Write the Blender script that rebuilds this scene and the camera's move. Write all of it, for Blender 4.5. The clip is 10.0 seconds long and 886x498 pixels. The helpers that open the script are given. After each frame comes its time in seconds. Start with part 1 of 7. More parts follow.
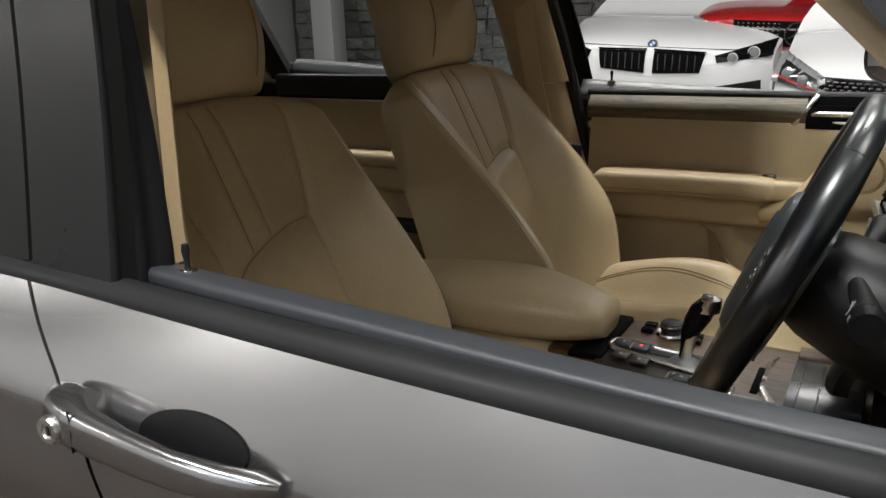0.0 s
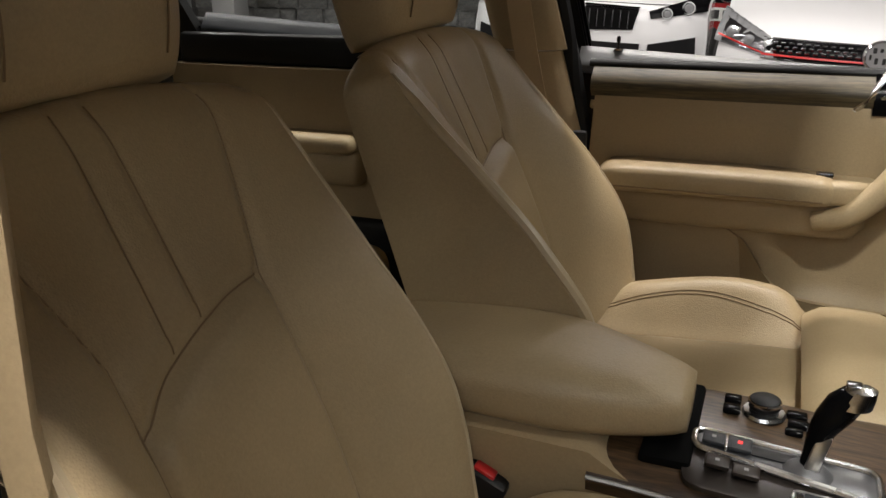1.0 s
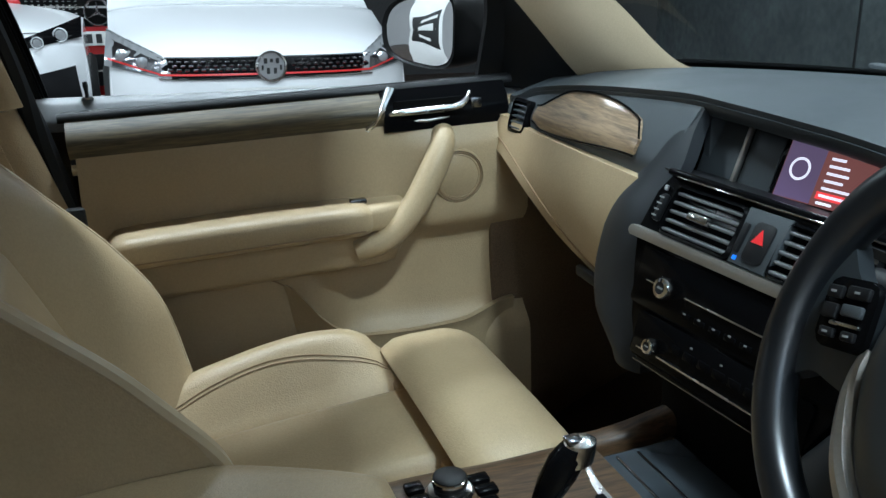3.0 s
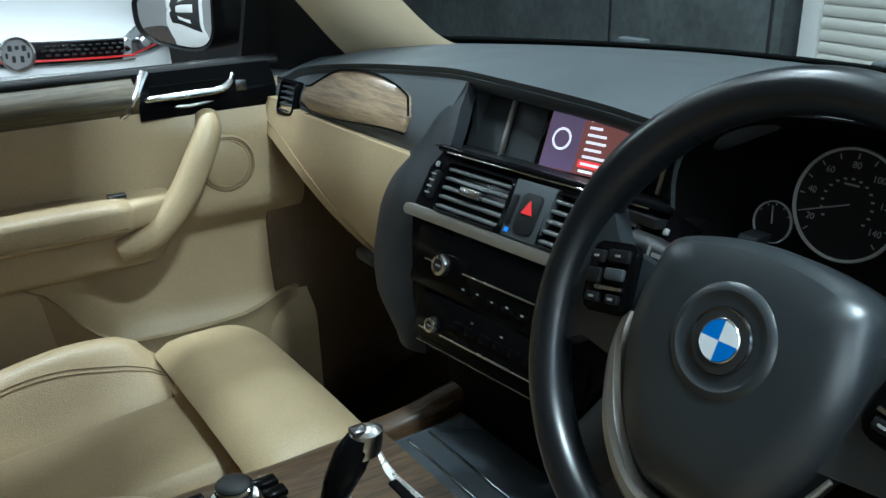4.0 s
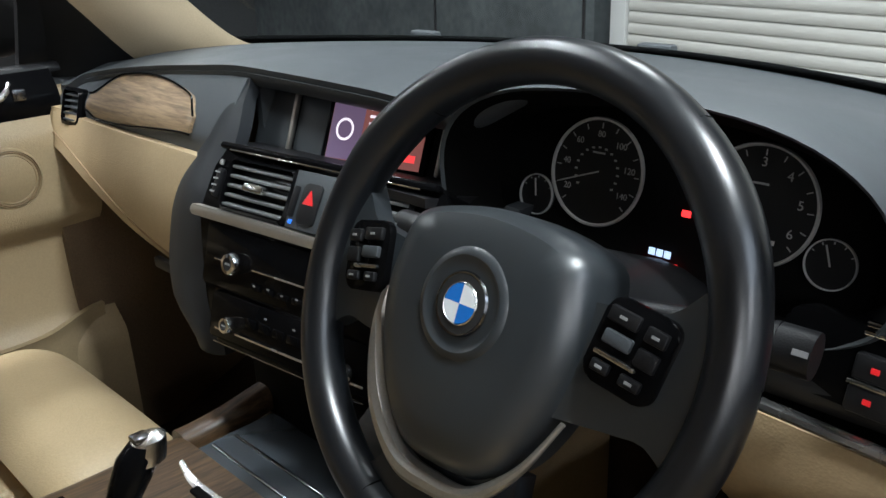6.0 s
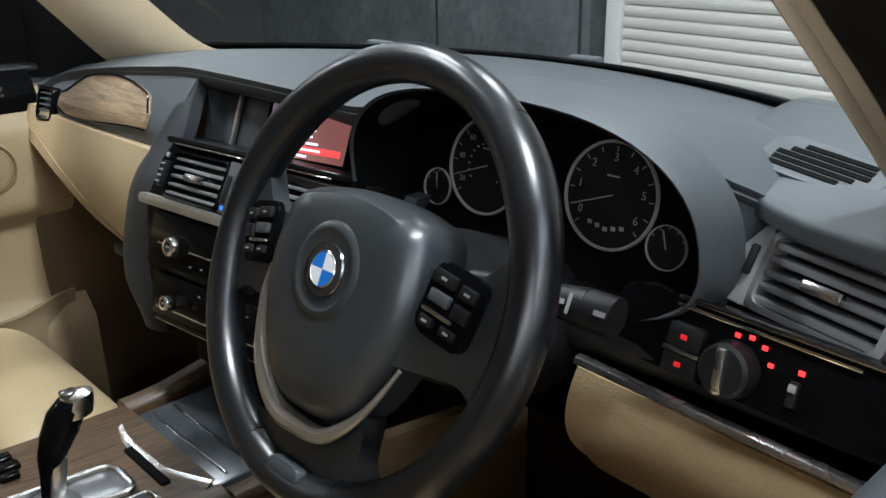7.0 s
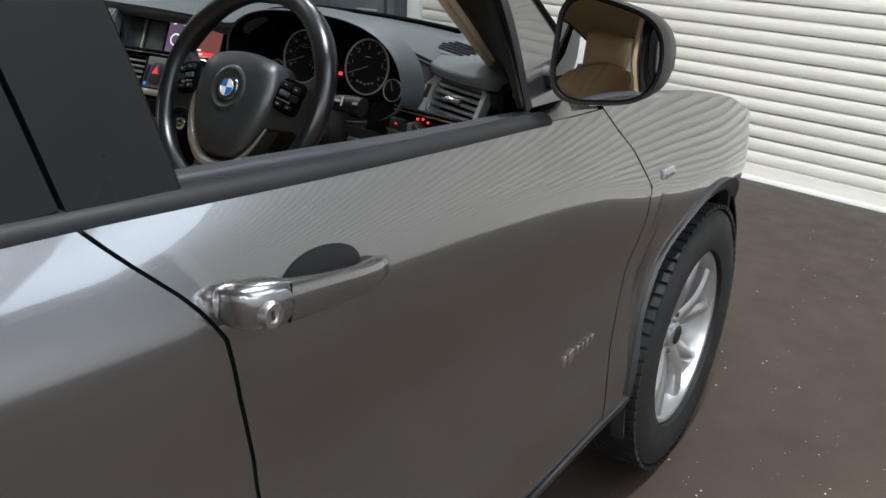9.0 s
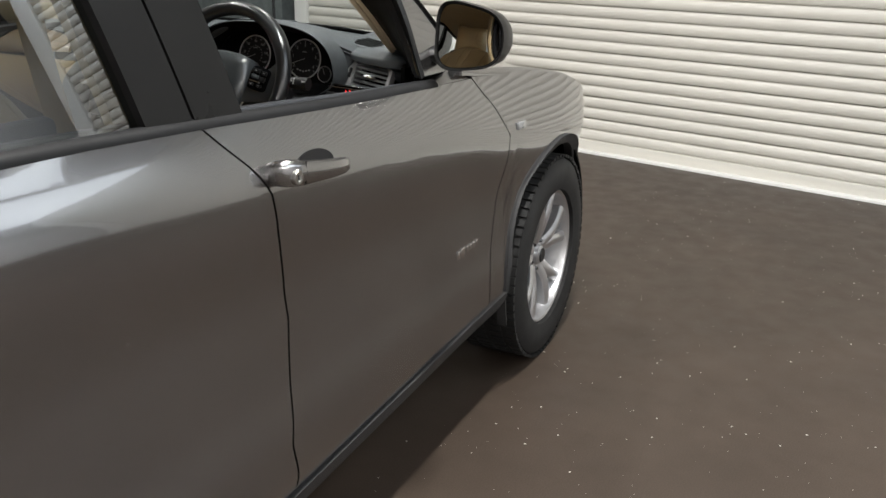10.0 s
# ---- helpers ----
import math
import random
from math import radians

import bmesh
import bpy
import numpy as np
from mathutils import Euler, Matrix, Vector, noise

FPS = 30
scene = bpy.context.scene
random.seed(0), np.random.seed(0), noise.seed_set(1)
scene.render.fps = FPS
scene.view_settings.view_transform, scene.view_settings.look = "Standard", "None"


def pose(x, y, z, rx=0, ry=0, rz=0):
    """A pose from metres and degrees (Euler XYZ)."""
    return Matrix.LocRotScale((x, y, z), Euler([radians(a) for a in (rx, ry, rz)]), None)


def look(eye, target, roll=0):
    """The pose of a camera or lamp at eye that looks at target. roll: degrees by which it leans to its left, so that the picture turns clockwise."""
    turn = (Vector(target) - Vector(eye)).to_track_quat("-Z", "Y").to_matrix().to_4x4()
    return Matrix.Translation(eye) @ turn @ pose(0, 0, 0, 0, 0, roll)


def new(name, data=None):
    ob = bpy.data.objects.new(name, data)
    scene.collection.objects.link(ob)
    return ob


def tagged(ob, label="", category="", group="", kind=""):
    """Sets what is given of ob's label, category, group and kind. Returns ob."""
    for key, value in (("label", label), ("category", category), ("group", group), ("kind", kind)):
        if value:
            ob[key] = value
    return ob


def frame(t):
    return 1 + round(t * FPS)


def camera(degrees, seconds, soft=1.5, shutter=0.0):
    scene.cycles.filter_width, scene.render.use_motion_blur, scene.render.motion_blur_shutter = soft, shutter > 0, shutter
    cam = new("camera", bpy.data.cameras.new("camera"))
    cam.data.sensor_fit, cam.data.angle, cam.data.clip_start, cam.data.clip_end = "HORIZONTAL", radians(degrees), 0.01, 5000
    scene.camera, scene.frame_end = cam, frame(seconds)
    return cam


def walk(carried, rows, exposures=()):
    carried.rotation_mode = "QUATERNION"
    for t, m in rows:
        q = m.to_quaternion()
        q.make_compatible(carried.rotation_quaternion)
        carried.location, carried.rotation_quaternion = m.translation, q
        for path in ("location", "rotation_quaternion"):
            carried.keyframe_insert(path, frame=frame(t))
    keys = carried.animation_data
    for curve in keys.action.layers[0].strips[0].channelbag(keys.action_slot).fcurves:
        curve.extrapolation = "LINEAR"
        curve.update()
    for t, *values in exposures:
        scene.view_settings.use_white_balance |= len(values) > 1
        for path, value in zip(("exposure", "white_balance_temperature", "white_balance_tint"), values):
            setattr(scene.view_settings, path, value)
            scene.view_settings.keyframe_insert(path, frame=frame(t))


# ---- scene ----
cam = camera(55.3, 10.0)
PATH = [
    (0, (-0.903, -1.357, 1.326), (-1.83, 0.322, 0.76), -2.2),
    (0.5, (-1.119, -1.158, 1.327), (-1.92, 0.548, 0.657), -1.7),
    (1, (-1.253, -0.976, 1.317), (-1.96, 0.767, 0.637), -0.8),
    (1.5, (-1.337, -0.833, 1.327), (-1.94, 0.974, 0.719), -0.8),
    (2, (-1.384, -0.772, 1.319), (-1.643, 1.121, 0.727), -2.0),
    (2.5, (-1.454, -0.738, 1.326), (-1.234, 1.143, 0.681), -2.7),
    (3, (-1.491, -0.701, 1.323), (-0.882, 1.079, 0.646), -2.2),
    (4.3, (-1.435, -0.676, 1.303), (-0.314, 0.814, 0.581), -1.8),
    (4.5, (-1.421, -0.679, 1.299), (-0.245, 0.772, 0.583), -2.4),
    (5, (-1.404, -0.685, 1.29), (-0.136, 0.68, 0.566), -2.1),
    (6.5, (-1.406, -0.792, 1.291), (-0.097, 0.539, 0.572), -1.9),
    (7, (-1.394, -0.881, 1.293), (-0.097, 0.476, 0.601), -1.0),
    (7.5, (-1.412, -0.985, 1.307), (-0.136, 0.397, 0.628), -0.3),
    (8, (-1.538, -1.079, 1.312), (-0.149, 0.189, 0.632), -0.2),
    (8.5, (-1.773, -1.248, 1.315), (-0.261, -0.138, 0.623), 1.2),
    (9, (-2.007, -1.451, 1.32), (-0.444, -0.429, 0.604), 3.0),
    (9.5, (-2.284, -1.61, 1.319), (-0.644, -0.725, 0.595), 2.5),
    (10, (-2.639, -1.753, 1.353), (-0.938, -0.946, 0.678), 1.4),
]
LIGHT = [(0, -0.36, 6500, 10), (0.5, -0.46, 7000, 16), (1, -0.28, 6800, 14), (1.5, -0.14, 6200, 12), (2, -0.14, 5800, 8), (2.5, -0.1, 5500, 4), (3, -0.12, 5300, 0), (4.3, -0.1, 5250, -5), (4.5, -0.1, 5250, -5), (5, -0.1, 5300, -4),
         (6.5, 0.16, 6100, 12), (7, 0.18, 5900, 9), (7.5, 0.25, 5350, 0), (8, 0.35, 5500, 0), (8.5, 0.23, 5750, 6), (9, -0.02, 6100, 9), (9.5, -0.14, 6350, 10), (10, -0.14, 6550, 10)]
walk(cam, [(t, look(eye, target, roll)) for t, eye, target, roll in PATH], LIGHT)

# ---- world and light ----
world = bpy.data.worlds.new("world")
scene.world = world
world.use_nodes = True
world.node_tree.nodes["Background"].inputs[0].default_value = (0.5, 0.55, 0.6, 1)
world.node_tree.nodes["Background"].inputs[1].default_value = 0.006

CEIL = 3.6


def batten(x, y, length, power, along_x=True, width=0.16):
    """An unseen ceiling light: housing and diffuser, with the area lamp just below it."""
    root = new("ceiling_light")
    root.location = (x, y, CEIL - 0.05)
    # Wider than 1 m: an added panel, there to be mirrored in the paint.
    tagged(root, "white panel ceiling light with broad glowing diffuser" if width > 1 else "white linear LED ceiling light with glowing diffuser", "ceiling light", "ceiling lights")
    sx, sy = (length, width) if along_x else (width, length)
    part("housing", rbox((0, 0, 0), (sx, sy, 0.08), 0.01), M["white_metal"], root)
    part("diffuser", rbox((0, 0, -0.045), (sx - 0.03, sy - 0.03, 0.03), 0.008), M["lamp_cool" if width > 1 else "lamp"], root)
    data = bpy.data.lights.new("ceiling_lamp", "AREA")
    data.shape, data.size, data.size_y = "RECTANGLE", sx, sy
    data.energy, data.color = power, (0.84, 0.92, 1.0) if width > 1 else (1.0, 0.985, 0.955)
    lamp = new("ceiling_lamp", data)
    lamp.parent = root
    lamp.location = (0, 0, -0.075)


# ---- materials ----
M = {}


def mat(name, color, rough=0.5, metal=0.0, grain=0.0, grain_scale=200.0, bump=0.0, bump_scale=400.0, coat=0.0,
        var=0.0, var_scale=6.0, rough_var=0.0, emit=None, emit_strength=0.0, spec=0.5, stretch=(1, 1, 1), sheen=0.0, rnd=0.0):
    """A surface with fine grain, broad variation and relief, all in metres of the object's own space."""
    m = bpy.data.materials.new(name)
    m.use_nodes = True
    nt = m.node_tree
    b = nt.nodes["Principled BSDF"]
    b.inputs["Base Color"].default_value = (*color, 1)
    b.inputs["Roughness"].default_value = rough
    b.inputs["Metallic"].default_value = metal
    b.inputs["Coat Weight"].default_value = coat
    b.inputs["Coat Roughness"].default_value = 0.03
    b.inputs["Specular IOR Level"].default_value = spec
    b.inputs["Sheen Weight"].default_value = sheen
    tc = nt.nodes.new("ShaderNodeTexCoord")
    mp = nt.nodes.new("ShaderNodeMapping")
    mp.inputs["Scale"].default_value = stretch
    nt.links.new(tc.outputs["Object"], mp.inputs[0])

    def tex(scale, detail=4.0):
        n = nt.nodes.new("ShaderNodeTexNoise")
        n.inputs["Scale"].default_value, n.inputs["Detail"].default_value = scale, detail
        nt.links.new(mp.outputs[0], n.inputs["Vector"])
        return n

    last = None
    for amount, scale, detail in ((grain, grain_scale, 3.0), (var, var_scale, 5.0)):
        if amount > 0:
            n = tex(scale, detail)
            ramp = nt.nodes.new("ShaderNodeMapRange")
            ramp.inputs[1].default_value, ramp.inputs[2].default_value = 0.3, 0.7
            ramp.inputs[3].default_value, ramp.inputs[4].default_value = 1 - amount, 1 + amount
            nt.links.new(n.outputs["Fac"], ramp.inputs[0])
            mix = nt.nodes.new("ShaderNodeMix")
            mix.data_type, mix.blend_type = "RGBA", "MULTIPLY"
            mix.inputs[0].default_value = 1.0
            if last is None:
                mix.inputs[6].default_value = (*color, 1)
            else:
                nt.links.new(last.outputs[2], mix.inputs[6])
            nt.links.new(ramp.outputs[0], mix.inputs[7])
            last = mix
    if rnd > 0:
        info = nt.nodes.new("ShaderNodeObjectInfo")
        ramp = nt.nodes.new("ShaderNodeMapRange")
        ramp.inputs[3].default_value, ramp.inputs[4].default_value = 1 - rnd, 1 + rnd
        nt.links.new(info.outputs["Random"], ramp.inputs[0])
        mix = nt.nodes.new("ShaderNodeMix")
        mix.data_type, mix.blend_type = "RGBA", "MULTIPLY"
        mix.inputs[0].default_value = 1.0
        if last is None:
            mix.inputs[6].default_value = (*color, 1)
        else:
            nt.links.new(last.outputs[2], mix.inputs[6])
        nt.links.new(ramp.outputs[0], mix.inputs[7])
        last = mix
    if last is not None:
        nt.links.new(last.outputs[2], b.inputs["Base Color"])
    if rough_var > 0:
        n = tex(9.0, 6.0)
        ramp = nt.nodes.new("ShaderNodeMapRange")
        ramp.inputs[1].default_value, ramp.inputs[2].default_value = 0.3, 0.7
        ramp.inputs[3].default_value, ramp.inputs[4].default_value = max(rough - rough_var, 0.02), rough + rough_var
        nt.links.new(n.outputs["Fac"], ramp.inputs[0])
        nt.links.new(ramp.outputs[0], b.inputs["Roughness"])
    if bump > 0:
        n = nt.nodes.new("ShaderNodeTexVoronoi") if bump_scale > 300 else nt.nodes.new("ShaderNodeTexNoise")
        n.inputs["Scale"].default_value = bump_scale
        nt.links.new(mp.outputs[0], n.inputs["Vector"])
        k = nt.nodes.new("ShaderNodeBump")
        k.inputs["Strength"].default_value, k.inputs["Distance"].default_value = bump, 0.0015
        nt.links.new(n.outputs[0], k.inputs["Height"])
        nt.links.new(k.outputs[0], b.inputs["Normal"])
    if emit:
        b.inputs["Emission Color"].default_value = (*emit, 1)
        b.inputs["Emission Strength"].default_value = emit_strength
    M[name] = m
    return m


def wood(name, dark, light, rough, coat, axis=(1, 12, 12), scale=9.0):
    """Straight-grained veneer: long streaks along one axis."""
    m = bpy.data.materials.new(name)
    m.use_nodes = True
    nt = m.node_tree
    b = nt.nodes["Principled BSDF"]
    b.inputs["Roughness"].default_value, b.inputs["Coat Weight"].default_value = rough, coat
    b.inputs["Coat Roughness"].default_value = 0.08
    tc, mp = nt.nodes.new("ShaderNodeTexCoord"), nt.nodes.new("ShaderNodeMapping")
    mp.inputs["Scale"].default_value = axis
    nt.links.new(tc.outputs["Object"], mp.inputs[0])
    n1, n2 = nt.nodes.new("ShaderNodeTexNoise"), nt.nodes.new("ShaderNodeTexNoise")
    n1.inputs["Scale"].default_value, n1.inputs["Detail"].default_value, n1.inputs["Distortion"].default_value = scale, 6.0, 0.6
    n2.inputs["Scale"].default_value, n2.inputs["Detail"].default_value = scale * 4, 3.0
    add = nt.nodes.new("ShaderNodeMath")
    add.operation = "MULTIPLY_ADD"
    add.inputs[1].default_value, add.inputs[2].default_value = 0.45, 0.0
    sub = nt.nodes.new("ShaderNodeMath")
    sub.operation = "ADD"
    ramp = nt.nodes.new("ShaderNodeValToRGB")
    ramp.color_ramp.elements[0].position, ramp.color_ramp.elements[1].position = 0.5, 0.92
    ramp.color_ramp.elements[0].color, ramp.color_ramp.elements[1].color = (*dark, 1), (*light, 1)
    for n in (n1, n2):
        nt.links.new(mp.outputs[0], n.inputs["Vector"])
    nt.links.new(n2.outputs["Fac"], add.inputs[0])
    nt.links.new(n1.outputs["Fac"], sub.inputs[0])
    nt.links.new(add.outputs[0], sub.inputs[1])
    nt.links.new(sub.outputs[0], ramp.inputs[0])
    nt.links.new(ramp.outputs[0], b.inputs["Base Color"])
    M[name] = m


mat("leather", (0.44, 0.335, 0.195), 0.42, grain=0.05, grain_scale=260, bump=0.25, bump_scale=420, var=0.06, var_scale=7, rough_var=0.06)
mat("leather_lower", (0.40, 0.30, 0.172), 0.5, grain=0.05, grain_scale=260, bump=0.2, bump_scale=420, var=0.06, var_scale=5, rough_var=0.05)
mat("roll", (0.50, 0.40, 0.255), 0.36, var=0.05, var_scale=12)
mat("selector_dark", (0.022, 0.017, 0.014), 0.34, spec=0.3, var=0.1, var_scale=20, rough_var=0.05)
mat("selector_grey", (0.13, 0.13, 0.135), 0.36, metal=0.4, grain=0.04, grain_scale=500, rough_var=0.06)
mat("tray_grey", (0.05, 0.058, 0.066), 0.22, spec=0.6, grain=0.04, grain_scale=600, rough_var=0.05)
mat("stitch", (0.27, 0.185, 0.10), 0.7)
mat("piping", (0.52, 0.42, 0.27), 0.4, var=0.08, var_scale=30)
mat("dash_dark", (0.050, 0.056, 0.062), 0.5, grain=0.10, grain_scale=900, bump=0.16, bump_scale=1500, var=0.05, var_scale=8, rough_var=0.05)
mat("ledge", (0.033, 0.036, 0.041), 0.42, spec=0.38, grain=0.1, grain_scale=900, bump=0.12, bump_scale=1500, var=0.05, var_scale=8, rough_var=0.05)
# Shaded copy of dash_dark: the low light on the stack sides is in its colour.
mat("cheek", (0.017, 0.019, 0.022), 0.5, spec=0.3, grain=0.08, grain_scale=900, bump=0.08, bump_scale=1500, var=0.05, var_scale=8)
# Footwell shade put into colour; the panel itself is beige.
mat("kick", (0.14, 0.093, 0.053), 0.9, grain=0.2, grain_scale=420, bump=0.4, bump_scale=260, var=0.1, var_scale=6)
# Lit copy of ledge: the far side's lamp light put into colour.
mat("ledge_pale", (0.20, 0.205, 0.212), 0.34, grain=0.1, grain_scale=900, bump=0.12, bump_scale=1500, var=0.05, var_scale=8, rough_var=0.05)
mat("satin_grey", (0.27, 0.27, 0.275), 0.45, metal=0.15, grain=0.04, grain_scale=600, rough_var=0.05)
mat("slat_grey", (0.20, 0.205, 0.21), 0.34, metal=0.3, grain=0.05, grain_scale=700, rough_var=0.05)
mat("mark_dim", (0.28, 0.28, 0.28), 0.5)
mat("dial_ring", (0.52, 0.52, 0.52), 0.35, metal=0.3, grain=0.03, grain_scale=500)
mat("black_plastic", (0.010, 0.010, 0.011), 0.45, spec=0.3, bump=0.1, bump_scale=600, var=0.1, var_scale=12, rough_var=0.08)
# Near-black of the handle hollow is shade put into colour.
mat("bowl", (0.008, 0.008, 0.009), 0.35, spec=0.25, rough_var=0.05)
mat("black_gloss", (0.0035, 0.0035, 0.004), 0.16, spec=0.06)
mat("black_deep", (0.004, 0.004, 0.004), 0.8, spec=0.05)
mat("wheel_leather", (0.007, 0.008, 0.010), 0.30, spec=0.75, grain=0.06, grain_scale=900, bump=0.015, bump_scale=1400, var=0.08, var_scale=10, rough_var=0.04)
mat("airbag", (0.023, 0.027, 0.031), 0.37, spec=0.95, bump=0.03, bump_scale=1600, var=0.06, var_scale=10, rough_var=0.05)
mat("silver", (0.62, 0.61, 0.59), 0.26, metal=1.0, grain=0.04, grain_scale=300, rough_var=0.06)
mat("matt_silver", (0.5, 0.48, 0.44), 0.4, metal=0.9, grain=0.05, grain_scale=400, rough_var=0.06)
mat("chrome", (0.85, 0.85, 0.85), 0.08, metal=1.0, rough_var=0.03)
mat("dark_metal", (0.03, 0.03, 0.031), 0.5, metal=0.6, rough_var=0.1)
mat("dark_chrome", (0.2, 0.2, 0.21), 0.22, metal=1.0, rough_var=0.05)
mat("paint", (0.255, 0.251, 0.252), 0.23, metal=0.94, grain=0.03, grain_scale=1800, coat=1.0, var=0.015, var_scale=3)
M["paint"].node_tree.nodes["Principled BSDF"].inputs["Coat IOR"].default_value = 1.85
mat("channel", (0.007, 0.007, 0.008), 0.5, spec=0.14, rough_var=0.1, var=0.15, var_scale=12)
mat("seam", (0.004, 0.004, 0.004), 0.9, spec=0.1)
mat("cladding", (0.03, 0.03, 0.031), 0.6, bump=0.3, bump_scale=450, var=0.12, var_scale=9, rough_var=0.08)
mat("rubber_trim", (0.013, 0.0135, 0.0145), 0.55, spec=0.2, var=0.1, var_scale=10, rough_var=0.1)
mat("pillar_black", (0.010, 0.010, 0.010), 0.34, spec=0.17, rough_var=0.08)
mat("tyre", (0.009, 0.009, 0.009), 0.75, bump=0.2, bump_scale=300, var=0.2, var_scale=14, rough_var=0.08)
mat("alloy", (0.6, 0.6, 0.61), 0.32, metal=0.85, grain=0.04, grain_scale=500, rough_var=0.05)
mat("carpet", (0.030, 0.020, 0.013), 0.95, grain=0.35, grain_scale=500, bump=0.8, bump_scale=260, var=0.1, var_scale=8)
mat("headliner", (0.48, 0.38, 0.25), 0.9, grain=0.06, grain_scale=500, var=0.03)
mat("white_metal", (0.8, 0.8, 0.78), 0.4, var=0.03)
# Glow of the added panels that brighten the door paint.
mat("lamp_cool", (0.9, 0.9, 0.9), 0.5, emit=(0.80, 0.90, 1.0), emit_strength=1.8)
mat("lamp", (0.9, 0.9, 0.88), 0.5, emit=(1.0, 0.95, 0.86), emit_strength=14.0)
mat("floor", (0.058, 0.043, 0.033), 0.46, spec=0.3, grain=0.2, grain_scale=240, bump=0.02, bump_scale=260, var=0.12, var_scale=2.6, rough_var=0.06)
mat("shutter", (0.66, 0.64, 0.585), 0.45, grain=0.02, grain_scale=60, var=0.05, var_scale=2.2, rough_var=0.08, rnd=0.03, stretch=(1, 0.3, 6))
mat("white_strip", (0.85, 0.85, 0.83), 0.4, var=0.03)
mat("dark_wall", (0.085, 0.097, 0.098), 0.55, grain=0.25, grain_scale=14, bump=0.6, bump_scale=60, var=0.35, var_scale=2.0, rough_var=0.15)
mat("stone", (0.16, 0.16, 0.155), 0.75, grain=0.35, grain_scale=25, bump=0.9, bump_scale=45, var=0.35, var_scale=4, rnd=0.35)
mat("mortar", (0.05, 0.05, 0.05), 0.9, grain=0.2, grain_scale=60)
# Reflector: pale and blotchy so the door paint mirrors a bright side.
mat("bright_wall", (0.78, 0.78, 0.79), 0.6, grain=0.03, grain_scale=80, var=0.16, var_scale=0.9)
mat("plain_wall", (0.42, 0.42, 0.42), 0.7, grain=0.04, grain_scale=80, var=0.06, var_scale=0.8)
mat("ceiling", (0.32, 0.32, 0.32), 0.85, grain=0.05, grain_scale=60, var=0.08, var_scale=0.7)
mat("white_paint", (0.82, 0.83, 0.84), 0.25, coat=1.0, var=0.015, var_scale=2)
mat("red_paint", (0.42, 0.012, 0.014), 0.25, coat=1.0, var=0.03, var_scale=3)
mat("red_line", (0.6, 0.02, 0.02), 0.3)
mat("plate", (0.75, 0.75, 0.72), 0.45, var=0.03)
mat("ink", (0.02, 0.02, 0.02), 0.5)
mat("lens", (0.35, 0.36, 0.37), 0.12, metal=0.4, coat=0.8)
mat("blue", (0.02, 0.16, 0.55), 0.2, coat=0.8)
mat("badge_white", (0.75, 0.77, 0.78), 0.2, coat=0.8)
mat("red_glow", (0.5, 0.02, 0.02), 0.4, emit=(1.0, 0.03, 0.03), emit_strength=2.2)
mat("red_button", (0.45, 0.015, 0.015), 0.4, emit=(1.0, 0.02, 0.03), emit_strength=0.35)
mat("white_glow", (0.6, 0.65, 0.75), 0.4, emit=(0.55, 0.72, 1.0), emit_strength=1.1)
mat("dial_mark", (0.36, 0.36, 0.36), 0.5)
mat("screen_base", (0.05, 0.02, 0.02), 0.15, emit=(0.35, 0.12, 0.10), emit_strength=0.55)
mat("screen_blue", (0.05, 0.03, 0.08), 0.15, emit=(0.17, 0.11, 0.18), emit_strength=0.7)
mat("screen_text", (0.6, 0.6, 0.6), 0.3, emit=(1.0, 0.85, 0.9), emit_strength=1.1)
mat("screen_red", (0.5, 0.02, 0.02), 0.3, emit=(1.0, 0.06, 0.06), emit_strength=1.0)
mat("blue_dot", (0.02, 0.1, 0.6), 0.3, emit=(0.05, 0.25, 1.0), emit_strength=0.8)
mat("mirror", (0.9, 0.9, 0.9), 0.01, metal=1.0)
mat("belt", (0.50, 0.37, 0.22), 0.7, grain=0.1, grain_scale=900, bump=0.3, bump_scale=900, var=0.04)
mat("speck", (0.75, 0.74, 0.7), 0.6)
wood("wood", (0.105, 0.07, 0.04), (0.34, 0.235, 0.135), 0.38, 0.35, (14, 1.2, 14), 9)
wood("wood_door", (0.030, 0.023, 0.012), (0.130, 0.100, 0.052), 0.50, 0.0, (1.2, 14, 18), 9)
wood("wood_console", (0.022, 0.012, 0.006), (0.115, 0.066, 0.031), 0.42, 0.06, (2.0, 22, 14), 7)


# ---- mesh helpers ----
def part(name, bm, material, parent, label="", smooth=True, angle=35.0):
    """One bmesh as one mesh object under a thing or a part (or a thing of its own, with parent None)."""
    me = bpy.data.meshes.new(name)
    bmesh.ops.recalc_face_normals(bm, faces=bm.faces)
    bm.to_mesh(me)
    bm.free()
    for m in material if isinstance(material, (list, tuple)) else (material,):
        me.materials.append(m)
    if smooth:
        me.shade_smooth()
        me.set_sharp_from_angle(angle=radians(angle))
    ob = new(name, me)
    if parent is not None:
        ob.parent = parent
    if label:
        tagged(ob, label)
    return ob


def place(bm, m):
    bmesh.ops.transform(bm, matrix=m, verts=bm.verts)
    return bm


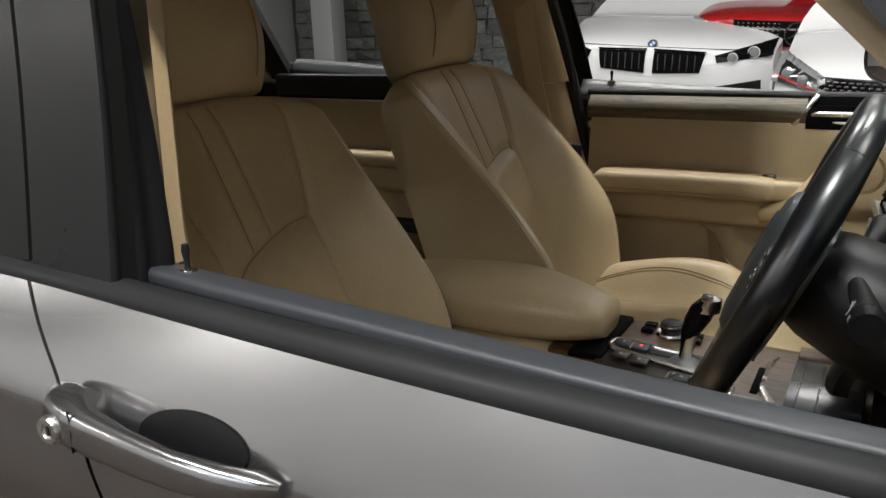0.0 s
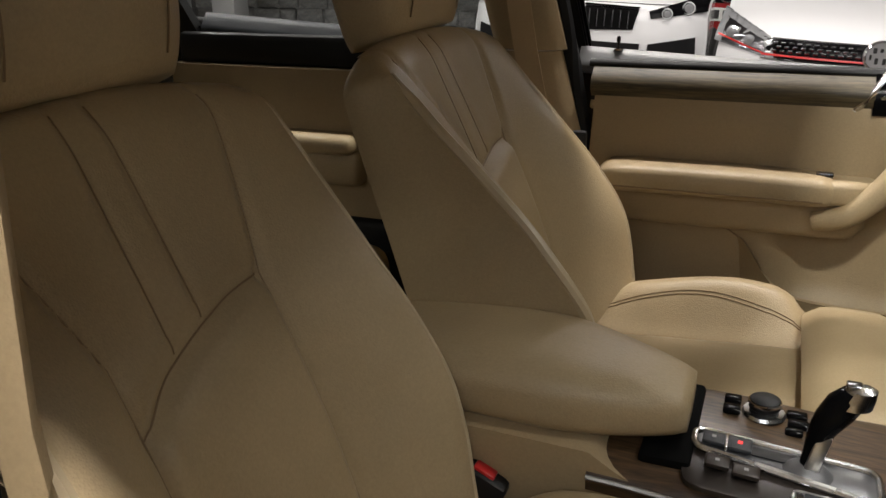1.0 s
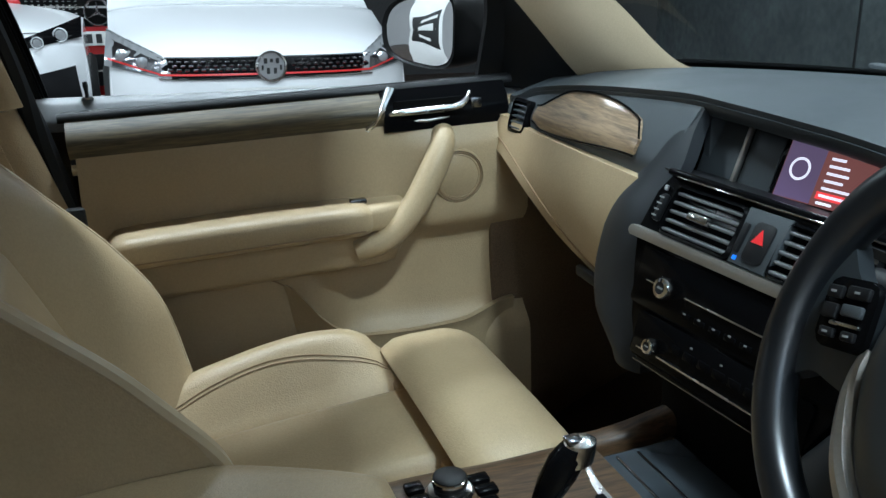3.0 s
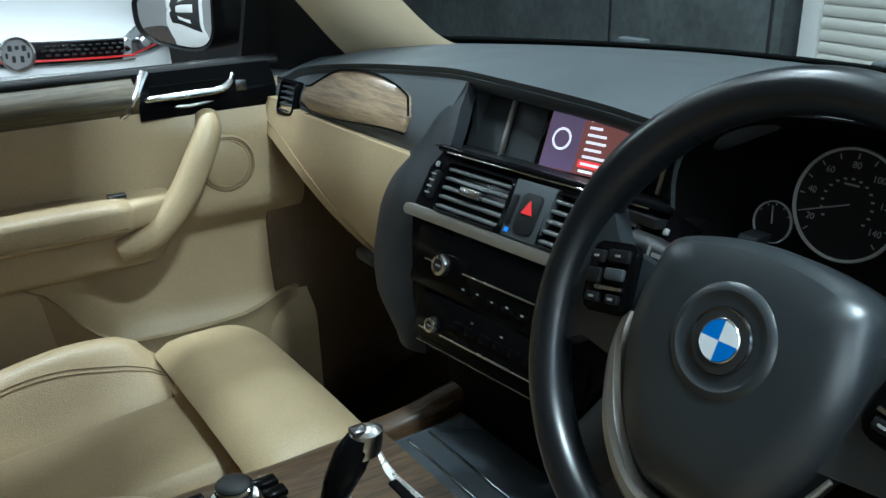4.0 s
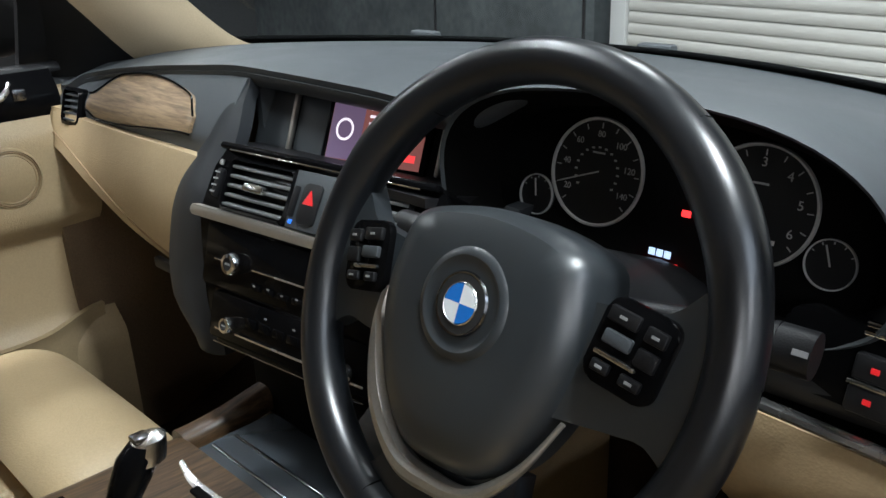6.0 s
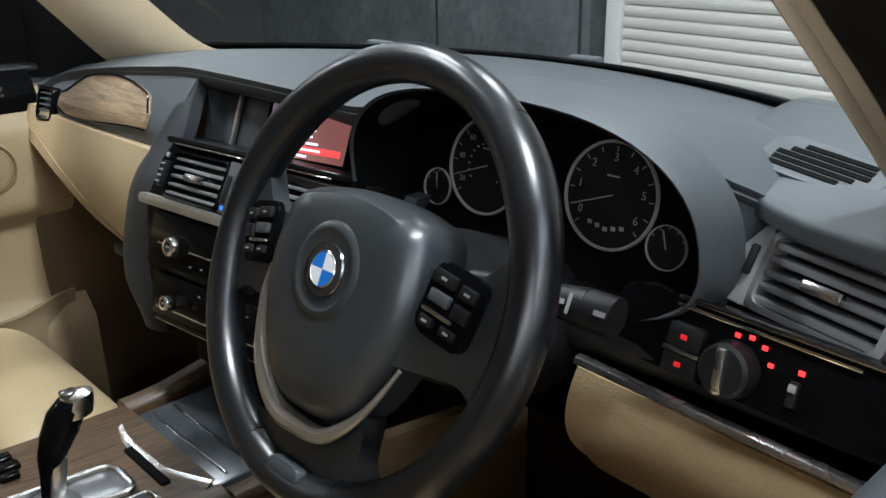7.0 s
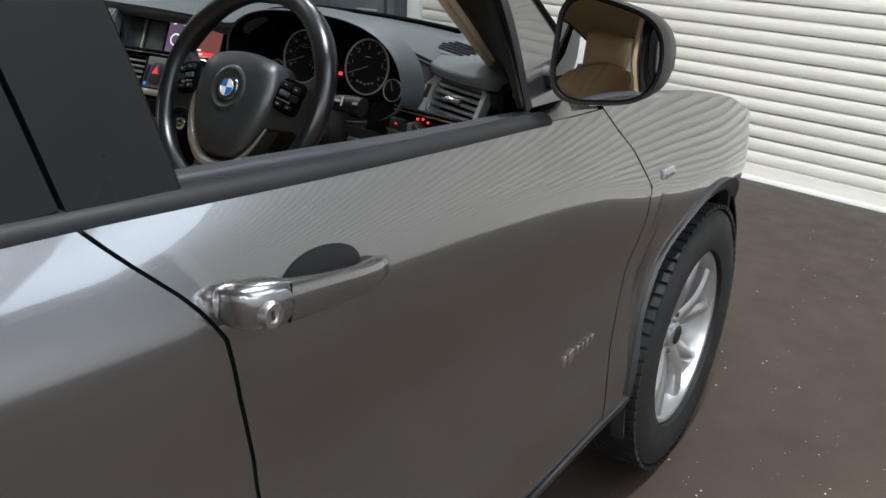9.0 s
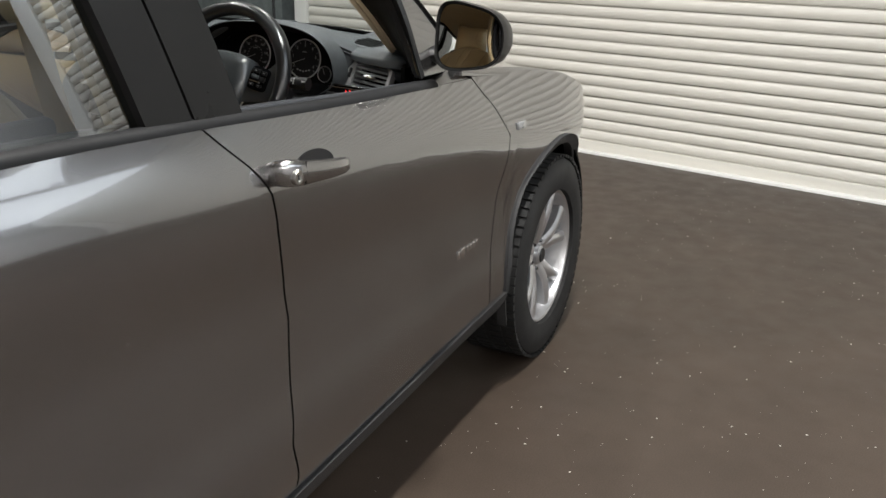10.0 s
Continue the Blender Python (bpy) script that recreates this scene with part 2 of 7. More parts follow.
def rbox(c, s, r=0.005, seg=2, m=None):
    """A box with rounded edges: centre, size, radius."""
    bm = bmesh.new()
    bmesh.ops.create_cube(bm, size=1.0)
    for v in bm.verts:
        v.co = Vector((v.co.x * s[0], v.co.y * s[1], v.co.z * s[2]))
    r = min(r, 0.45 * min(s))
    if r > 0:
        bmesh.ops.bevel(bm, geom=list(bm.edges), offset=r, segments=seg, profile=0.5, affect="EDGES")
    for v in bm.verts:
        v.co = v.co + Vector(c)
    if m is not None:
        place(bm, m)
    return bm


def join(*bms):
    """Several bmeshes of one piece as one."""
    me = bpy.data.meshes.new("join")
    out = bmesh.new()
    for b in bms:
        b.to_mesh(me)
        out.from_mesh(me)
        b.free()
    bpy.data.meshes.remove(me)
    return out


def lathe(profile, m=None, n=32, closed=False):
    """Turns (radius, height) points about z."""
    bm = bmesh.new()
    rings = []
    for r, h in profile:
        if r < 1e-6:
            rings.append([bm.verts.new((0, 0, h))])
        else:
            rings.append([bm.verts.new((r * math.cos(2 * math.pi * k / n), r * math.sin(2 * math.pi * k / n), h)) for k in range(n)])
    pairs = list(zip(rings, rings[1:]))
    if closed:
        pairs.append((rings[-1], rings[0]))
    for a, b in pairs:
        for k in range(n):
            q = [a[k % len(a)], a[(k + 1) % len(a)], b[(k + 1) % len(b)], b[k % len(b)]]
            q = [v for i, v in enumerate(q) if v not in q[:i]]
            if len(q) > 2:
                bm.faces.new(q)
    if m is not None:
        place(bm, m)
    return bm


def smooth_line(points, n=8, closed=False):
    """Points on a smooth curve through the given ones."""
    p = [Vector(q) for q in points]
    out = []
    count = len(p) if closed else len(p) - 1
    for i in range(count):
        if closed:
            a, b, c, d = p[i - 1], p[i], p[(i + 1) % len(p)], p[(i + 2) % len(p)]
        else:
            a, b, c, d = p[max(i - 1, 0)], p[i], p[i + 1], p[min(i + 2, len(p) - 1)]
        for k in range(n):
            t = k / n
            out.append(0.5 * (2 * b + (c - a) * t + (2 * a - 5 * b + 4 * c - d) * t * t + (3 * b - a - 3 * c + d) * t**3))
    if not closed:
        out.append(p[-1])
    return out


def tube(points, r, n=8, closed=False, flat=1.0, radii=None):
    """A round (or flattened) bar along points."""
    p = [Vector(q) for q in points]
    bm = bmesh.new()
    rings = []
    up = Vector((0, 0, 1))
    for i, q in enumerate(p):
        if closed:
            d = p[(i + 1) % len(p)] - p[i - 1]
        else:
            d = p[min(i + 1, len(p) - 1)] - p[max(i - 1, 0)]
        d.normalize()
        side = d.cross(up)
        if side.length < 0.05:
            side = d.cross(Vector((0, 1, 0)))
        side.normalize()
        top = side.cross(d).normalized()
        rr = radii[i] if radii else r
        rings.append([bm.verts.new(q + rr * (math.cos(2 * math.pi * k / n) * side + flat * math.sin(2 * math.pi * k / n) * top)) for k in range(n)])
    pairs = list(zip(rings, rings[1:])) + ([(rings[-1], rings[0])] if closed else [])
    for a, b in pairs:
        for k in range(n):
            bm.faces.new((a[k], a[(k + 1) % n], b[(k + 1) % n], b[k]))
    if not closed:
        bm.faces.new(rings[0])
        bm.faces.new(rings[-1])
    return bm


def sheet(fn, nu, nv, thick=0.0, direction=None):
    """A surface from fn(u, v) with u, v in 0..1; thick gives it a back, along direction or its normals."""
    g = np.array([[fn(i / nu, j / nv) for j in range(nv + 1)] for i in range(nu + 1)], float)
    bm = bmesh.new()
    front = [[bm.verts.new(g[i, j]) for j in range(nv + 1)] for i in range(nu + 1)]

    def skin(a):
        for i in range(nu):
            for j in range(nv):
                bm.faces.new((a[i][j], a[i + 1][j], a[i + 1][j + 1], a[i][j + 1]))

    skin(front)
    if thick:
        if direction is None:
            du, dv = np.gradient(g, axis=0), np.gradient(g, axis=1)
            nor = np.cross(du, dv)
            nor /= np.maximum(np.linalg.norm(nor, axis=2, keepdims=True), 1e-9)
        else:
            nor = np.ones_like(g) * np.array(direction, float)
        h = g - thick * nor
        back = [[bm.verts.new(h[i, j]) for j in range(nv + 1)] for i in range(nu + 1)]
        skin(back)
        for i in range(nu):
            bm.faces.new((front[i][0], front[i + 1][0], back[i + 1][0], back[i][0]))
            bm.faces.new((front[i][nv], front[i + 1][nv], back[i + 1][nv], back[i][nv]))
        for j in range(nv):
            bm.faces.new((front[0][j], front[0][j + 1], back[0][j + 1], back[0][j]))
            bm.faces.new((front[nu][j], front[nu][j + 1], back[nu][j + 1], back[nu][j]))
    return bm


def loft(rings, caps=True):
    """A closed body through rings of equal counts."""
    bm = bmesh.new()
    vs = [[bm.verts.new(q) for q in ring] for ring in rings]
    n = len(vs[0])
    for a, b in zip(vs, vs[1:]):
        for k in range(n):
            bm.faces.new((a[k], a[(k + 1) % n], b[(k + 1) % n], b[k]))
    if caps:
        bm.faces.new(vs[0])
        bm.faces.new(vs[-1])
    return bm


def prism(outline, depth, m=None, bevel=0.0, seg=2):
    """A flat outline in x, y pushed down by depth along z, with its upper edge rounded."""
    bm = bmesh.new()
    top = [bm.verts.new((x, y, 0)) for x, y in outline]
    low = [bm.verts.new((x, y, -depth)) for x, y in outline]
    n = len(top)
    f = bm.faces.new(top)
    bm.faces.new(low)
    for k in range(n):
        bm.faces.new((top[k], top[(k + 1) % n], low[(k + 1) % n], low[k]))
    if bevel:
        bmesh.ops.bevel(bm, geom=list(f.edges), offset=bevel, segments=seg, profile=0.5, affect="EDGES")
    if m is not None:
        place(bm, m)
    return bm


def rounded(w, h, r, n=5):
    """The outline of a rounded rectangle about 0."""
    out = []
    for cx, cy, a in ((w / 2 - r, h / 2 - r, 0), (-w / 2 + r, h / 2 - r, 90), (-w / 2 + r, -h / 2 + r, 180), (w / 2 - r, -h / 2 + r, 270)):
        for k in range(n + 1):
            t = radians(a + 90 * k / n)
            out.append((cx + r * math.cos(t), cy + r * math.sin(t)))
    return out


def ease(a, b, t):
    t = min(max((t - a) / (b - a), 0), 1)
    return t * t * (3 - 2 * t)


def lerp_table(table, t):
    """Straight lines through (key, value) rows, in order of key."""
    xs, ys = [r[0] for r in table], [r[1] for r in table]
    return float(np.interp(t, xs, ys))


def curve_table(table, t):
    """A smooth curve through (key, value) rows, in order of key."""
    xs, ys = [r[0] for r in table], [r[1] for r in table]
    if t <= xs[0]:
        return ys[0]
    if t >= xs[-1]:
        return ys[-1]
    i = max(k for k in range(len(xs) - 1) if xs[k] <= t)
    h = xs[i + 1] - xs[i]
    s = (t - xs[i]) / h

    def slope(k):
        if k in (0, len(xs) - 1):
            return 0.0 if len(xs) > 2 else (ys[1] - ys[0]) / (xs[1] - xs[0])
        a, b = (ys[k] - ys[k - 1]) / (xs[k] - xs[k - 1]), (ys[k + 1] - ys[k]) / (xs[k + 1] - xs[k])
        return 0.0 if a * b <= 0 else 2 * a * b / (a + b)

    m0, m1 = slope(i) * h, slope(i + 1) * h
    return (2 * s**3 - 3 * s**2 + 1) * ys[i] + (s**3 - 2 * s**2 + s) * m0 + (-2 * s**3 + 3 * s**2) * ys[i + 1] + (s**3 - s**2) * m1


def axes(origin, x, y):
    """A matrix whose x runs along x and whose z is x cross y."""
    x = Vector(x).normalized()
    z = x.cross(Vector(y)).normalized()
    y = z.cross(x)
    m = Matrix((x, y, z)).transposed().to_4x4()
    m.translation = Vector(origin)
    return m


def text_mesh(word, size):
    """Letters of the built-in font as a thin flat mesh, centred."""
    data = bpy.data.curves.new("letters", "FONT")
    data.body, data.size, data.align_x, data.align_y, data.extrude = word, size, "CENTER", "CENTER", 0.0002
    ob = bpy.data.objects.new("letters", data)
    me = bpy.data.meshes.new_from_object(ob)
    bm = bmesh.new()
    bm.from_mesh(me)
    bpy.data.objects.remove(ob)
    bpy.data.curves.remove(data)
    bpy.data.meshes.remove(me)
    return bm



# thin panes: clear, with a mirror gloss by angle
def pane(name, tint, least=0.06):
    m = bpy.data.materials.new(name)
    m.use_nodes = True
    nt = m.node_tree
    nt.nodes.remove(nt.nodes["Principled BSDF"])
    out = nt.nodes["Material Output"]
    tr, gl, mx, fr, pw, ma = (nt.nodes.new("ShaderNode" + k) for k in ("BsdfTransparent", "BsdfGlossy", "MixShader", "LayerWeight", "Math", "Math"))
    tr.inputs[0].default_value = (*tint, 1)
    gl.inputs["Roughness"].default_value = 0.005
    pw.operation, ma.operation = "POWER", "MULTIPLY_ADD"
    pw.inputs[1].default_value, ma.inputs[1].default_value, ma.inputs[2].default_value = 5.0, 1.0 - least, least
    nt.links.new(fr.outputs["Facing"], pw.inputs[0])
    nt.links.new(pw.outputs[0], ma.inputs[0])
    nt.links.new(ma.outputs[0], mx.inputs[0])
    nt.links.new(tr.outputs[0], mx.inputs[1])
    nt.links.new(gl.outputs[0], mx.inputs[2])
    nt.links.new(mx.outputs[0], out.inputs[0])
    M[name] = m


pane("pane", (0.86, 0.9, 0.89))
pane("pane_rear", (0.62, 0.64, 0.62))
pane("pane_side", (0.58, 0.60, 0.55), 0.28)


# ---- the room ----
def floor_z(x, y):
    """Level under the grey car; the row of cars beyond stands on a slight cross fall."""
    return -0.05 * (x + 0.8) * ease(2.0, 3.4, y)


def wall_x(y):
    """The line of the shutter wall."""
    return 3.05 + 0.19 * (y + 0.45)


X0, X1, Y0, Y1 = -9.0, 4.9, -6.0, 9.0
bm = sheet(lambda u, v: (X0 + (X1 - X0) * u, Y0 + (Y1 - Y0) * v, floor_z(X0 + (X1 - X0) * u, Y0 + (Y1 - Y0) * v)), 70, 75, 0.12, (0, 0, 1))
floor = tagged(part("floor", bm, M["floor"], None), "brown-grey sealed concrete showroom floor with pale specks", "floor", kind="structure")
tagged(part("ceiling", rbox(((X0 + X1) / 2, (Y0 + Y1) / 2, CEIL + 0.06), (X1 - X0 + 0.4, Y1 - Y0 + 0.4, 0.12), 0.0), M["ceiling"], None),
       "plain grey showroom ceiling", "ceiling", kind="structure")
# Both are unseen, added walls; the south one brightens the car's reflections.
for nm, c, s in (("wall_south", ((X0 + X1) / 2, Y0 - 0.1, CEIL / 2), (X1 - X0 + 0.4, 0.2, CEIL + 0.6)),
                 ("wall_west", (X0 - 0.1, (Y0 + Y1) / 2, CEIL / 2), (0.2, Y1 - Y0, CEIL + 0.6))):
    tagged(part(nm, rbox(c, s, 0.0), M["bright_wall" if nm == "wall_south" else "plain_wall"], None), "plain pale painted showroom wall", "wall", kind="structure")

# pale specks of grit on the floor
rng = random.Random(5)
bm = bmesh.new()
for k in range(1500):
    x, y, r = rng.uniform(-1.6, 3.0), rng.uniform(-3.6, -0.75), rng.choice((0.0008, 0.0010, 0.0010, 0.0012, 0.0012, 0.0015, 0.002, 0.0035))
    if x > wall_x(y) - 0.1:
        continue
    a = rng.uniform(0, 3.1)
    vs = [bm.verts.new((x + r * (0.6 + 0.7 * rng.random()) * math.cos(a + q * 1.257), y + r * (0.6 + 0.7 * rng.random()) * math.sin(a + q * 1.257), 0.0005)) for q in range(5)]
    top = bm.verts.new((x, y, 0.0005 + 0.5 * r))
    for q in range(5):
        bm.faces.new((vs[q], vs[(q + 1) % 5], top))
tagged(part("grit", bm, M["speck"], None), "pale grit scattered on the dark floor", "grit", kind="stuff")

# shutter wall: slats between guide rails, dark wall beyond it
LEAN = 0.055
E_SH = 2.76
shutter = tagged(part("wall_east", rbox((0, 0, 0), (0.02, 8.3, CEIL), 0.0), M["plain_wall"], None),
                 "closed cream-white roller shutter of ribbed metal slats", "roller shutter", kind="structure")
yaw = -math.degrees(math.atan(0.19))
shutter.matrix_world = pose(wall_x(E_SH - 4.1) + 0.06, E_SH - 4.1, CEIL / 2, 0, math.degrees(LEAN) * 0, yaw)
PITCH = 0.152
prof = []
for k in range(2):
    for j in range(9):
        a = j / 8
        prof.append((0.004 + 0.018 * math.sin(math.pi * (0.06 + 0.88 * a)) ** 0.6, 0.001 + k * 0.076 + 0.066 * a))
    if k == 0:
        prof += [(-0.006, 0.0685), (0.004, 0.0705), (0.006, 0.0725), (0.003, 0.0745), (-0.006, 0.0760)]
prof.append((-0.017, PITCH - 0.0085))
prof.append((-0.017, PITCH))


def slat_mesh(length):
    bm = bmesh.new()
    rows = [[bm.verts.new((-d - 0.02, y, z)) for d, z in prof] for y in (-length / 2, length / 2)]
    back = [[bm.verts.new((-0.005, y, z)) for z in (0.0, PITCH)] for y in (-length / 2, length / 2)]
    for k in range(len(prof) - 1):
        bm.faces.new((rows[0][k], rows[0][k + 1], rows[1][k + 1], rows[1][k]))
    bm.faces.new((rows[0][0], back[0][0], back[1][0], rows[1][0]))
    bm.faces.new((rows[0][-1], back[0][1], back[1][1], rows[1][-1]))
    for e in (0, 1):
        bm.faces.new(rows[e] + [back[e][1], back[e][0]])
    return bm


first = part("slat", slat_mesh(7.9), M["shutter"], shutter)
first.location = (-0.012, 0.0, -CEIL / 2 + 0.09)
for k in range(1, 23):
    o = new("slat", first.data)
    o.parent = shutter
    o.location = (-0.012, 0.0, -CEIL / 2 + 0.09 + k * PITCH)
part("bottom_rail", rbox((-0.03, 0, -CEIL / 2 + 0.045), (0.05, 7.95, 0.085), 0.008), M["shutter"], shutter, "cream shutter bottom rail")
part("threshold", rbox((-0.07, 0.9, -CEIL / 2 + 0.008), (0.07, 5.6, 0.02), 0.003), M["white_strip"], shutter, "white threshold strip along the floor")
part("guide_rail", rbox((-0.03, 4.03, 0), (0.09, 0.14, CEIL - 0.02), 0.006), M["white_metal"], shutter, "pale metal guide rail")
part("guide_rail", rbox((-0.03, -4.03, 0), (0.09, 0.14, CEIL - 0.02), 0.006), M["white_metal"], shutter)

yy = (E_SH + 0.1 + Y1) / 2
dark = tagged(part("wall_north_east", rbox((0, 0, 0), (0.2, Y1 - E_SH, CEIL + 0.4), 0.0), M["dark_wall"], None),
              "dark charcoal painted wall with scuffed, patchy sheen", "wall", kind="structure")
dark.matrix_world = pose(wall_x(yy) + 0.12, yy, CEIL / 2 - 0.1, 0, 0, yaw)
part("panel_joint", rbox((-0.103, -3.02, 0), (0.012, 0.03, CEIL), 0.002), M["dark_chrome"], dark, "dark metal edge strip")
part("panel_joint", rbox((-0.103, -1.1, 0), (0.012, 0.03, CEIL), 0.002), M["dark_chrome"], dark)

# dressed-stone wall behind the row of cars
north = tagged(part("wall_north", rbox(((X0 + X1) / 2, Y1 + 0.1, CEIL / 2), (X1 - X0 + 0.4, 0.2, CEIL + 0.6), 0.0), M["mortar"], None),
               "grey rubble-stone wall behind the parked cars", "wall", kind="structure")
rng = random.Random(11)
stones = []
for k in range(6):
    bm = rbox((0, 0, 0), (1, 0.09, 1), 0.03, 1)
    for v in bm.verts:
        v.co += Vector((rng.uniform(-0.09, 0.09), rng.uniform(-0.02, 0.02), rng.uniform(-0.12, 0.12)))
    me = bpy.data.meshes.new("stone")
    bm.to_mesh(me)
    bm.free()
    me.materials.append(M["stone"])
    stones.append(me)
z, count = 0.35, 0
while z < 2.0 and count < 290:
    h = rng.uniform(0.13, 0.24)
    x = -8.9
    while x < -3.0:
        w = rng.uniform(0.18, 0.5)
        o = new("stone", stones[rng.randrange(6)])
        o.parent = north
        o.location, o.scale = (x + w / 2, Y1 - 0.02, z + h / 2), (w * 0.95, 1, h * 0.93)
        x, count = x + w, count + 1
    z += h

# ---- the grey car: shell ----
car = tagged(new("car"), "grey metallic estate car with beige leather interior and open driver's window", "car")


def side_y(x, z):
    """Half width of the body at a place."""
    zc = curve_table(((-3.7, 1.03), (-2.05, 1.005), (-1.85, 0.992), (-1.57, 0.970), (-1.30, 0.948), (-1.0, 0.927), (-0.69, 0.892), (-0.49, 0.850), (-0.2, 0.81), (0.1, 0.80), (0.9, 0.78)), x)
    plan = curve_table(((-3.85, 0.66), (-3.6, 0.80), (-3.0, 0.905), (-2.6, 0.922), (-1.5, 0.915), (-0.7, 0.915), (0.0, 0.928), (0.24, 0.916), (0.40, 0.878), (0.55, 0.81), (0.70, 0.71), (0.84, 0.58), (0.95, 0.46)), x)
    if z >= zc:
        t = (z - zc) / max(1.075 - zc, 0.02)
        return plan - 0.047 * min(1.0, (1.075 - zc) / 0.10) * min(t, 1.2) ** 1.25 - 0.004
    t = (zc - z) / (zc - 0.33)
    dip = curve_table(((0.0, 0.004), (0.06, 0.0035), (0.35, 0.026), (0.6, 0.020), (0.78, 0.008), (0.9, 0.010), (1.0, 0.024), (1.3, 0.07)), t)
    return plan - dip


def belt_z(x):
    return curve_table(((-3.4, 1.16), (-2.0, 1.098), (-1.64, 1.080), (-1.275, 1.061), (-0.95, 1.048), (-0.6, 1.036)), x)


def sill_z(x):
    return 0.368 + 0.045 * (x + 0.53)


B_SEAM = ((0.30, -1.475), (0.35, -1.475), (0.45, -1.502), (0.54, -1.490), (0.70, -1.476), (0.79, -1.490), (0.886, -1.520), (0.955, -1.535), (1.0, -1.565), (1.052, -1.617), (1.085, -1.645))
F_SEAM = ((0.30, -0.53), (0.37, -0.53), (0.46, -0.54), (0.65, -0.485), (0.86, -0.447), (0.95, -0.535), (0.992, -0.594), (1.051, -0.661), (1.1, -0.70))
R_SEAM = ((0.30, -2.22), (0.45, -2.24), (0.6, -2.36), (0.8, -2.58), (0.95, -2.66), (1.12, -2.70))


def body_panel(name, s, rear, front, low, high, nu=26, nv=34, mat_name="paint", label="", out=0.0, lip=True):
    """A side panel between two upright edges x(z) and two lengthwise edges z(x); s is the side."""
    def place_at(u, v):
        x = rear(0.7) + (front(0.7) - rear(0.7)) * u
        for _ in range(4):
            z = low(x) + (high(x) - low(x)) * v
            x = rear(z) + (front(z) - rear(z)) * u
        return x, z

    def fn(u, v):
        x, z = place_at(u, v)
        return (x, s * (side_y(x, z) + out), z)

    return part(name, sheet(fn, nu, nv, 0.022, (0, s, 0)), M[mat_name], car, label, angle=50)


def edge(table, d=0.0):
    return lambda z: lerp_table(table, z) + d


def arch_x(cx, s):
    return lambda z: cx + s * math.sqrt(max(0.405**2 - (z - 0.37) ** 2, 0.0)) if z < 0.775 else cx


GAP = 0.0028
for s in (-1, 1):
    side = "right" if s < 0 else "left"
    door = body_panel("front_door", s, edge(B_SEAM, GAP), edge(F_SEAM, -GAP), sill_z, belt_z, 40, 44, label="grey metallic front door panel")
    rear_door = body_panel("rear_door", s, edge(R_SEAM, GAP), edge(B_SEAM, -GAP), sill_z, belt_z, 40, 44, label="grey metallic rear door panel")
    # front wing, with the wheel arch cut from it
    def low_f(x):
        d = abs(x - 0.0)
        return 0.37 + math.sqrt(max(0.405**2 - d * d, 0.0)) if d < 0.405 else 0.37
    def high_f(x):
        return curve_table(((-0.9, 1.085), (-0.6, 1.055), (-0.3, 1.022), (0.10, 0.955), (0.32, 0.890), (0.52, 0.800), (0.7, 0.72), (0.92, 0.60)), x)
    body_panel("front_wing", s, edge(F_SEAM, GAP), lambda z: 0.9, low_f, high_f, 60, 26, label="grey metallic front wing")
    def low_r(x):
        d = abs(x + 2.81)
        return 0.37 + math.sqrt(max(0.405**2 - d * d, 0.0)) if d < 0.405 else 0.37
    body_panel("rear_wing", s, lambda z: -3.8, edge(R_SEAM, -GAP), low_r, lambda x: belt_z(x), 60, 26, label="grey metallic rear wing")
    # black gap behind the seams and door shells
    for tb in (B_SEAM, F_SEAM, R_SEAM):
        pts = [(lerp_table(tb, z), s * (side_y(lerp_table(tb, z), z) - 0.010), z) for z in np.linspace(0.34, 1.07, 30)]
        part("door_gap", tube(pts, 0.007, 6), M["seam"], car)
    # sill and arch cladding
    def sill_fn(u, v):
        x = -2.42 + (2.42 - 0.40) * u
        z = sill_z(x) - 0.006 - 0.13 * v
        return (x, s * (side_y(x, z + 0.02) + 0.004 - 0.05 * v * v), z)
    part("sill", sheet(sill_fn, 40, 8, 0.03, (0, s, 0)), M["cladding"], car, "black plastic sill cladding")
    part("sill_bar", tube([(x, s * (side_y(x, sill_z(x)) - 0.012), sill_z(x) - 0.012) for x in np.linspace(-2.4, -0.43, 30)], 0.009, 6), M["rubber_trim"], car)
    for cx in (0.0, -2.81):
        def clad(u, v):
            a = radians(-18 + 216 * u)
            r = 0.376 + 0.032 * v
            x, z = cx + r * math.cos(a), 0.37 + r * math.sin(a)
            return (x, s * (side_y(x, max(z, 0.34)) + 0.010 - 0.012 * (1 - v)), z)
        part("arch_cladding", sheet(clad, 48, 4, 0.03, (0, s, 0)), M["cladding"], car, "black plastic wheel-arch trim")
        def liner(u, v):
            a = radians(-10 + 200 * u)
            return (cx + 0.385 * math.cos(a), s * (0.90 - 0.34 * v), 0.37 + 0.385 * math.sin(a))
        part("arch_liner", sheet(liner, 30, 4, 0.01), M["black_deep"], car)
    # waist moulding: outer strip, glass slot, inner ledge
    MOULD = ((0.001, -0.006), (0.002, 0.002), (-0.003, 0.009), (-0.011, 0.013), (-0.020, 0.013), (-0.029, 0.011), (-0.033, 0.007), (-0.034, -0.006))
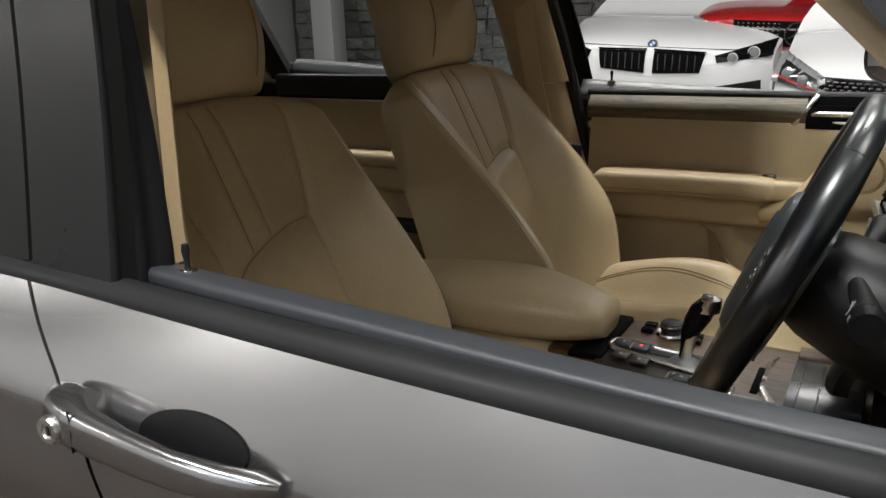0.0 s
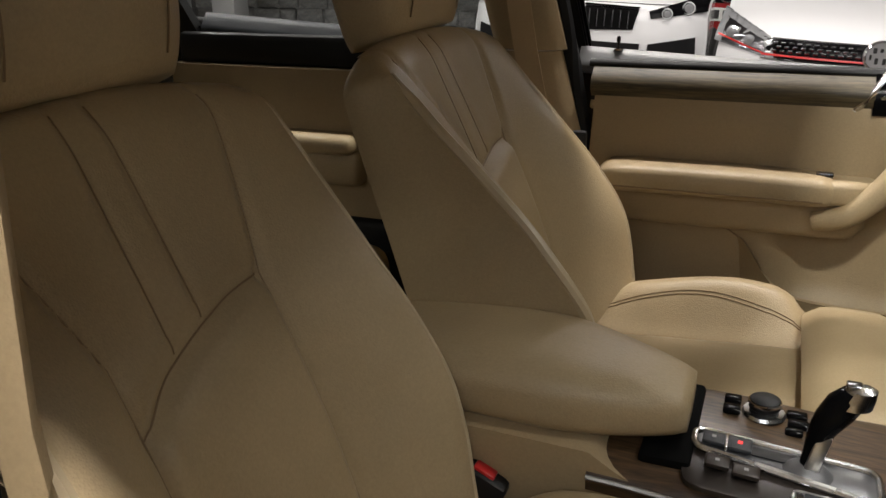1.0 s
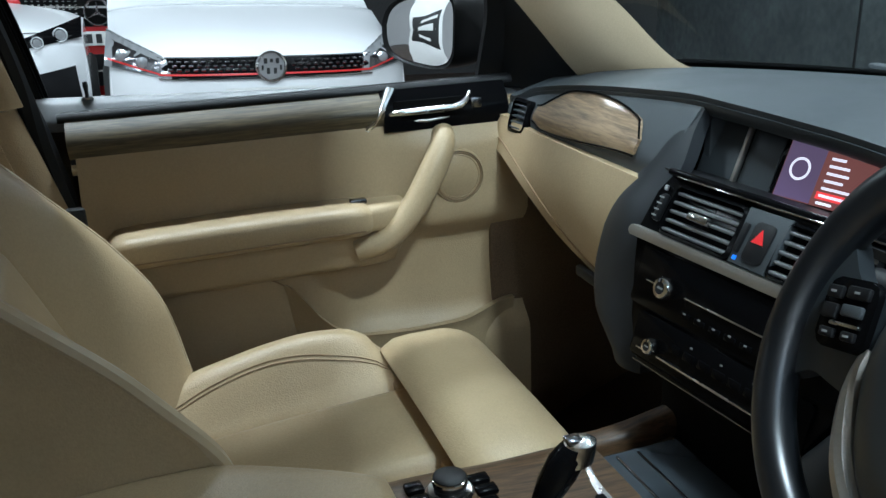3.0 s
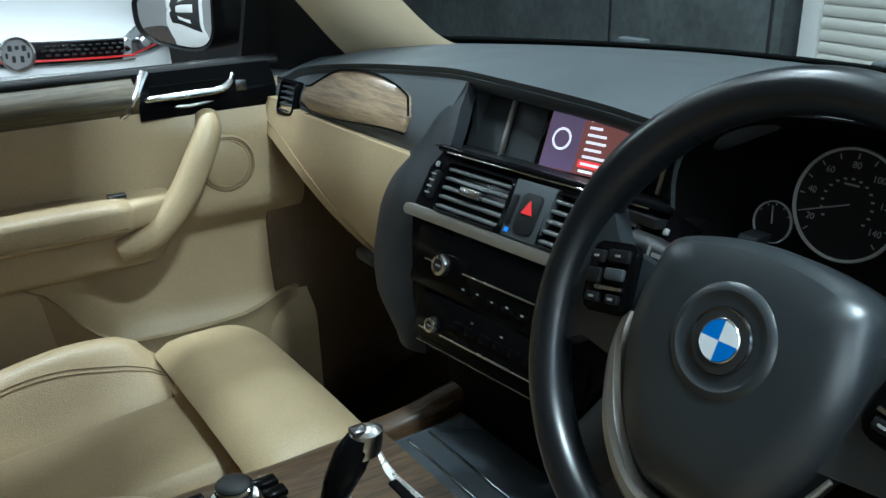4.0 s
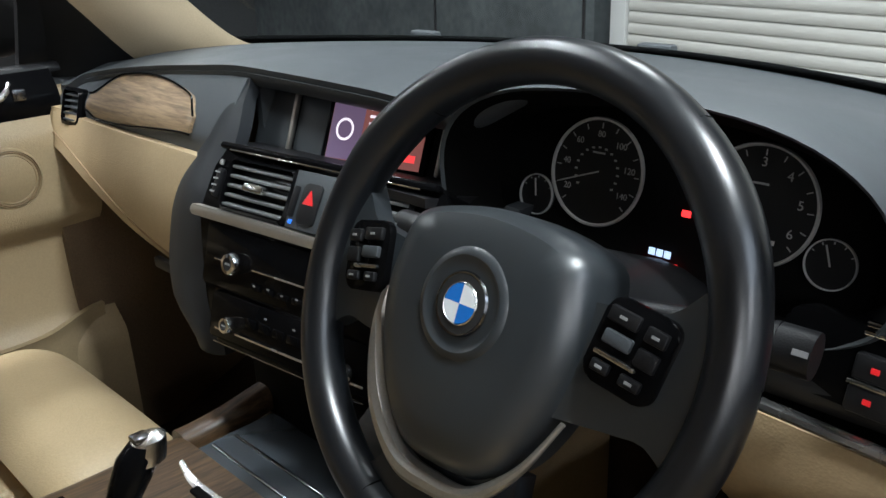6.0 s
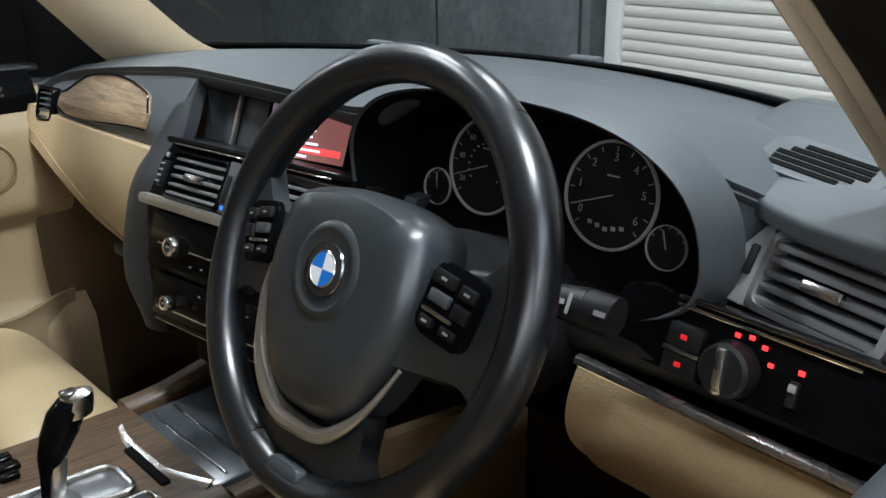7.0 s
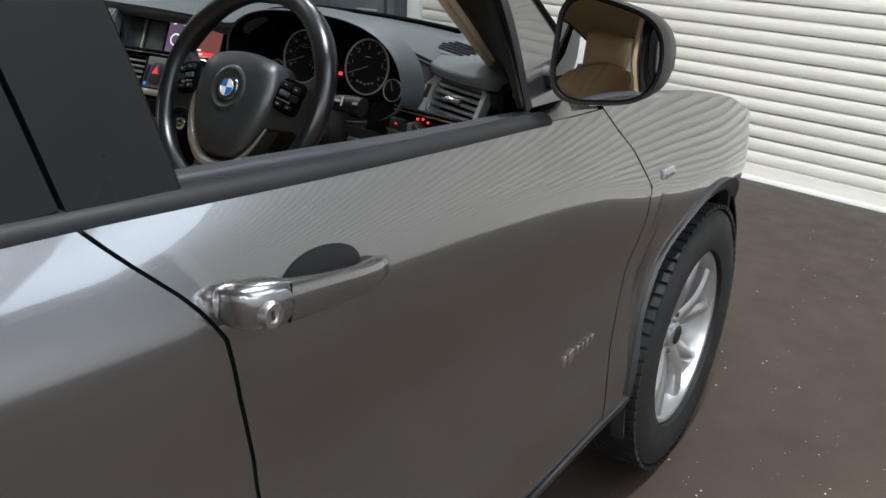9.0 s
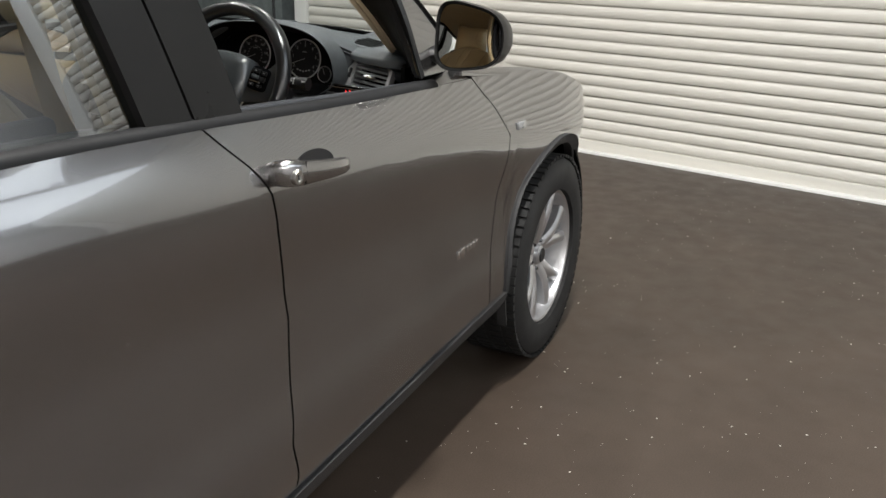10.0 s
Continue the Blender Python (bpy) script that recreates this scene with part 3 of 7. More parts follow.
    if s < 0:
        LEDGE = ((-0.053, -0.012), (-0.053, 0.006), (-0.055, 0.0095), (-0.060, 0.0105), (-0.075, 0.009), (-0.090, 0.0065), (-0.099, 0.003), (-0.104, -0.008), (-0.104, -0.045))
    else:
        LEDGE = ((-0.036, 0.012), (-0.036, 0.024), (-0.039, 0.030), (-0.046, 0.029), (-0.056, 0.018), (-0.068, 0.004), (-0.074, -0.005), (-0.074, -0.012), (-0.068, -0.016))
    def moulding(u, v):
        x = -2.70 + (2.70 - 0.84) * u
        d, h = MOULD[round(v * 7)]
        return (x, s * (side_y(x, belt_z(x)) + d), belt_z(x) + h)
    part("waist_moulding", sheet(moulding, 60, 7), M["rubber_trim"], car, "dark grey waist moulding", angle=60)
    def slot(u, v):
        x = -2.70 + (2.70 - 0.86) * u
        return (x, s * (side_y(x, belt_z(x)) - 0.030 - 0.026 * v), belt_z(x) - 0.004 - 0.016 * math.sin(math.pi * v))
    part("window_slot", sheet(slot, 40, 8), M["seam"], car)
    def ledge(u, v):
        x = -1.66 + (1.66 - 0.80) * u
        d, h = LEDGE[round(v * 8)]
        return (x, s * (side_y(x, belt_z(x)) + d), belt_z(x) + h - (0.008 * ease(-1.4, -0.9, x) if s < 0 else 0.0))
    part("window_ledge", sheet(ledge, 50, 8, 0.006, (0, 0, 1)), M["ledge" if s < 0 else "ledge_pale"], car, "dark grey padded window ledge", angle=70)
    def ledge_back(u, v):
        x = -2.62 + (2.62 - 1.70) * u
        d, h = LEDGE[round(v * 8)]
        return (x, s * (side_y(x, belt_z(x)) + d), belt_z(x) + h)
    part("rear_window_ledge", sheet(ledge_back, 30, 8, 0.006, (0, 0, 1)), M["ledge"], car, "dark grey padded rear window ledge", angle=70)


def tumble(x, z):
    """Half width of the glasshouse."""
    plan = curve_table(((-3.6, 0.70), (-3.0, 0.835), (-2.4, 0.852), (-1.6, 0.850), (-0.9, 0.850), (-0.5, 0.80)), x)
    return plan - 0.27 * (z - 1.09) - 0.10 * max(z - 1.4, 0) ** 1.3


def bar_on_side(name, s, line, w0, w1, material, label="", out=0.0, deep=0.03):
    """A flat pillar along (x, z) points on the glasshouse, from w0 behind to w1 ahead of the line."""
    pts = smooth_line([(x, 0, z) for x, z in line], 8)
    n = len(pts) - 1
    def fn(u, v):
        p = pts[round(u * n)]
        x = p.x + w0 + (w1 - w0) * v
        return (x, s * (tumble(x, p.z) + out), p.z)
    return part(name, sheet(fn, n, 4, deep, (0, s, 0)), M[material], car, label)


for s in (-1, 1):
    bar_on_side("door_pillar", s, ((-1.591, 1.075), (-1.628, 1.265), (-1.70, 1.53)), -0.048 if s < 0 else -0.11, 0.062 if s < 0 else -0.050, "pillar_black", "black door pillar panel", 0.004 if s < 0 else 0.008, 0.03)
    bar_on_side("door_pillar", s, ((-1.70, 1.094), (-1.734, 1.265), (-1.806, 1.53)), -0.042, 0.052, "pillar_black", "black door pillar panel", 0.004)
    # glass channel: soft rubber steps round the rear edge of the open front window
    if s < 0:
        STEPS = ((0.0, 0.0), (0.003, 0.003), (0.009, 0.003), (0.014, -0.004), (0.019, -0.008), (0.030, -0.008), (0.035, -0.003), (0.041, 0.000), (0.048, -0.003), (0.056, -0.007), (0.064, -0.005), (0.073, 0.000), (0.081, -0.002), (0.087, -0.010), (0.089, -0.025), (0.089, -0.070))
        edge = smooth_line([(-1.591, 0, 1.072), (-1.628, 0, 1.265), (-1.70, 0, 1.53)], 10)
        def channel(u, v):
            q, (d, dx) = edge[round(u * (len(edge) - 1))], STEPS[round(v * (len(STEPS) - 1))]
            return (q.x + 0.063 + dx - 0.16 * max(q.z - 1.09, 0) * d / 0.085, s * (tumble(q.x, q.z) + 0.004 - d), q.z)
        part("window_channel", sheet(channel, len(edge) - 1, len(STEPS) - 1), M["channel"], car, "black rubber window channel", angle=60)
    bar_on_side("pillar_gap", s, ((-1.644, 1.085), (-1.676, 1.265), (-1.747, 1.53)), -0.006, 0.006, "seam", "", -0.004, 0.01)
    bar_on_side("rear_pillar", s, ((-2.66, 1.10), (-2.72, 1.265), (-2.80, 1.50)), -0.05, 0.03, "pillar_black", "", 0.004)
    # front pillar: black window frame reaching in to the trim, painted outer skin, screen seal
    def strip(rows_a, rows_b, n=30, m=6):
        a, b = smooth_line([(x, s * y, z) for x, y, z in rows_a], 6), smooth_line([(x, s * y, z) for x, y, z in rows_b], 6)
        return lambda u, v: tuple(a[round(u * (len(a) - 1))].lerp(b[round(u * (len(b) - 1))], v))
    TRIM_R = ((-0.68, 0.705, 1.06), (-0.695, 0.703, 1.095), (-0.768, 0.676, 1.185), (-0.845, 0.650, 1.262), (-0.98, 0.618, 1.385), (-1.13, 0.585, 1.50))
    FRAME = ((-0.862, 0.852, 1.066), (-0.862, 0.840, 1.10), (-0.860, 0.805, 1.195), (-0.874, 0.771, 1.268), (-0.985, 0.725, 1.385), (-1.15, 0.675, 1.50))
    SEAL = ((-0.66, 0.858, 1.066), (-0.69, 0.838, 1.115), (-0.765, 0.797, 1.208), (-0.822, 0.770, 1.268), (-0.95, 0.718, 1.40), (-1.10, 0.668, 1.51))
    LEAD = tuple((x + 0.03, y - 0.030, z + 0.016) for x, y, z in SEAL)
    part("window_frame", sheet(strip(TRIM_R, FRAME), 30, 6, 0.02, (0.8, 0, 0.3)), M["rubber_trim"], car, "black window frame", angle=60)
    part("front_pillar", sheet(strip(FRAME, SEAL), 30, 6, 0.02, (0, s, 0)), M["paint"], car, "grey front roof pillar", angle=60)
    part("pillar_seal", tube(smooth_line([(x, s * y, z) for x, y, z in SEAL], 6), 0.006, 8), M["seam"], car)
    part("screen_pillar", sheet(strip(SEAL, LEAD), 30, 4, 0.01, (0, s, 0)), M["paint"], car, "", angle=60)
    # roof rail strip and cant rail
    rail = [(x, s * (tumble(x, 1.52) + 0.01), curve_table(((-3.4, 1.47), (-2.6, 1.53), (-1.9, 1.545), (-1.4, 1.53), (-1.3, 1.50)), x)) for x in np.linspace(-3.3, -1.3, 40)]
    part("cant_rail", tube(rail, 0.032, 10), M["paint"], car, "grey roof edge")
    part("door_frame_top", tube([(x, y - s * 0.004, z - 0.035) for x, y, z in rail], 0.020, 8), M["rubber_trim"], car)
    part("roof_rail", tube([(x, y - s * 0.05, z + 0.075) for x, y, z in rail[4:-4]], 0.014, 8), M["black_plastic"], car, "black roof rail")
    # rear side glass, and the quarter light; the front window of the driver is down
    def glass_fn(x_rear, x_front, d=0.012):
        def fn(u, v):
            z = 1.085 + 0.42 * v
            x = (x_rear + (x_front - x_rear) * u) - 0.22 * (z - 1.085)
            return (x, s * (tumble(x, z) - d), z)
        return fn
    part("rear_window", sheet(glass_fn(-2.68, -1.70), 12, 10), M["pane_side" if s < 0 else "pane"], car, "clear rear side window")
    part("quarter_window", sheet(glass_fn(-3.30, -2.72), 12, 10), M["pane_rear"], car)
    part("tail_pillar", sheet(lambda u, v: (-3.62 + 0.36 * u - 0.22 * 0.44 * v, s * tumble(-3.5 + 0.3 * u, 1.1 + 0.44 * v), 1.09 + 0.45 * v), 10, 10, 0.03, (0, s, 0)), M["paint"], car, "grey tail pillar")
# roof, bonnet, tail
def roof_fn(u, v):
    x = -3.45 + (3.45 - 1.06 - 0.13 * (2 * v - 1) ** 2) * u
    y = (2 * v - 1) * 0.745
    base = curve_table(((-3.5, 1.56), (-2.8, 1.63), (-2.0, 1.655), (-1.5, 1.63), (-1.05, 1.555)), x)
    return (x, y, base - 0.10 * abs(2 * v - 1) ** 3)
part("roof", sheet(roof_fn, 30, 24, 0.02, (0, 0, 1)), M["paint"], car, "grey metallic roof panel")
part("headliner", sheet(lambda u, v: tuple(np.array(roof_fn(0.02 + 0.96 * u, 0.03 + 0.94 * v)) - (0, 0, 0.05)), 24, 18, 0.02, (0, 0, 1)), M["headliner"], car, "pale beige headliner")


def screen_fn(u, v, d=0.0):
    y = (2 * u - 1) * (0.78 - 0.12 * v)
    x = -0.27 - 0.62 * y * y * (1 - 0.55 * v) - 0.80 * v + 0.03 * math.sin(math.pi * v)
    z = 1.075 + 0.485 * v - 0.05 * y * y * v + 0.03 * math.sin(math.pi * v)
    return (x, y, z + d)


part("windscreen", sheet(screen_fn, 28, 20), M["pane"], car, "clear raked windscreen")
part("screen_border", sheet(lambda u, v: screen_fn(u, 0.055 * v, 0.004), 40, 3, 0.006, (0, 0, 1)), M["black_deep"], car, "black printed lower border of the windscreen")


def bonnet_fn(u, v):
    y = (2 * v - 1)
    x = -0.30 - 0.45 * (y * 0.72) ** 2 + (1.10 + 0.2 * (1 - y * y)) * u
    w = 0.80 - 0.26 * u**2.4
    z = curve_table(((-0.8, 1.07), (-0.3, 1.075), (0.1, 1.020), (0.5, 0.915), (0.85, 0.79), (1.05, 0.68)), x)
    return (x, y * w, z - 0.055 * abs(y) ** 4 + 0.014 * math.exp(-(((abs(y) - 0.55) / 0.10) ** 2)))


part("bonnet", sheet(bonnet_fn, 36, 30, 0.02, (0, 0, 1)), M["paint"], car, "grey metallic bonnet")
for s in (-1, 1):
    part("wing_top", sheet(lambda u, v: (-0.72 + 1.58 * u, s * (0.80 - 0.30 * u**2.4 + (side_y(-0.72 + 1.58 * u, 1.0) - 0.805 + 0.30 * u**2.4) * v), curve_table(((-0.8, 1.078), (-0.6, 1.058), (-0.3, 1.028), (0.1, 0.962), (0.32, 0.896), (0.52, 0.806), (0.7, 0.725), (0.92, 0.605)), -0.72 + 1.58 * u) + 0.004 * (1 - v)), 30, 6, 0.02, (0, 0, 1)), M["paint"], car)
part("nose", loft([[(0.86 + d, y * w, z) for y, z in ((-1, 0.30), (-1, 0.56), (-0.9, 0.64), (0.9, 0.64), (1, 0.56), (1, 0.30))] for d, w in ((-0.14, 0.66), (0.02, 0.52), (0.08, 0.36))]), M["paint"], car, "grey front bumper")
part("tail", loft([[(-3.62 - d, y * w, z) for y, z in ((-1, 0.32), (-1, 0.85), (-0.97, 1.12), (0.97, 1.12), (1, 0.85), (1, 0.32))] for d, w in ((-0.10, 0.83), (0.08, 0.78), (0.16, 0.62))]), M["paint"], car, "grey tailgate and rear bumper")
part("tail_window", sheet(lambda u, v: (-3.70 + 0.22 * v, (2 * u - 1) * (0.66 - 0.06 * v), 1.12 + 0.42 * v), 8, 8), M["pane_rear"], car)
part("underbody", rbox((-1.4, 0, 0.26), (4.3, 1.56, 0.10), 0.02), M["black_deep"], car)
part("bulkhead", rbox((-0.42, 0, 0.68), (0.06, 1.58, 0.72), 0.01), M["black_deep"], car)
part("cowl", sheet(lambda u, v: (-0.30 - 0.62 * (1.4 * u - 0.7) ** 2 + 0.10 * v, 1.44 * u - 0.72, 1.062 + 0.004 * v), 30, 3, 0.01, (0, 0, 1)), M["black_plastic"], car, "black cowl panel below the windscreen")
# wipers on the outside of the glass, parked low
for y0, y1, lift in ((-0.46, 0.34, 0.0), (0.06, 0.66, 0.010)):
    line = [Vector((-0.262 - 0.60 * y * y, y, 1.094 + lift * (y - y0))) for y in np.linspace(y0, y1, 24)]
    arm = part("wiper", tube(line, 0.007, 6), M["black_plastic"], car, "black wiper arm")
    part("blade", tube([p + Vector((-0.016, 0, 0.004)) for p in line], 0.005, 6), M["seam"], arm)
    part("wiper_joint", rbox(line[12] + Vector((-0.004, 0, 0.010)), (0.022, 0.060, 0.012), 0.004), M["dash_dark"], arm)


# ---- wheels ----
def wheel(cx, s):
    root = part("wheel", lathe([(0.235, -0.105), (0.27, -0.112), (0.315, -0.110), (0.338, -0.100), (0.349, -0.075), (0.351, 0.0), (0.349, 0.075), (0.338, 0.100), (0.315, 0.110), (0.27, 0.112), (0.235, 0.105)], None, 72, True), M["tyre"], car, "black tyre on a silver multi-spoke alloy wheel")
    # tread blocks on the shoulders
    bm = bmesh.new()
    for k in range(72):
        a = 2 * math.pi * k / 72
        for h in (-0.082, -0.03, 0.03, 0.082):
            off = 0.02 if h in (-0.03, 0.03) else 0.0
            c = rbox((0.3495, 0, h), (0.010, 0.022, 0.042), 0.0)
            place(c, Matrix.Rotation(a + off, 4, "Z"))
            me = bpy.data.meshes.new("t")
            c.to_mesh(me)
            c.free()
            bm.from_mesh(me)
            bpy.data.meshes.remove(me)
    part("tread", bm, M["tyre"], root, "", smooth=False)
    rim = part("rim", lathe([(0.236, -0.10), (0.236, 0.085), (0.229, 0.093), (0.222, 0.090), (0.214, 0.07), (0.205, -0.09)], None, 64, True), M["alloy"], root, "silver alloy rim")
    part("brake_disc", lathe([(0, -0.01), (0.15, -0.01), (0.15, 0.01), (0.0, 0.01)], None, 40), M["dark_metal"], root)
    part("drum", lathe([(0, -0.06), (0.205, -0.06), (0.205, -0.05), (0, -0.05)], None, 32), M["black_deep"], root)
    for k in range(5):
        for e in (-1, 1):
            a0, a1 = radians(72 * k + 90 + e * 5), radians(72 * k + 90 + e * 17)
            def spoke(u, v):
                r = 0.035 + 0.188 * u
                a = a0 + (a1 - a0) * u**1.3
                w = 0.018 + 0.008 * (1 - u) + 0.012 * max(u - 0.7, 0)
                t = (2 * v - 1) * w
                z = 0.050 + 0.030 * u - 0.010 * (2 * v - 1) ** 2 + 0.012 * math.sin(math.pi * u)
                return (r * math.cos(a) - t * math.sin(a), r * math.sin(a) + t * math.cos(a), z)
            part("spoke", sheet(spoke, 12, 6, 0.028, (0, 0, 1)), M["alloy"], rim)
    part("hub_cap", lathe([(0, 0.070), (0.024, 0.069), (0.034, 0.062), (0.036, 0.02), (0, 0.02)], None, 28), M["alloy"], rim)
    part("centre_badge", lathe([(0, 0.074), (0.022, 0.073), (0.026, 0.069), (0, 0.066)], None, 24), M["ink"], rim)
    for k in range(5):
        a = radians(72 * k + 126)
        part("bolt", lathe([(0, 0.056), (0.006, 0.056), (0.008, 0.03), (0, 0.03)], Matrix.Translation((0.052 * math.cos(a), 0.052 * math.sin(a), 0)), 6), M["dark_chrome"], rim)
    root.matrix_local = pose(cx, s * 0.812, 0.351, 90 if s < 0 else -90, 0, 0)
    return root


for s in (-1, 1):
    for cx in (0.0, -2.81):
        wheel(cx, s)


# ---- outside details on both front doors ----
def door_handle(s, x0, x1, lock):
    """Flat dark patch for the shaded hollow, pull bar, end cap; runs from x0 (rear) to x1."""
    z0, z1 = 0.993, 0.962
    if lock is False:
        z0, z1 = 1.035, 1.005
    mid, zm = (x0 + x1) / 2, (z0 + z1) / 2
    # Lies on the panel skin; the hollow's shade is only its dark colour.
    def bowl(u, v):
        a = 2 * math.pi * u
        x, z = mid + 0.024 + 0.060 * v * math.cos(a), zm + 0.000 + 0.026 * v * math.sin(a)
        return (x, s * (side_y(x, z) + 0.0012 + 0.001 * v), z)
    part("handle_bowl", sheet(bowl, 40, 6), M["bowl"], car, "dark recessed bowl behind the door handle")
    # pull: rear block, blade that tapers forward
    rows = ((x0, 0.012, 0.002, 0.014), (x0 + 0.004, 0.019, 0.0, 0.032), (x0 + 0.016, 0.0225, 0.0, 0.043), (x0 + 0.045, 0.0235, 0.0, 0.048), (x0 + 0.062, 0.021, 0.020, 0.047),
            (x0 + 0.11, 0.019, 0.026, 0.045), (x0 + 0.16, 0.017, 0.024, 0.041), (x0 + 0.20, 0.015, 0.012, 0.034), (x0 + 0.225, 0.012, 0.0, 0.024), (x1, 0.007, 0.0, 0.010))
    rings = []
    for x, hh, o0, o1 in rows:
        zc = z0 + (z1 - z0) * (x - x0) / (x1 - x0)
        y0 = side_y(x, zc)
        ring = []
        for k in range(20):
            a = 2 * math.pi * k / 20
            cs, sn = math.cos(a), math.sin(a)
            ring.append((x, s * (y0 + (o0 + o1) / 2 + (o1 - o0) / 2 * math.copysign(abs(cs) ** 0.7, cs)), zc + hh * math.copysign(abs(sn) ** 0.7, sn)))
        rings.append(ring)
    bar = part("door_handle", loft(rings), M["paint"], car, "grey painted pull handle", angle=60)
    if lock:
        yk = side_y(x0 + 0.028, z0)
        cyl = lathe([(0, 0.004), (0.007, 0.004), (0.0075, 0.006), (0.0115, 0.006), (0.013, 0.003), (0.013, -0.02)], None, 24)
        place(cyl, Matrix.Translation((x0 + 0.028, s * (yk + 0.046), z0 - 0.007)) @ pose(0, 0, 0, 90 if s < 0 else -90))
        part("key_cylinder", cyl, M["silver"], bar, "bright key cylinder")
        part("key_slot", rbox((x0 + 0.028, s * (yk + 0.0505), z0 - 0.007), (0.003, 0.002, 0.009), 0.0005), M["ink"], bar)
        part("cap_joint", tube([(x0 + 0.054, s * (yk + 0.0475), z0 + 0.015), (x0 + 0.056, s * (yk + 0.0485), z0 - 0.005), (x0 + 0.052, s * (yk + 0.047), z0 - 0.024)], 0.0012, 6), M["seam"], bar)


for s in (-1, 1):
    door_handle(s, -1.545, -1.30, s < 0)
    door_handle(s, -2.52, -2.28, False)


def wing_mirror(s):
    """Door mirror: arm, housing shell, glass."""
    root = part("door_mirror", tube(smooth_line([(-0.775, s * 0.83, 1.105), (-0.79, s * 0.87, 1.11), (-0.80, s * 0.93, 1.12)], 6), 0.030, 12, flat=0.75), M["black_plastic"], car, "door mirror with dark housing and clear glass")
    cy, cz = s * 0.970, 1.162
    ky, kz = (0.066, 0.118) if s < 0 else (-0.575, 0.058)
    out = []
    for k in range(40):
        a = 2 * math.pi * k / 40
        c, q = math.cos(a), math.sin(a)
        y = 0.086 * math.copysign(abs(c) ** 0.58, c)
        z = 0.071 * math.copysign(abs(q) ** 0.62, q)
        z -= 0.020 * (s * y / 0.104) * (1 if z > 0 else -0.7)
        out.append((y, z))

    def ring(scale, depth, dz=0.0):
        return [(-0.87 - (0.075 if s > 0 else 0.0) + depth + ky * y * scale + kz * z * scale, cy + y * scale, cz + dz + z * scale) for y, z in out]

    shell = loft([ring(0.92, -0.003), ring(0.95, -0.010), ring(1.0, -0.012), ring(1.0, 0.01), ring(0.95, 0.045, -0.002), ring(0.80, 0.085, -0.006), ring(0.48, 0.112, -0.01), ring(0.1, 0.120, -0.012)])
    part("mirror_housing", shell, M["pillar_black"], root, "dark mirror housing")
    rows = [ring(0.905 * k, -0.008 - 0.0032 * (1 - k * k)) for k in (1.0, 0.85, 0.7, 0.5, 0.3, 0.1)]
    part("mirror_glass", loft(rows), M["mirror"], root, "slightly convex mirror glass", angle=80)
    return root


for s in (-1, 1):
    wing_mirror(s)
    # triangular sail panel inside the mirror
    def sail(u, v):
        z = 1.06 + 0.20 * v
        x0 = lerp_table(((1.06, -0.86), (1.2, -0.865), (1.27, -0.885)), z) - (0.03 if s > 0 else 0.0) * (1 - 0.4 * v)
        x1 = lerp_table(((1.06, -0.66), (1.2, -0.765), (1.27, -0.825)), z)
        x = x0 + (x1 - x0) * u
        return (x, s * (0.835 - 0.42 * (z - 1.07)), z)
    part("mirror_sail", sheet(sail, 8, 8, 0.015, (0, s, 0)), M["black_plastic"], car, "black triangular mirror sail panel")
    # painted foot of the mirror between door and pillar
    part("mirror_foot", sheet(lambda u, v: (-0.835 + 0.235 * u, s * (side_y(-0.835 + 0.235 * u, belt_z(-0.835 + 0.235 * u)) - 0.004 - 0.014 * v), belt_z(-0.835 + 0.235 * u) - 0.004 + (0.012 + 0.022 * ease(0, 0.4, u)) * v), 14, 6, 0.02, (0, s, 0)), M["paint"], car, "", angle=60)
    # side repeater and model badge
    part("side_repeater", rbox((-0.36, s * (side_y(-0.36, 0.87) + 0.001), 0.872), (0.062, 0.008, 0.022), 0.003), M["lens"], car, "clear side repeater lamp")
    for k, (dx, w, h) in enumerate(((0.0, 0.016, 0.022), (0.026, 0.030, 0.026), (0.056, 0.014, 0.020), (0.076, 0.014, 0.018), (0.096, 0.016, 0.018), (0.117, 0.014, 0.018))):
        x = -0.732 + dx
        part("badge_bar", rbox((x, s * (side_y(x, 0.586) + 0.0015), 0.586 + 0.0003 * k), (w * 0.72, 0.004, h), 0.0015), M["chrome"], car, "chrome model badge stroke")

# ---- inside: seats ----
LEAN_T = Vector((-0.375, 0, 0.927))
LEAN_N = Vector((0.927, 0, 0.375))


SIDE = {"depth": (1.0, 1.0), "half": (1.0, 1.0), "drop": 0.0, "back": 0.0, "inner": 0.30, "notch": 0.0}


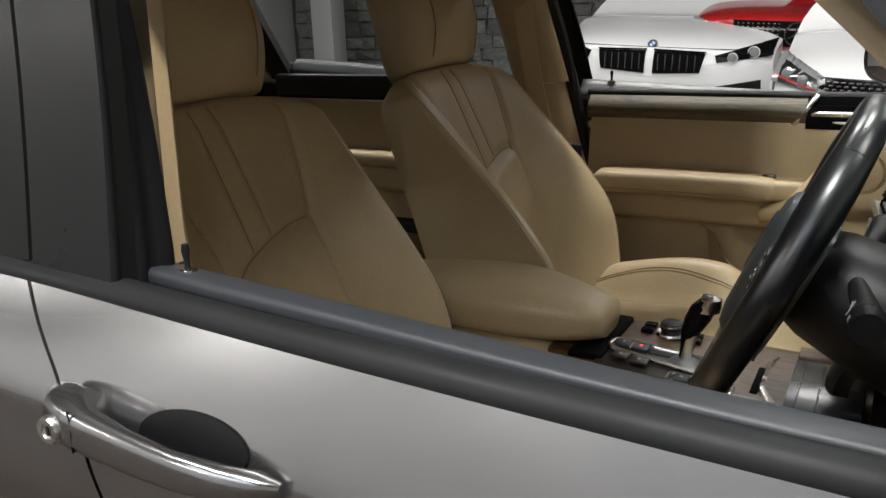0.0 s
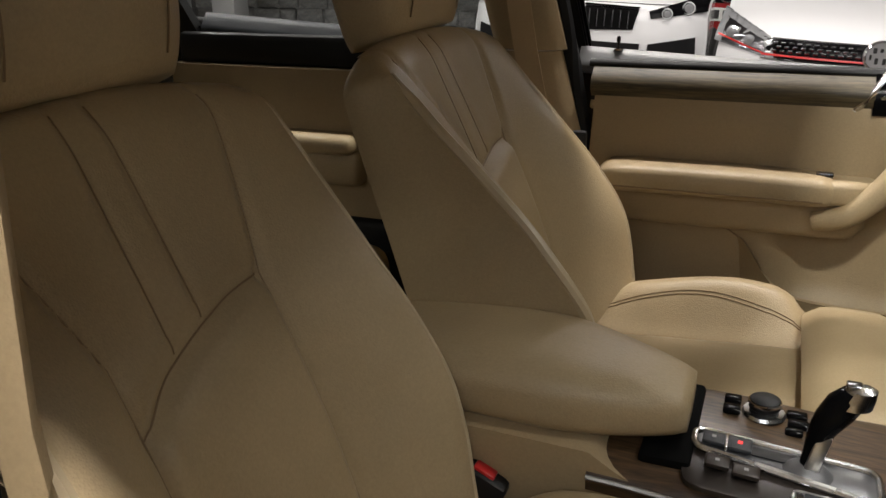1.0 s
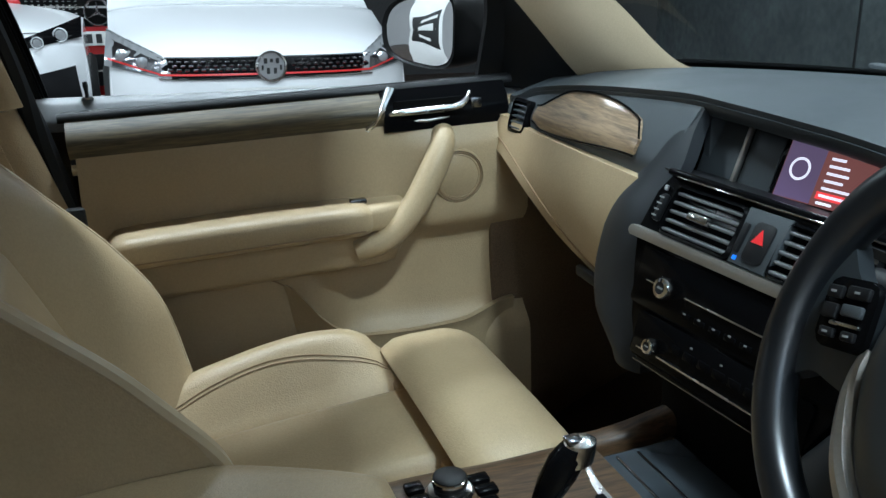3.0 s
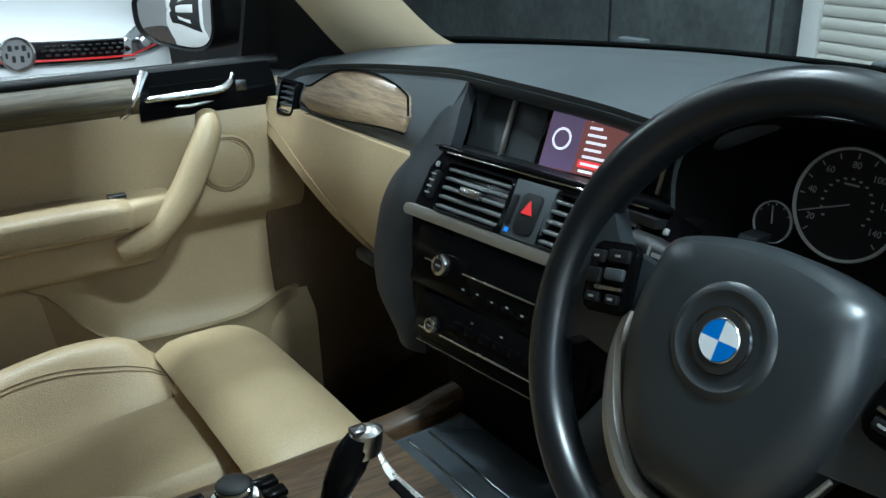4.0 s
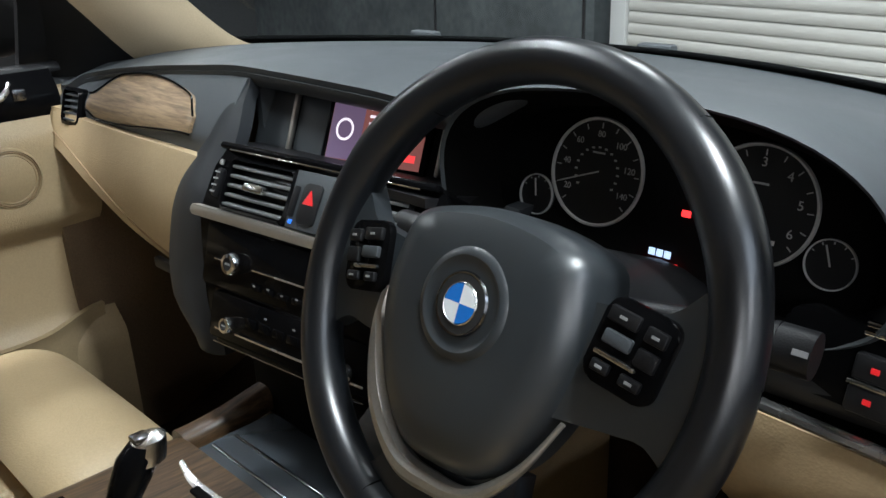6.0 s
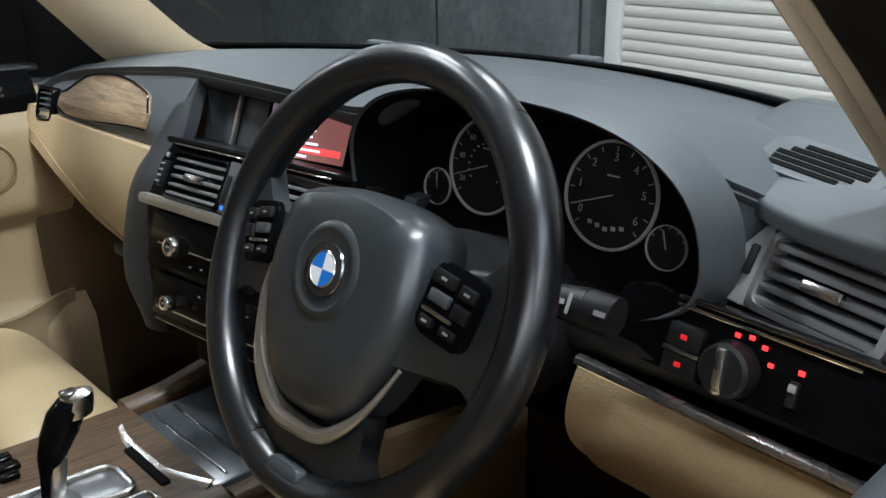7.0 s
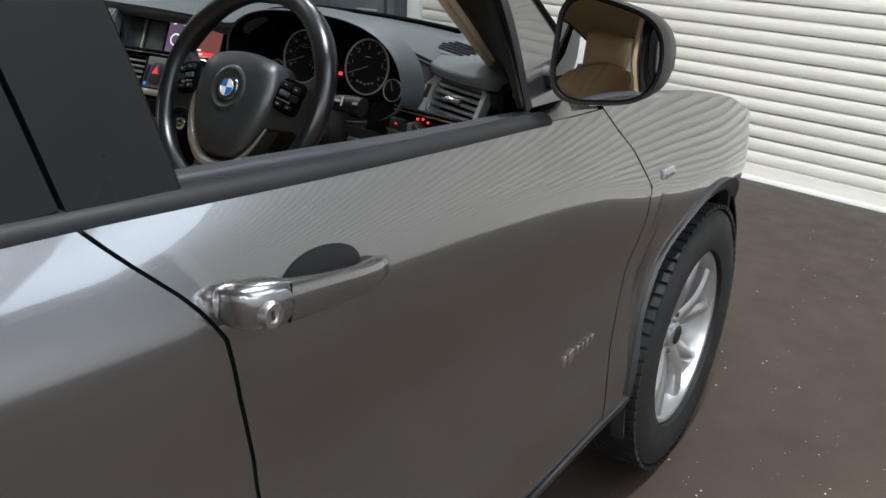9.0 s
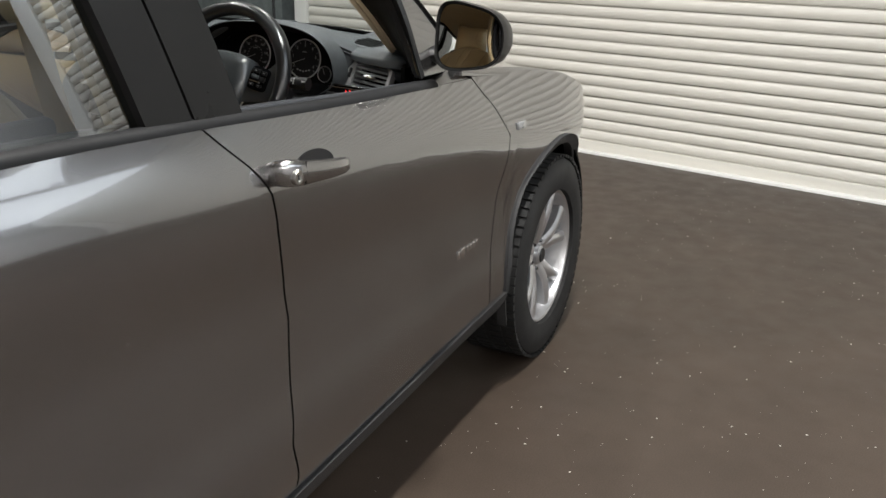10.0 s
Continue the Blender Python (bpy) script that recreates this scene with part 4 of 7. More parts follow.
def back_depth(u, v):
    """Front relief of the backrest over its plane: u across -1..1, v up 0..1."""
    a = abs(u)
    bol = curve_table(((0.0, 0.14), (0.28, 0.170), (0.45, 0.145), (0.65, 0.090), (0.82, 0.040), (0.93, 0.014), (1.0, 0.008)), v)
    rise = ease(0.30, 0.96, a) ** 1.2 * bol * SIDE["depth"][0 if u < 0 else 1]
    lumbar = 0.018 * math.sin(math.pi * min(v * 1.05, 1)) * (1 - a * a)
    edge_u = panel_edge(v, u)
    crease = -0.008 * math.exp(-(((a - edge_u) / 0.03) ** 2)) * ease(0.05, 0.3, v)
    arc = panel_arc(u)
    seam = -0.007 * math.exp(-(((v - arc) / 0.016) ** 2)) if a < edge_u else 0.0
    lower = 0.010 * ease(arc + 0.004, arc - 0.05, v) * ease(edge_u + 0.02, edge_u - 0.10, a)
    twin = -0.0045 * (math.exp(-(((u - TWIN[0]) / 0.020) ** 2)) + math.exp(-(((u - TWIN[1]) / 0.020) ** 2))) * ease(arc, arc + 0.04, v)
    return rise + lumbar + crease + seam + twin + lower


TWIN = (-0.26, -0.075)


def panel_edge(v, u):
    """Half width of the stitched middle panel, as a share of the half width; it spreads towards the shoulders."""
    return (0.355 if u > 0 else 0.56) + 0.30 * max(v - 0.65, 0) / 0.35


def panel_arc(u):
    """Height of the curved seam that parts the upper panel from the lumbar panel."""
    return curve_table(((-0.56, 0.55), (-0.3, 0.60), (-0.05, 0.632), (0.15, 0.648), (0.355, 0.652)), u)


def back_half(v, u=-1.0):
    full = curve_table(((0.0, 0.245), (0.2, 0.278), (0.35, 0.290), (0.6, 0.276), (0.85, 0.262), (1.0, 0.250)), v)
    return full * SIDE["half"][0 if u < 0 else 1] * (1 - 0.12 * ease(0.90, 1.0, v) ** 2.2)


BACK_LEN = 0.63


def crown(v):
    """1 down the back, falling to 0 at the very top, so that front and rear skins meet in a round."""
    return math.sqrt(max(1 - (max(v - 0.90, 0) / 0.10) ** 2, 0.0))


def back_point(u, v, lift=0.0):
    rear = -0.112 + 0.016 * v
    mid = 0.5 * rear
    d = mid + (back_depth(u, v) - mid) * crown(v)
    p = LEAN_T * (BACK_LEN * v * (1 + 0.035 * v * (1 - u * u) - 0.010 * v)) + LEAN_N * (d + lift)
    return Vector((p.x, u * back_half(v, u), p.z))


def cushion_height(u, x):
    a = abs(u)
    bol = curve_table(((0.0, 0.045), (0.12, 0.075), (0.27, 0.090), (0.35, 0.080), (0.39, 0.058), (0.42, 0.022)), x)
    rise = ease(0.44, 0.80, a) * bol * (SIDE["inner"] if u < 0 else 1 - SIDE["notch"] * ease(0.24, 0.06, x)) - (0.055 + 0.07 * SIDE["notch"] * ease(0.24, 0.06, x) * (u > 0)) * ease(0.84, 1.0, a) ** 1.6
    crease = -0.011 * math.exp(-(((a - 0.44) / 0.020) ** 2)) + 0.010 * ease(0.43, 0.38, a) * ease(0.0, 0.10, x)
    return rise + crease + 0.006 * math.sin(math.pi * min(max(x / 0.42, 0), 1)) * (1 - a)


def front_seat():
    """Origin at the hinge of backrest and cushion, on the seat's middle line, facing +x."""
    root = tagged(new("front_seat"), "beige leather front seat with stitched bolsters")
    rings = []
    nv, nu = 84, 76
    for j in range(nv + 1):
        v = j / nv
        hl, hr = back_half(v, -1), back_half(v, 1)
        ring = []
        for i in range(nu + 1):
            u = -1 + 2 * i / nu
            ring.append(back_point(u, v))
        rear = -0.112 + 0.016 * v
        mid = 0.5 * rear
        back = mid + (rear - mid) * crown(v)
        d1 = mid + (back_depth(1.0, v) - mid) * crown(v)
        d0 = mid + (back_depth(-1.0, v) - mid) * crown(v)
        for k in range(1, 5):
            q = LEAN_T * (BACK_LEN * v * (1 - 0.010 * v)) + LEAN_N * (d1 + (back * 0.8 - d1) * k / 5)
            ring.append(Vector((q.x, hr * (1.0 + 0.015 * math.sin(math.pi * k / 5)), q.z)))
        for k in range(0, 9):
            u = 1 - 2 * k / 8
            q = LEAN_T * (BACK_LEN * v * (1 + 0.035 * v * (1 - u * u) - 0.010 * v)) + LEAN_N * (back * (1 - 0.2 * u * u))
            ring.append(Vector((q.x, 0.985 * (hl if u < 0 else hr) * u, q.z)))
        for k in range(4, 0, -1):
            q = LEAN_T * (BACK_LEN * v * (1 - 0.010 * v)) + LEAN_N * (d0 + (back * 0.8 - d0) * k / 5)
            ring.append(Vector((q.x, -hl * (1.0 + 0.015 * math.sin(math.pi * k / 5)), q.z)))
        rings.append(ring)
    back = part("backrest", loft(rings), M["leather"], root, "beige leather backrest", angle=60)
    # stitched seams and piping follow the surface
    def run(pts, r, m="stitch"):
        part("seam" if m == "stitch" else "piping", tube(pts, r, 6), M[m], back)
    for e in (-1, 1):
        run([back_point(e * panel_edge(v, e), v, 0.0012) for v in np.linspace(0.05, 0.96, 60)], 0.0008)
        run([back_point(TWIN[(e + 1) // 2], v, 0.0012) for v in np.linspace(panel_arc(TWIN[(e + 1) // 2]) + 0.01, 0.97, 40)], 0.0008)
        pts = [back_point(e * 0.975, v, -0.001) for v in np.linspace(0.06, 0.93, 60)]
        full = 0.0092 if e < 0 else 0.0036
        part("piping", tube(pts, full, 8, radii=[full * (1 - 0.6 * ease(0.90, 1.0, i / 59)) for i in range(60)]), M["roll" if e < 0 else "piping"], back)
    run([back_point(u, panel_arc(u), 0.0012) for u in np.linspace(-0.56, 0.355, 30)], 0.0011)
    # headrest on two posts
    for e in (-1, 1):
        p = LEAN_T * 0.57 + LEAN_N * -0.06
        q = LEAN_T * 0.72 + LEAN_N * -0.055
        part("headrest_post", tube([p + Vector((0, e * 0.075, 0)), q + Vector((0, e * 0.075, 0))], 0.006, 10), M["chrome"], root, "chrome headrest post")
    rings = []
    for j in range(21):
        t = j / 20
        a = 0.640 + 0.215 * t
        half_w = 0.164 * (1 - 0.06 * t) * (0.82 + 0.18 * math.sin(math.pi * min(max(t * 0.96 + 0.02, 0), 1)) ** 0.35)
        half_d = 0.080 * (0.45 + 0.55 * math.sin(math.pi * min(max(0.1 + 0.8 * t, 0), 1)) ** 0.6)
        c = LEAN_T * a + LEAN_N * (-0.063 + 0.03 * math.sin(math.pi * t * 0.8))
        ring = []
        for k in range(36):
            w = 2 * math.pi * k / 36
            cs, sn = math.cos(w), math.sin(w)
            dpt = half_d * math.copysign(abs(cs) ** 0.75, cs)
            wid = half_w * math.copysign(abs(sn) ** 0.55, sn)
            ring.append(c + LEAN_N * dpt + Vector((0, wid, 0)))
        rings.append(ring)
    head = part("headrest", loft(rings), M["leather"], root, "padded beige leather headrest", angle=70)
    for e in (-1, 1):
        part("seam", tube([LEAN_T * (0.650 + 0.195 * t) + LEAN_N * (-0.045 + 0.03 * math.sin(math.pi * t * 0.8) + 0.062 * (0.45 + 0.55 * math.sin(math.pi * (0.1 + 0.8 * t)) ** 0.6) * 0.97) + Vector((0, e * 0.100, 0)) for t in np.linspace(0.03, 0.97, 14)], 0.0012, 6), M["stitch"], head)
    # cushion: main pad with bolsters
    def pad(u, v):
        uu = 2 * u - 1
        x = -0.04 + 0.44 * v
        top = 0.055 + 0.030 * v + cushion_height(uu, x + 0.02)
        return (x - SIDE["back"], uu * (0.262 - 0.02 * (1 - v)), top - SIDE["drop"])
    part("cushion", sheet(pad, 64, 30, 0.16, (0, 0, 1)), M["leather"], root, "beige leather seat cushion", angle=60)
    for e in (-1, 1):
        for d in (0.0, 0.018):
            part("seam", tube([Vector(pad((1 + e * (0.62 + d + 0.07 * math.sin(math.pi * v) ** 2)) / 2, v)) + Vector((0, 0, 0.0004)) for v in np.linspace(0.10, 0.985, 40)], 0.0010, 6), M["stitch"], root)
    # sliding thigh rest in front, rounded over its edge
    def thigh(u, v):
        uu = 2 * u - 1
        w = 0.215 - 0.012 * abs(uu) ** 6
        a = v * 2.35
        if a < 1.0:
            x, z = 0.412 + 0.075 * a, 0.092
        else:
            q = (a - 1.0) / 1.35 * math.pi * 0.58
            x, z = 0.487 + 0.060 * math.sin(q), 0.032 + 0.060 * math.cos(q) - 0.06 * max(q - 1.35, 0)
        return (x - SIDE["back"] - 0.02 * (SIDE["back"] > 0), uu * w, z - SIDE["drop"] - 0.012 * ease(0.86, 1.0, abs(uu)) + 0.004 * (1 - uu * uu) - 0.016 * ease(0.12, 0.0, v))
    part("thigh_rest", sheet(thigh, 30, 26, 0.05), M["leather"], root, "beige extending thigh rest", angle=60)
    part("gap", rbox((0.402 - SIDE["back"], 0, 0.060 - SIDE["drop"]), (0.03, 0.40, 0.06), 0.01), M["leather_lower"], root)
    part("seat_base", rbox((0.17, 0, -0.17), (0.44, 0.44, 0.17), 0.03), M["black_plastic"], root, "black seat base")
    for e in (-1, 1):
        part("side_trim", rbox((0.15, e * 0.262, -0.07), (0.46, 0.03, 0.13), 0.014), M["leather_lower"], root, "beige plastic side trim")
        part("seat_rail", rbox((0.15, e * 0.19, -0.262), (0.55, 0.04, 0.03), 0.004), M["dark_chrome"], root)
    return root


# a part of the car: its own pieces stay one level below it
def adopt(root, label, m):
    """Turns the seat's empty root into the cushion mesh, so that the seat is a part with pieces of its own."""
    main = [c for c in root.children if c.name.startswith("cushion")][0]
    main.parent = car
    main.name = "front_seat"
    for c in list(root.children_recursive):
        if c is not main:
            c.parent = main
    bpy.data.objects.remove(root)
    main.matrix_local = m
    tagged(main, label)
    return main


SIDE["depth"], SIDE["half"], SIDE["drop"] = (1.0, 0.72), (1.0, 0.92), 0.045
adopt(front_seat(), "beige leather front passenger seat", pose(-1.565, 0.372, 0.60))
SIDE["depth"], SIDE["half"], SIDE["drop"], SIDE["back"] = (0.55, 0.45), (0.95, 0.90), 0.055, 0.06
SIDE["inner"], SIDE["notch"] = 1.0, 0.9
adopt(front_seat(), "beige leather driver's seat", pose(-1.592, -0.372, 0.608))

# buckle beside the driver's seat
b = part("seat_buckle", rbox((0.005, 0, -0.025), (0.062, 0.034, 0.15), 0.010), M["black_plastic"], car, "black seat-belt buckle with red button")
part("button", rbox((0, 0, 0.047), (0.03, 0.018, 0.012), 0.003), M["red_line"], b, "red release button")
b.matrix_local = pose(-1.565, -0.128, 0.655, 0, 25, 0)
b2 = b.copy()
scene.collection.objects.link(b2)
b2.matrix_local = pose(-1.565, 0.128, 0.655, 0, 25, 0)

# rear bench
bench = part("rear_seat", sheet(lambda u, v: (-2.75 + 0.52 * u, (2 * v - 1) * 0.64, 0.60 + 0.05 * u + 0.03 * math.sin(math.pi * u) - 0.02 * abs(math.cos(3 * math.pi * v)) ** 8), 20, 50, 0.2, (0, 0, 1)), M["leather"], car, "beige leather rear bench")
part("backrest", sheet(lambda u, v: (-2.74 - 0.22 * u + 0.035 * math.sin(math.pi * u) * abs(math.sin(1.5 * math.pi * (v * 2 - 1))) , (2 * v - 1) * 0.64, 0.64 + 0.55 * u), 24, 50, 0.14, (1, 0, -0.2)), M["leather"], bench, "beige rear backrest")
for y in (-0.4, 0.4):
    part("headrest", rbox((-3.0, y, 1.27), (0.10, 0.26, 0.16), 0.045, 4), M["leather"], bench, "beige rear headrest")
part("armrest", rbox((-2.12, 0.36, 0.700), (0.34, 0.26, 0.10), 0.045, 4), M["leather"], bench, "folded-down beige rear armrest")

# ---- inside: floor, doors, pillars ----
part("cabin_floor", rbox((-1.6, 0, 0.325), (2.5, 1.54, 0.02), 0.004), M["carpet"], car, "brown carpet")
part("footwell", sheet(lambda u, v: (-0.48 - 0.10 * u - 0.30 * ease(0.35, 0.0, u), -0.77 + 1.54 * v, 0.335 + 0.45 * u), 14, 8, 0.02), M["carpet"], car)
part("mat", rbox((-1.0, -0.40, 0.342), (0.5, 0.44, 0.012), 0.004), M["carpet"], car, "loose floor mat")
part("tunnel", sheet(lambda u, v: (-1.95 + 1.25 * u, 0.16 * math.cos(math.pi * v), 0.335 + 0.20 * math.sin(math.pi * v) ** 0.6), 12, 16, 0.02), M["carpet"], car)


def door_card(s):
    """The inner face of a front door: pad, wood, handle, armrest, grab handle, pocket. s is the side."""
    def pad(u, v):
        z = 0.36 + 0.690 * v
        x = -1.64 + 0.03 * v + (0.80 - 0.02 * v) * u
        y = curve_table(((0.36, 0.735), (0.60, 0.745), (0.72, 0.760), (0.80, 0.762), (0.95, 0.768), (1.02, 0.774), (1.095, 0.806)), z) - 0.022 * ease(-1.10, -1.0, x) * ease(1.02, 0.98, z) + 0.038 * ease(-1.26, -1.17, x) * ease(0.60, 0.66, z) * ease(0.85, 0.79, z)
        return (x, s * y, z)
    root = part("door_card", sheet(pad, 30, 44, 0.03, (0, s, 0)), M["leather_lower"], car, "beige door lining", angle=60)
    root.data.shade_smooth()
    # dark upper strip and veneer
    def band(z0, z1, bulge, x0=-1.63, x1=-0.86, out=0.006, taper=0.0):
        def fn(u, v):
            x = x0 + (x1 - x0) * u
            zz0, zz1 = z0 + taper * u, z1 - 0.2 * taper * u
            z = zz0 + (zz1 - zz0) * v
            y = 0.772 + 0.026 * (z - 1.02) / 0.07 - out - bulge * math.sin(math.pi * v)
            return (x, s * y, z)
        return fn
    part("upper_strip", sheet(band(1.076, 1.090, 0.004, -1.63, -0.84, 0.006), 20, 5, 0.02, (0, s, 0)), M["black_plastic"], root, "black strip under the window ledge")
    part("veneer", sheet(band(1.020, 1.079, 0.020, -1.62, -1.098, 0.006), 24, 12, 0.02, (0, s, 0)), M["wood_door"], root, "grained brown wood veneer")
    part("shadow_strip", sheet(band(1.012, 1.022, 0.0, -1.62, -0.87, 0.004), 20, 3, 0.02, (0, s, 0)), M["black_plastic"], root)
    def lip(u, v):
        x = -1.62 + 0.76 * u
        a = math.pi * v
        return (x, s * (0.766 - 0.012 * math.sin(a)), 1.014 - 0.022 * v + 0.0 * math.cos(a))
    part("pad_lip", sheet(lip, 24, 8, 0.012, (0, s, 0)), M["leather"], root, "padded beige upper edge")
    part("seam", tube([(-1.62 + 0.75 * t, s * 0.7625 - s * 0.018 * ease(0.68, 0.82, t), 0.992 + 0.002 * math.sin(3 * t)) for t in np.linspace(0, 1, 20)], 0.0013, 6), M["stitch"], root)
    # release handle: silver blade and surround, with a flat black sheet for the recess's shade
    part("handle_surround", sheet(band(1.010, 1.082, 0.014, -1.100, -0.86, 0.010), 12, 8, 0.02, (0, s, 0)), M["black_gloss"], root, "gloss black handle surround")
    part("handle_edge", tube([(-1.128, s * 0.752, 1.016), (-1.116, s * 0.745, 1.030), (-1.101, s * 0.744, 1.054), (-1.080, s * 0.756, 1.086)], 0.0095, 10, flat=0.7), M["silver"], root, "brushed silver end strip")
    part("handle_bowl", sheet(lambda u, v: (-1.080 + 0.130 * u, s * (0.7415 - 0.0015 * math.sin(math.pi * v)), 1.024 + 0.040 * v), 10, 6, 0.004, (0, s, 0)), M["black_deep"], root, "dark recess behind the release handle")
    blade = smooth_line([(-1.090, s * 0.741, 1.042), (-1.070, s * 0.732, 1.045), (-1.01, s * 0.728, 1.0465), (-0.965, s * 0.729, 1.048), (-0.945, s * 0.733, 1.058), (-0.935, s * 0.742, 1.070)], 6)
    part("release_handle", tube(blade, 0.006, 10, radii=[0.0035 + 0.0030 * math.sin(math.pi * min(1.15 * i / (len(blade) - 1), 1)) ** 0.6 for i in range(len(blade))]), M["silver"], root, "silver door release handle")
    part("handle_floor", tube([(-1.078, s * 0.742, 1.030), (-1.02, s * 0.736, 1.026), (-0.95, s * 0.740, 1.031)], 0.0034, 8), M["matt_silver"], root)
    part("lock_button", rbox((-0.925, s * 0.738, 1.050), (0.022, 0.012, 0.020), 0.004), M["dark_chrome"], root)
    # armrest: overhanging pad on a rounded body, switch plate ahead of it
    def swell(x0, x1, w0, w1, z0, z1, r, crownz=0.0):
        """A rounded block along the door: width w0 at the rear to w1 ahead, standing off the lining."""
        rings = []
        for k in range(29):
            t = k / 28
            end = min(1.0, (1 - (2 * t - 1) ** 14)) ** 0.5
            w, zc, hh = (w0 + (w1 - w0) * t) * (0.80 + 0.20 * end), (z0 + z1) / 2, (z1 - z0) / 2 * (0.45 + 0.55 * end)
            ring = []
            for q in range(28):
                a = 2 * math.pi * q / 28
                cs, sn = math.cos(a), math.sin(a)
                ring.append((x0 + (x1 - x0) * t, s * (0.772 - w * (0.5 + 0.5 * math.copysign(abs(cs) ** r, cs))), zc + crownz * math.sin(math.pi * t) + hh * math.copysign(abs(sn) ** r, sn)))
            rings.append(ring)
        return loft(rings)
    body = part("armrest", swell(-1.565, -1.085, 0.078, 0.070, 0.775, 0.868, 0.40), M["leather_lower"], root, "beige armrest body", angle=60)
    part("arm_pad", swell(-1.585, -1.140, 0.118, 0.112, 0.842, 0.902, 0.55, 0.003), M["leather"], body, "padded beige armrest top", angle=60)
    part("switch_plate", swell(-1.190, -1.075, 0.108, 0.082, 0.846, 0.896, 0.50), M["leather"], body)
    part("window_switch", rbox((-1.165, s * 0.706, 0.9015), (0.030, 0.016, 0.010), 0.003), M["dark_chrome"], body, "dark window switch")
    part("seam", tube([(-1.565 + 0.40 * t, s * (0.772 - 0.1170 + 0.003 * t), 0.860) for t in np.linspace(0.0, 1, 16)], 0.0014, 6), M["stitch"], body)
    # slanted grab handle from the armrest up
    pts = smooth_line([(-1.175, s * 0.700, 0.812), (-1.12, s * 0.688, 0.832), (-1.065, s * 0.690, 0.885), (-1.025, s * 0.698, 0.945), (-1.000, s * 0.712, 0.985), (-0.992, s * 0.735, 1.005)], 6)
    n = len(pts)
    part("grab_handle", tube(pts, 0.02, 16, radii=[0.019 + 0.006 * math.sin(math.pi * i / (n - 1)) for i in range(n)]), M["leather"], root, "slanted beige grab handle")
    # speaker and its ring, lower field
    spk = Matrix.Translation((-0.972, s * 0.7145, 0.922)) @ pose(0, 0, 0, 90 if s > 0 else -90)
    part("speaker", lathe([(0.0, 0.0045), (0.036, 0.0045), (0.0385, 0.0030), (0.0395, 0.0045), (0.042, 0.003), (0.043, 0.0)], spk, 40), M["leather_lower"], root, "round beige speaker cover")
    # Raised brown ring painted for the shadow line round the cover.
    part("speaker_groove", lathe([(0.0425, 0.0035), (0.044, 0.0052), (0.0455, 0.0035)], spk, 40), M["stitch"], root)
    part("speaker_frame", lathe([(0.046, 0.0), (0.0475, 0.004), (0.050, 0.002), (0.052, -0.004)], spk, 40), M["leather_lower"], root)
    # map pocket with raised lip
    def pocket(u, v):
        x = -1.36 + 0.50 * u
        top = curve_table(((0.0, 0.775), (0.12, 0.755), (0.24, 0.69), (0.36, 0.662), (0.6, 0.655), (1.0, 0.662)), u)
        z = 0.42 + (top - 0.42) * v
        return (x, s * (0.766 - 0.085 * ease(0.03, 0.30, u) * ease(0.0, 0.5, v) - 0.006 * ease(0.93, 1.0, v) + 0.055 * ease(0.72, 1.0, u)), z)
    part("map_pocket", sheet(pocket, 24, 18, 0.014, (0, s, 0)), M["leather_lower"], root, "beige door pocket")
    part("lower_seam", tube([(-1.60, s * 0.7318, 0.790), (-1.50, s * 0.7318, 0.788), (-1.34, s * 0.7315, 0.778), (-1.29, s * 0.7300, 0.745), (-1.27, s * 0.7255, 0.69)], 0.0016, 6), M["stitch"], root)
    # lock pin on the ledge
    PIN, PIN_UP = ((-1.582, 0.815), 0.028) if s > 0 else ((-1.505, -0.761), 0.068)
    pin = part("lock_pin", lathe([(0.0, 0.030), (0.0035, 0.029), (0.0045, 0.022), (0.003, 0.014), (0.003, 0.0)], Matrix.Translation((*PIN, belt_z(-1.55) + PIN_UP)), 14), M["black_plastic"], root, "black lock pin in a chrome collar")
    part("pin_collar", lathe([(0.003, 0.004), (0.008, 0.003), (0.010, 0.0), (0.003, 0.0)], Matrix.Translation((*PIN, belt_z(-1.55) + PIN_UP + 0.001)), 18), M["chrome"], pin)
    return root


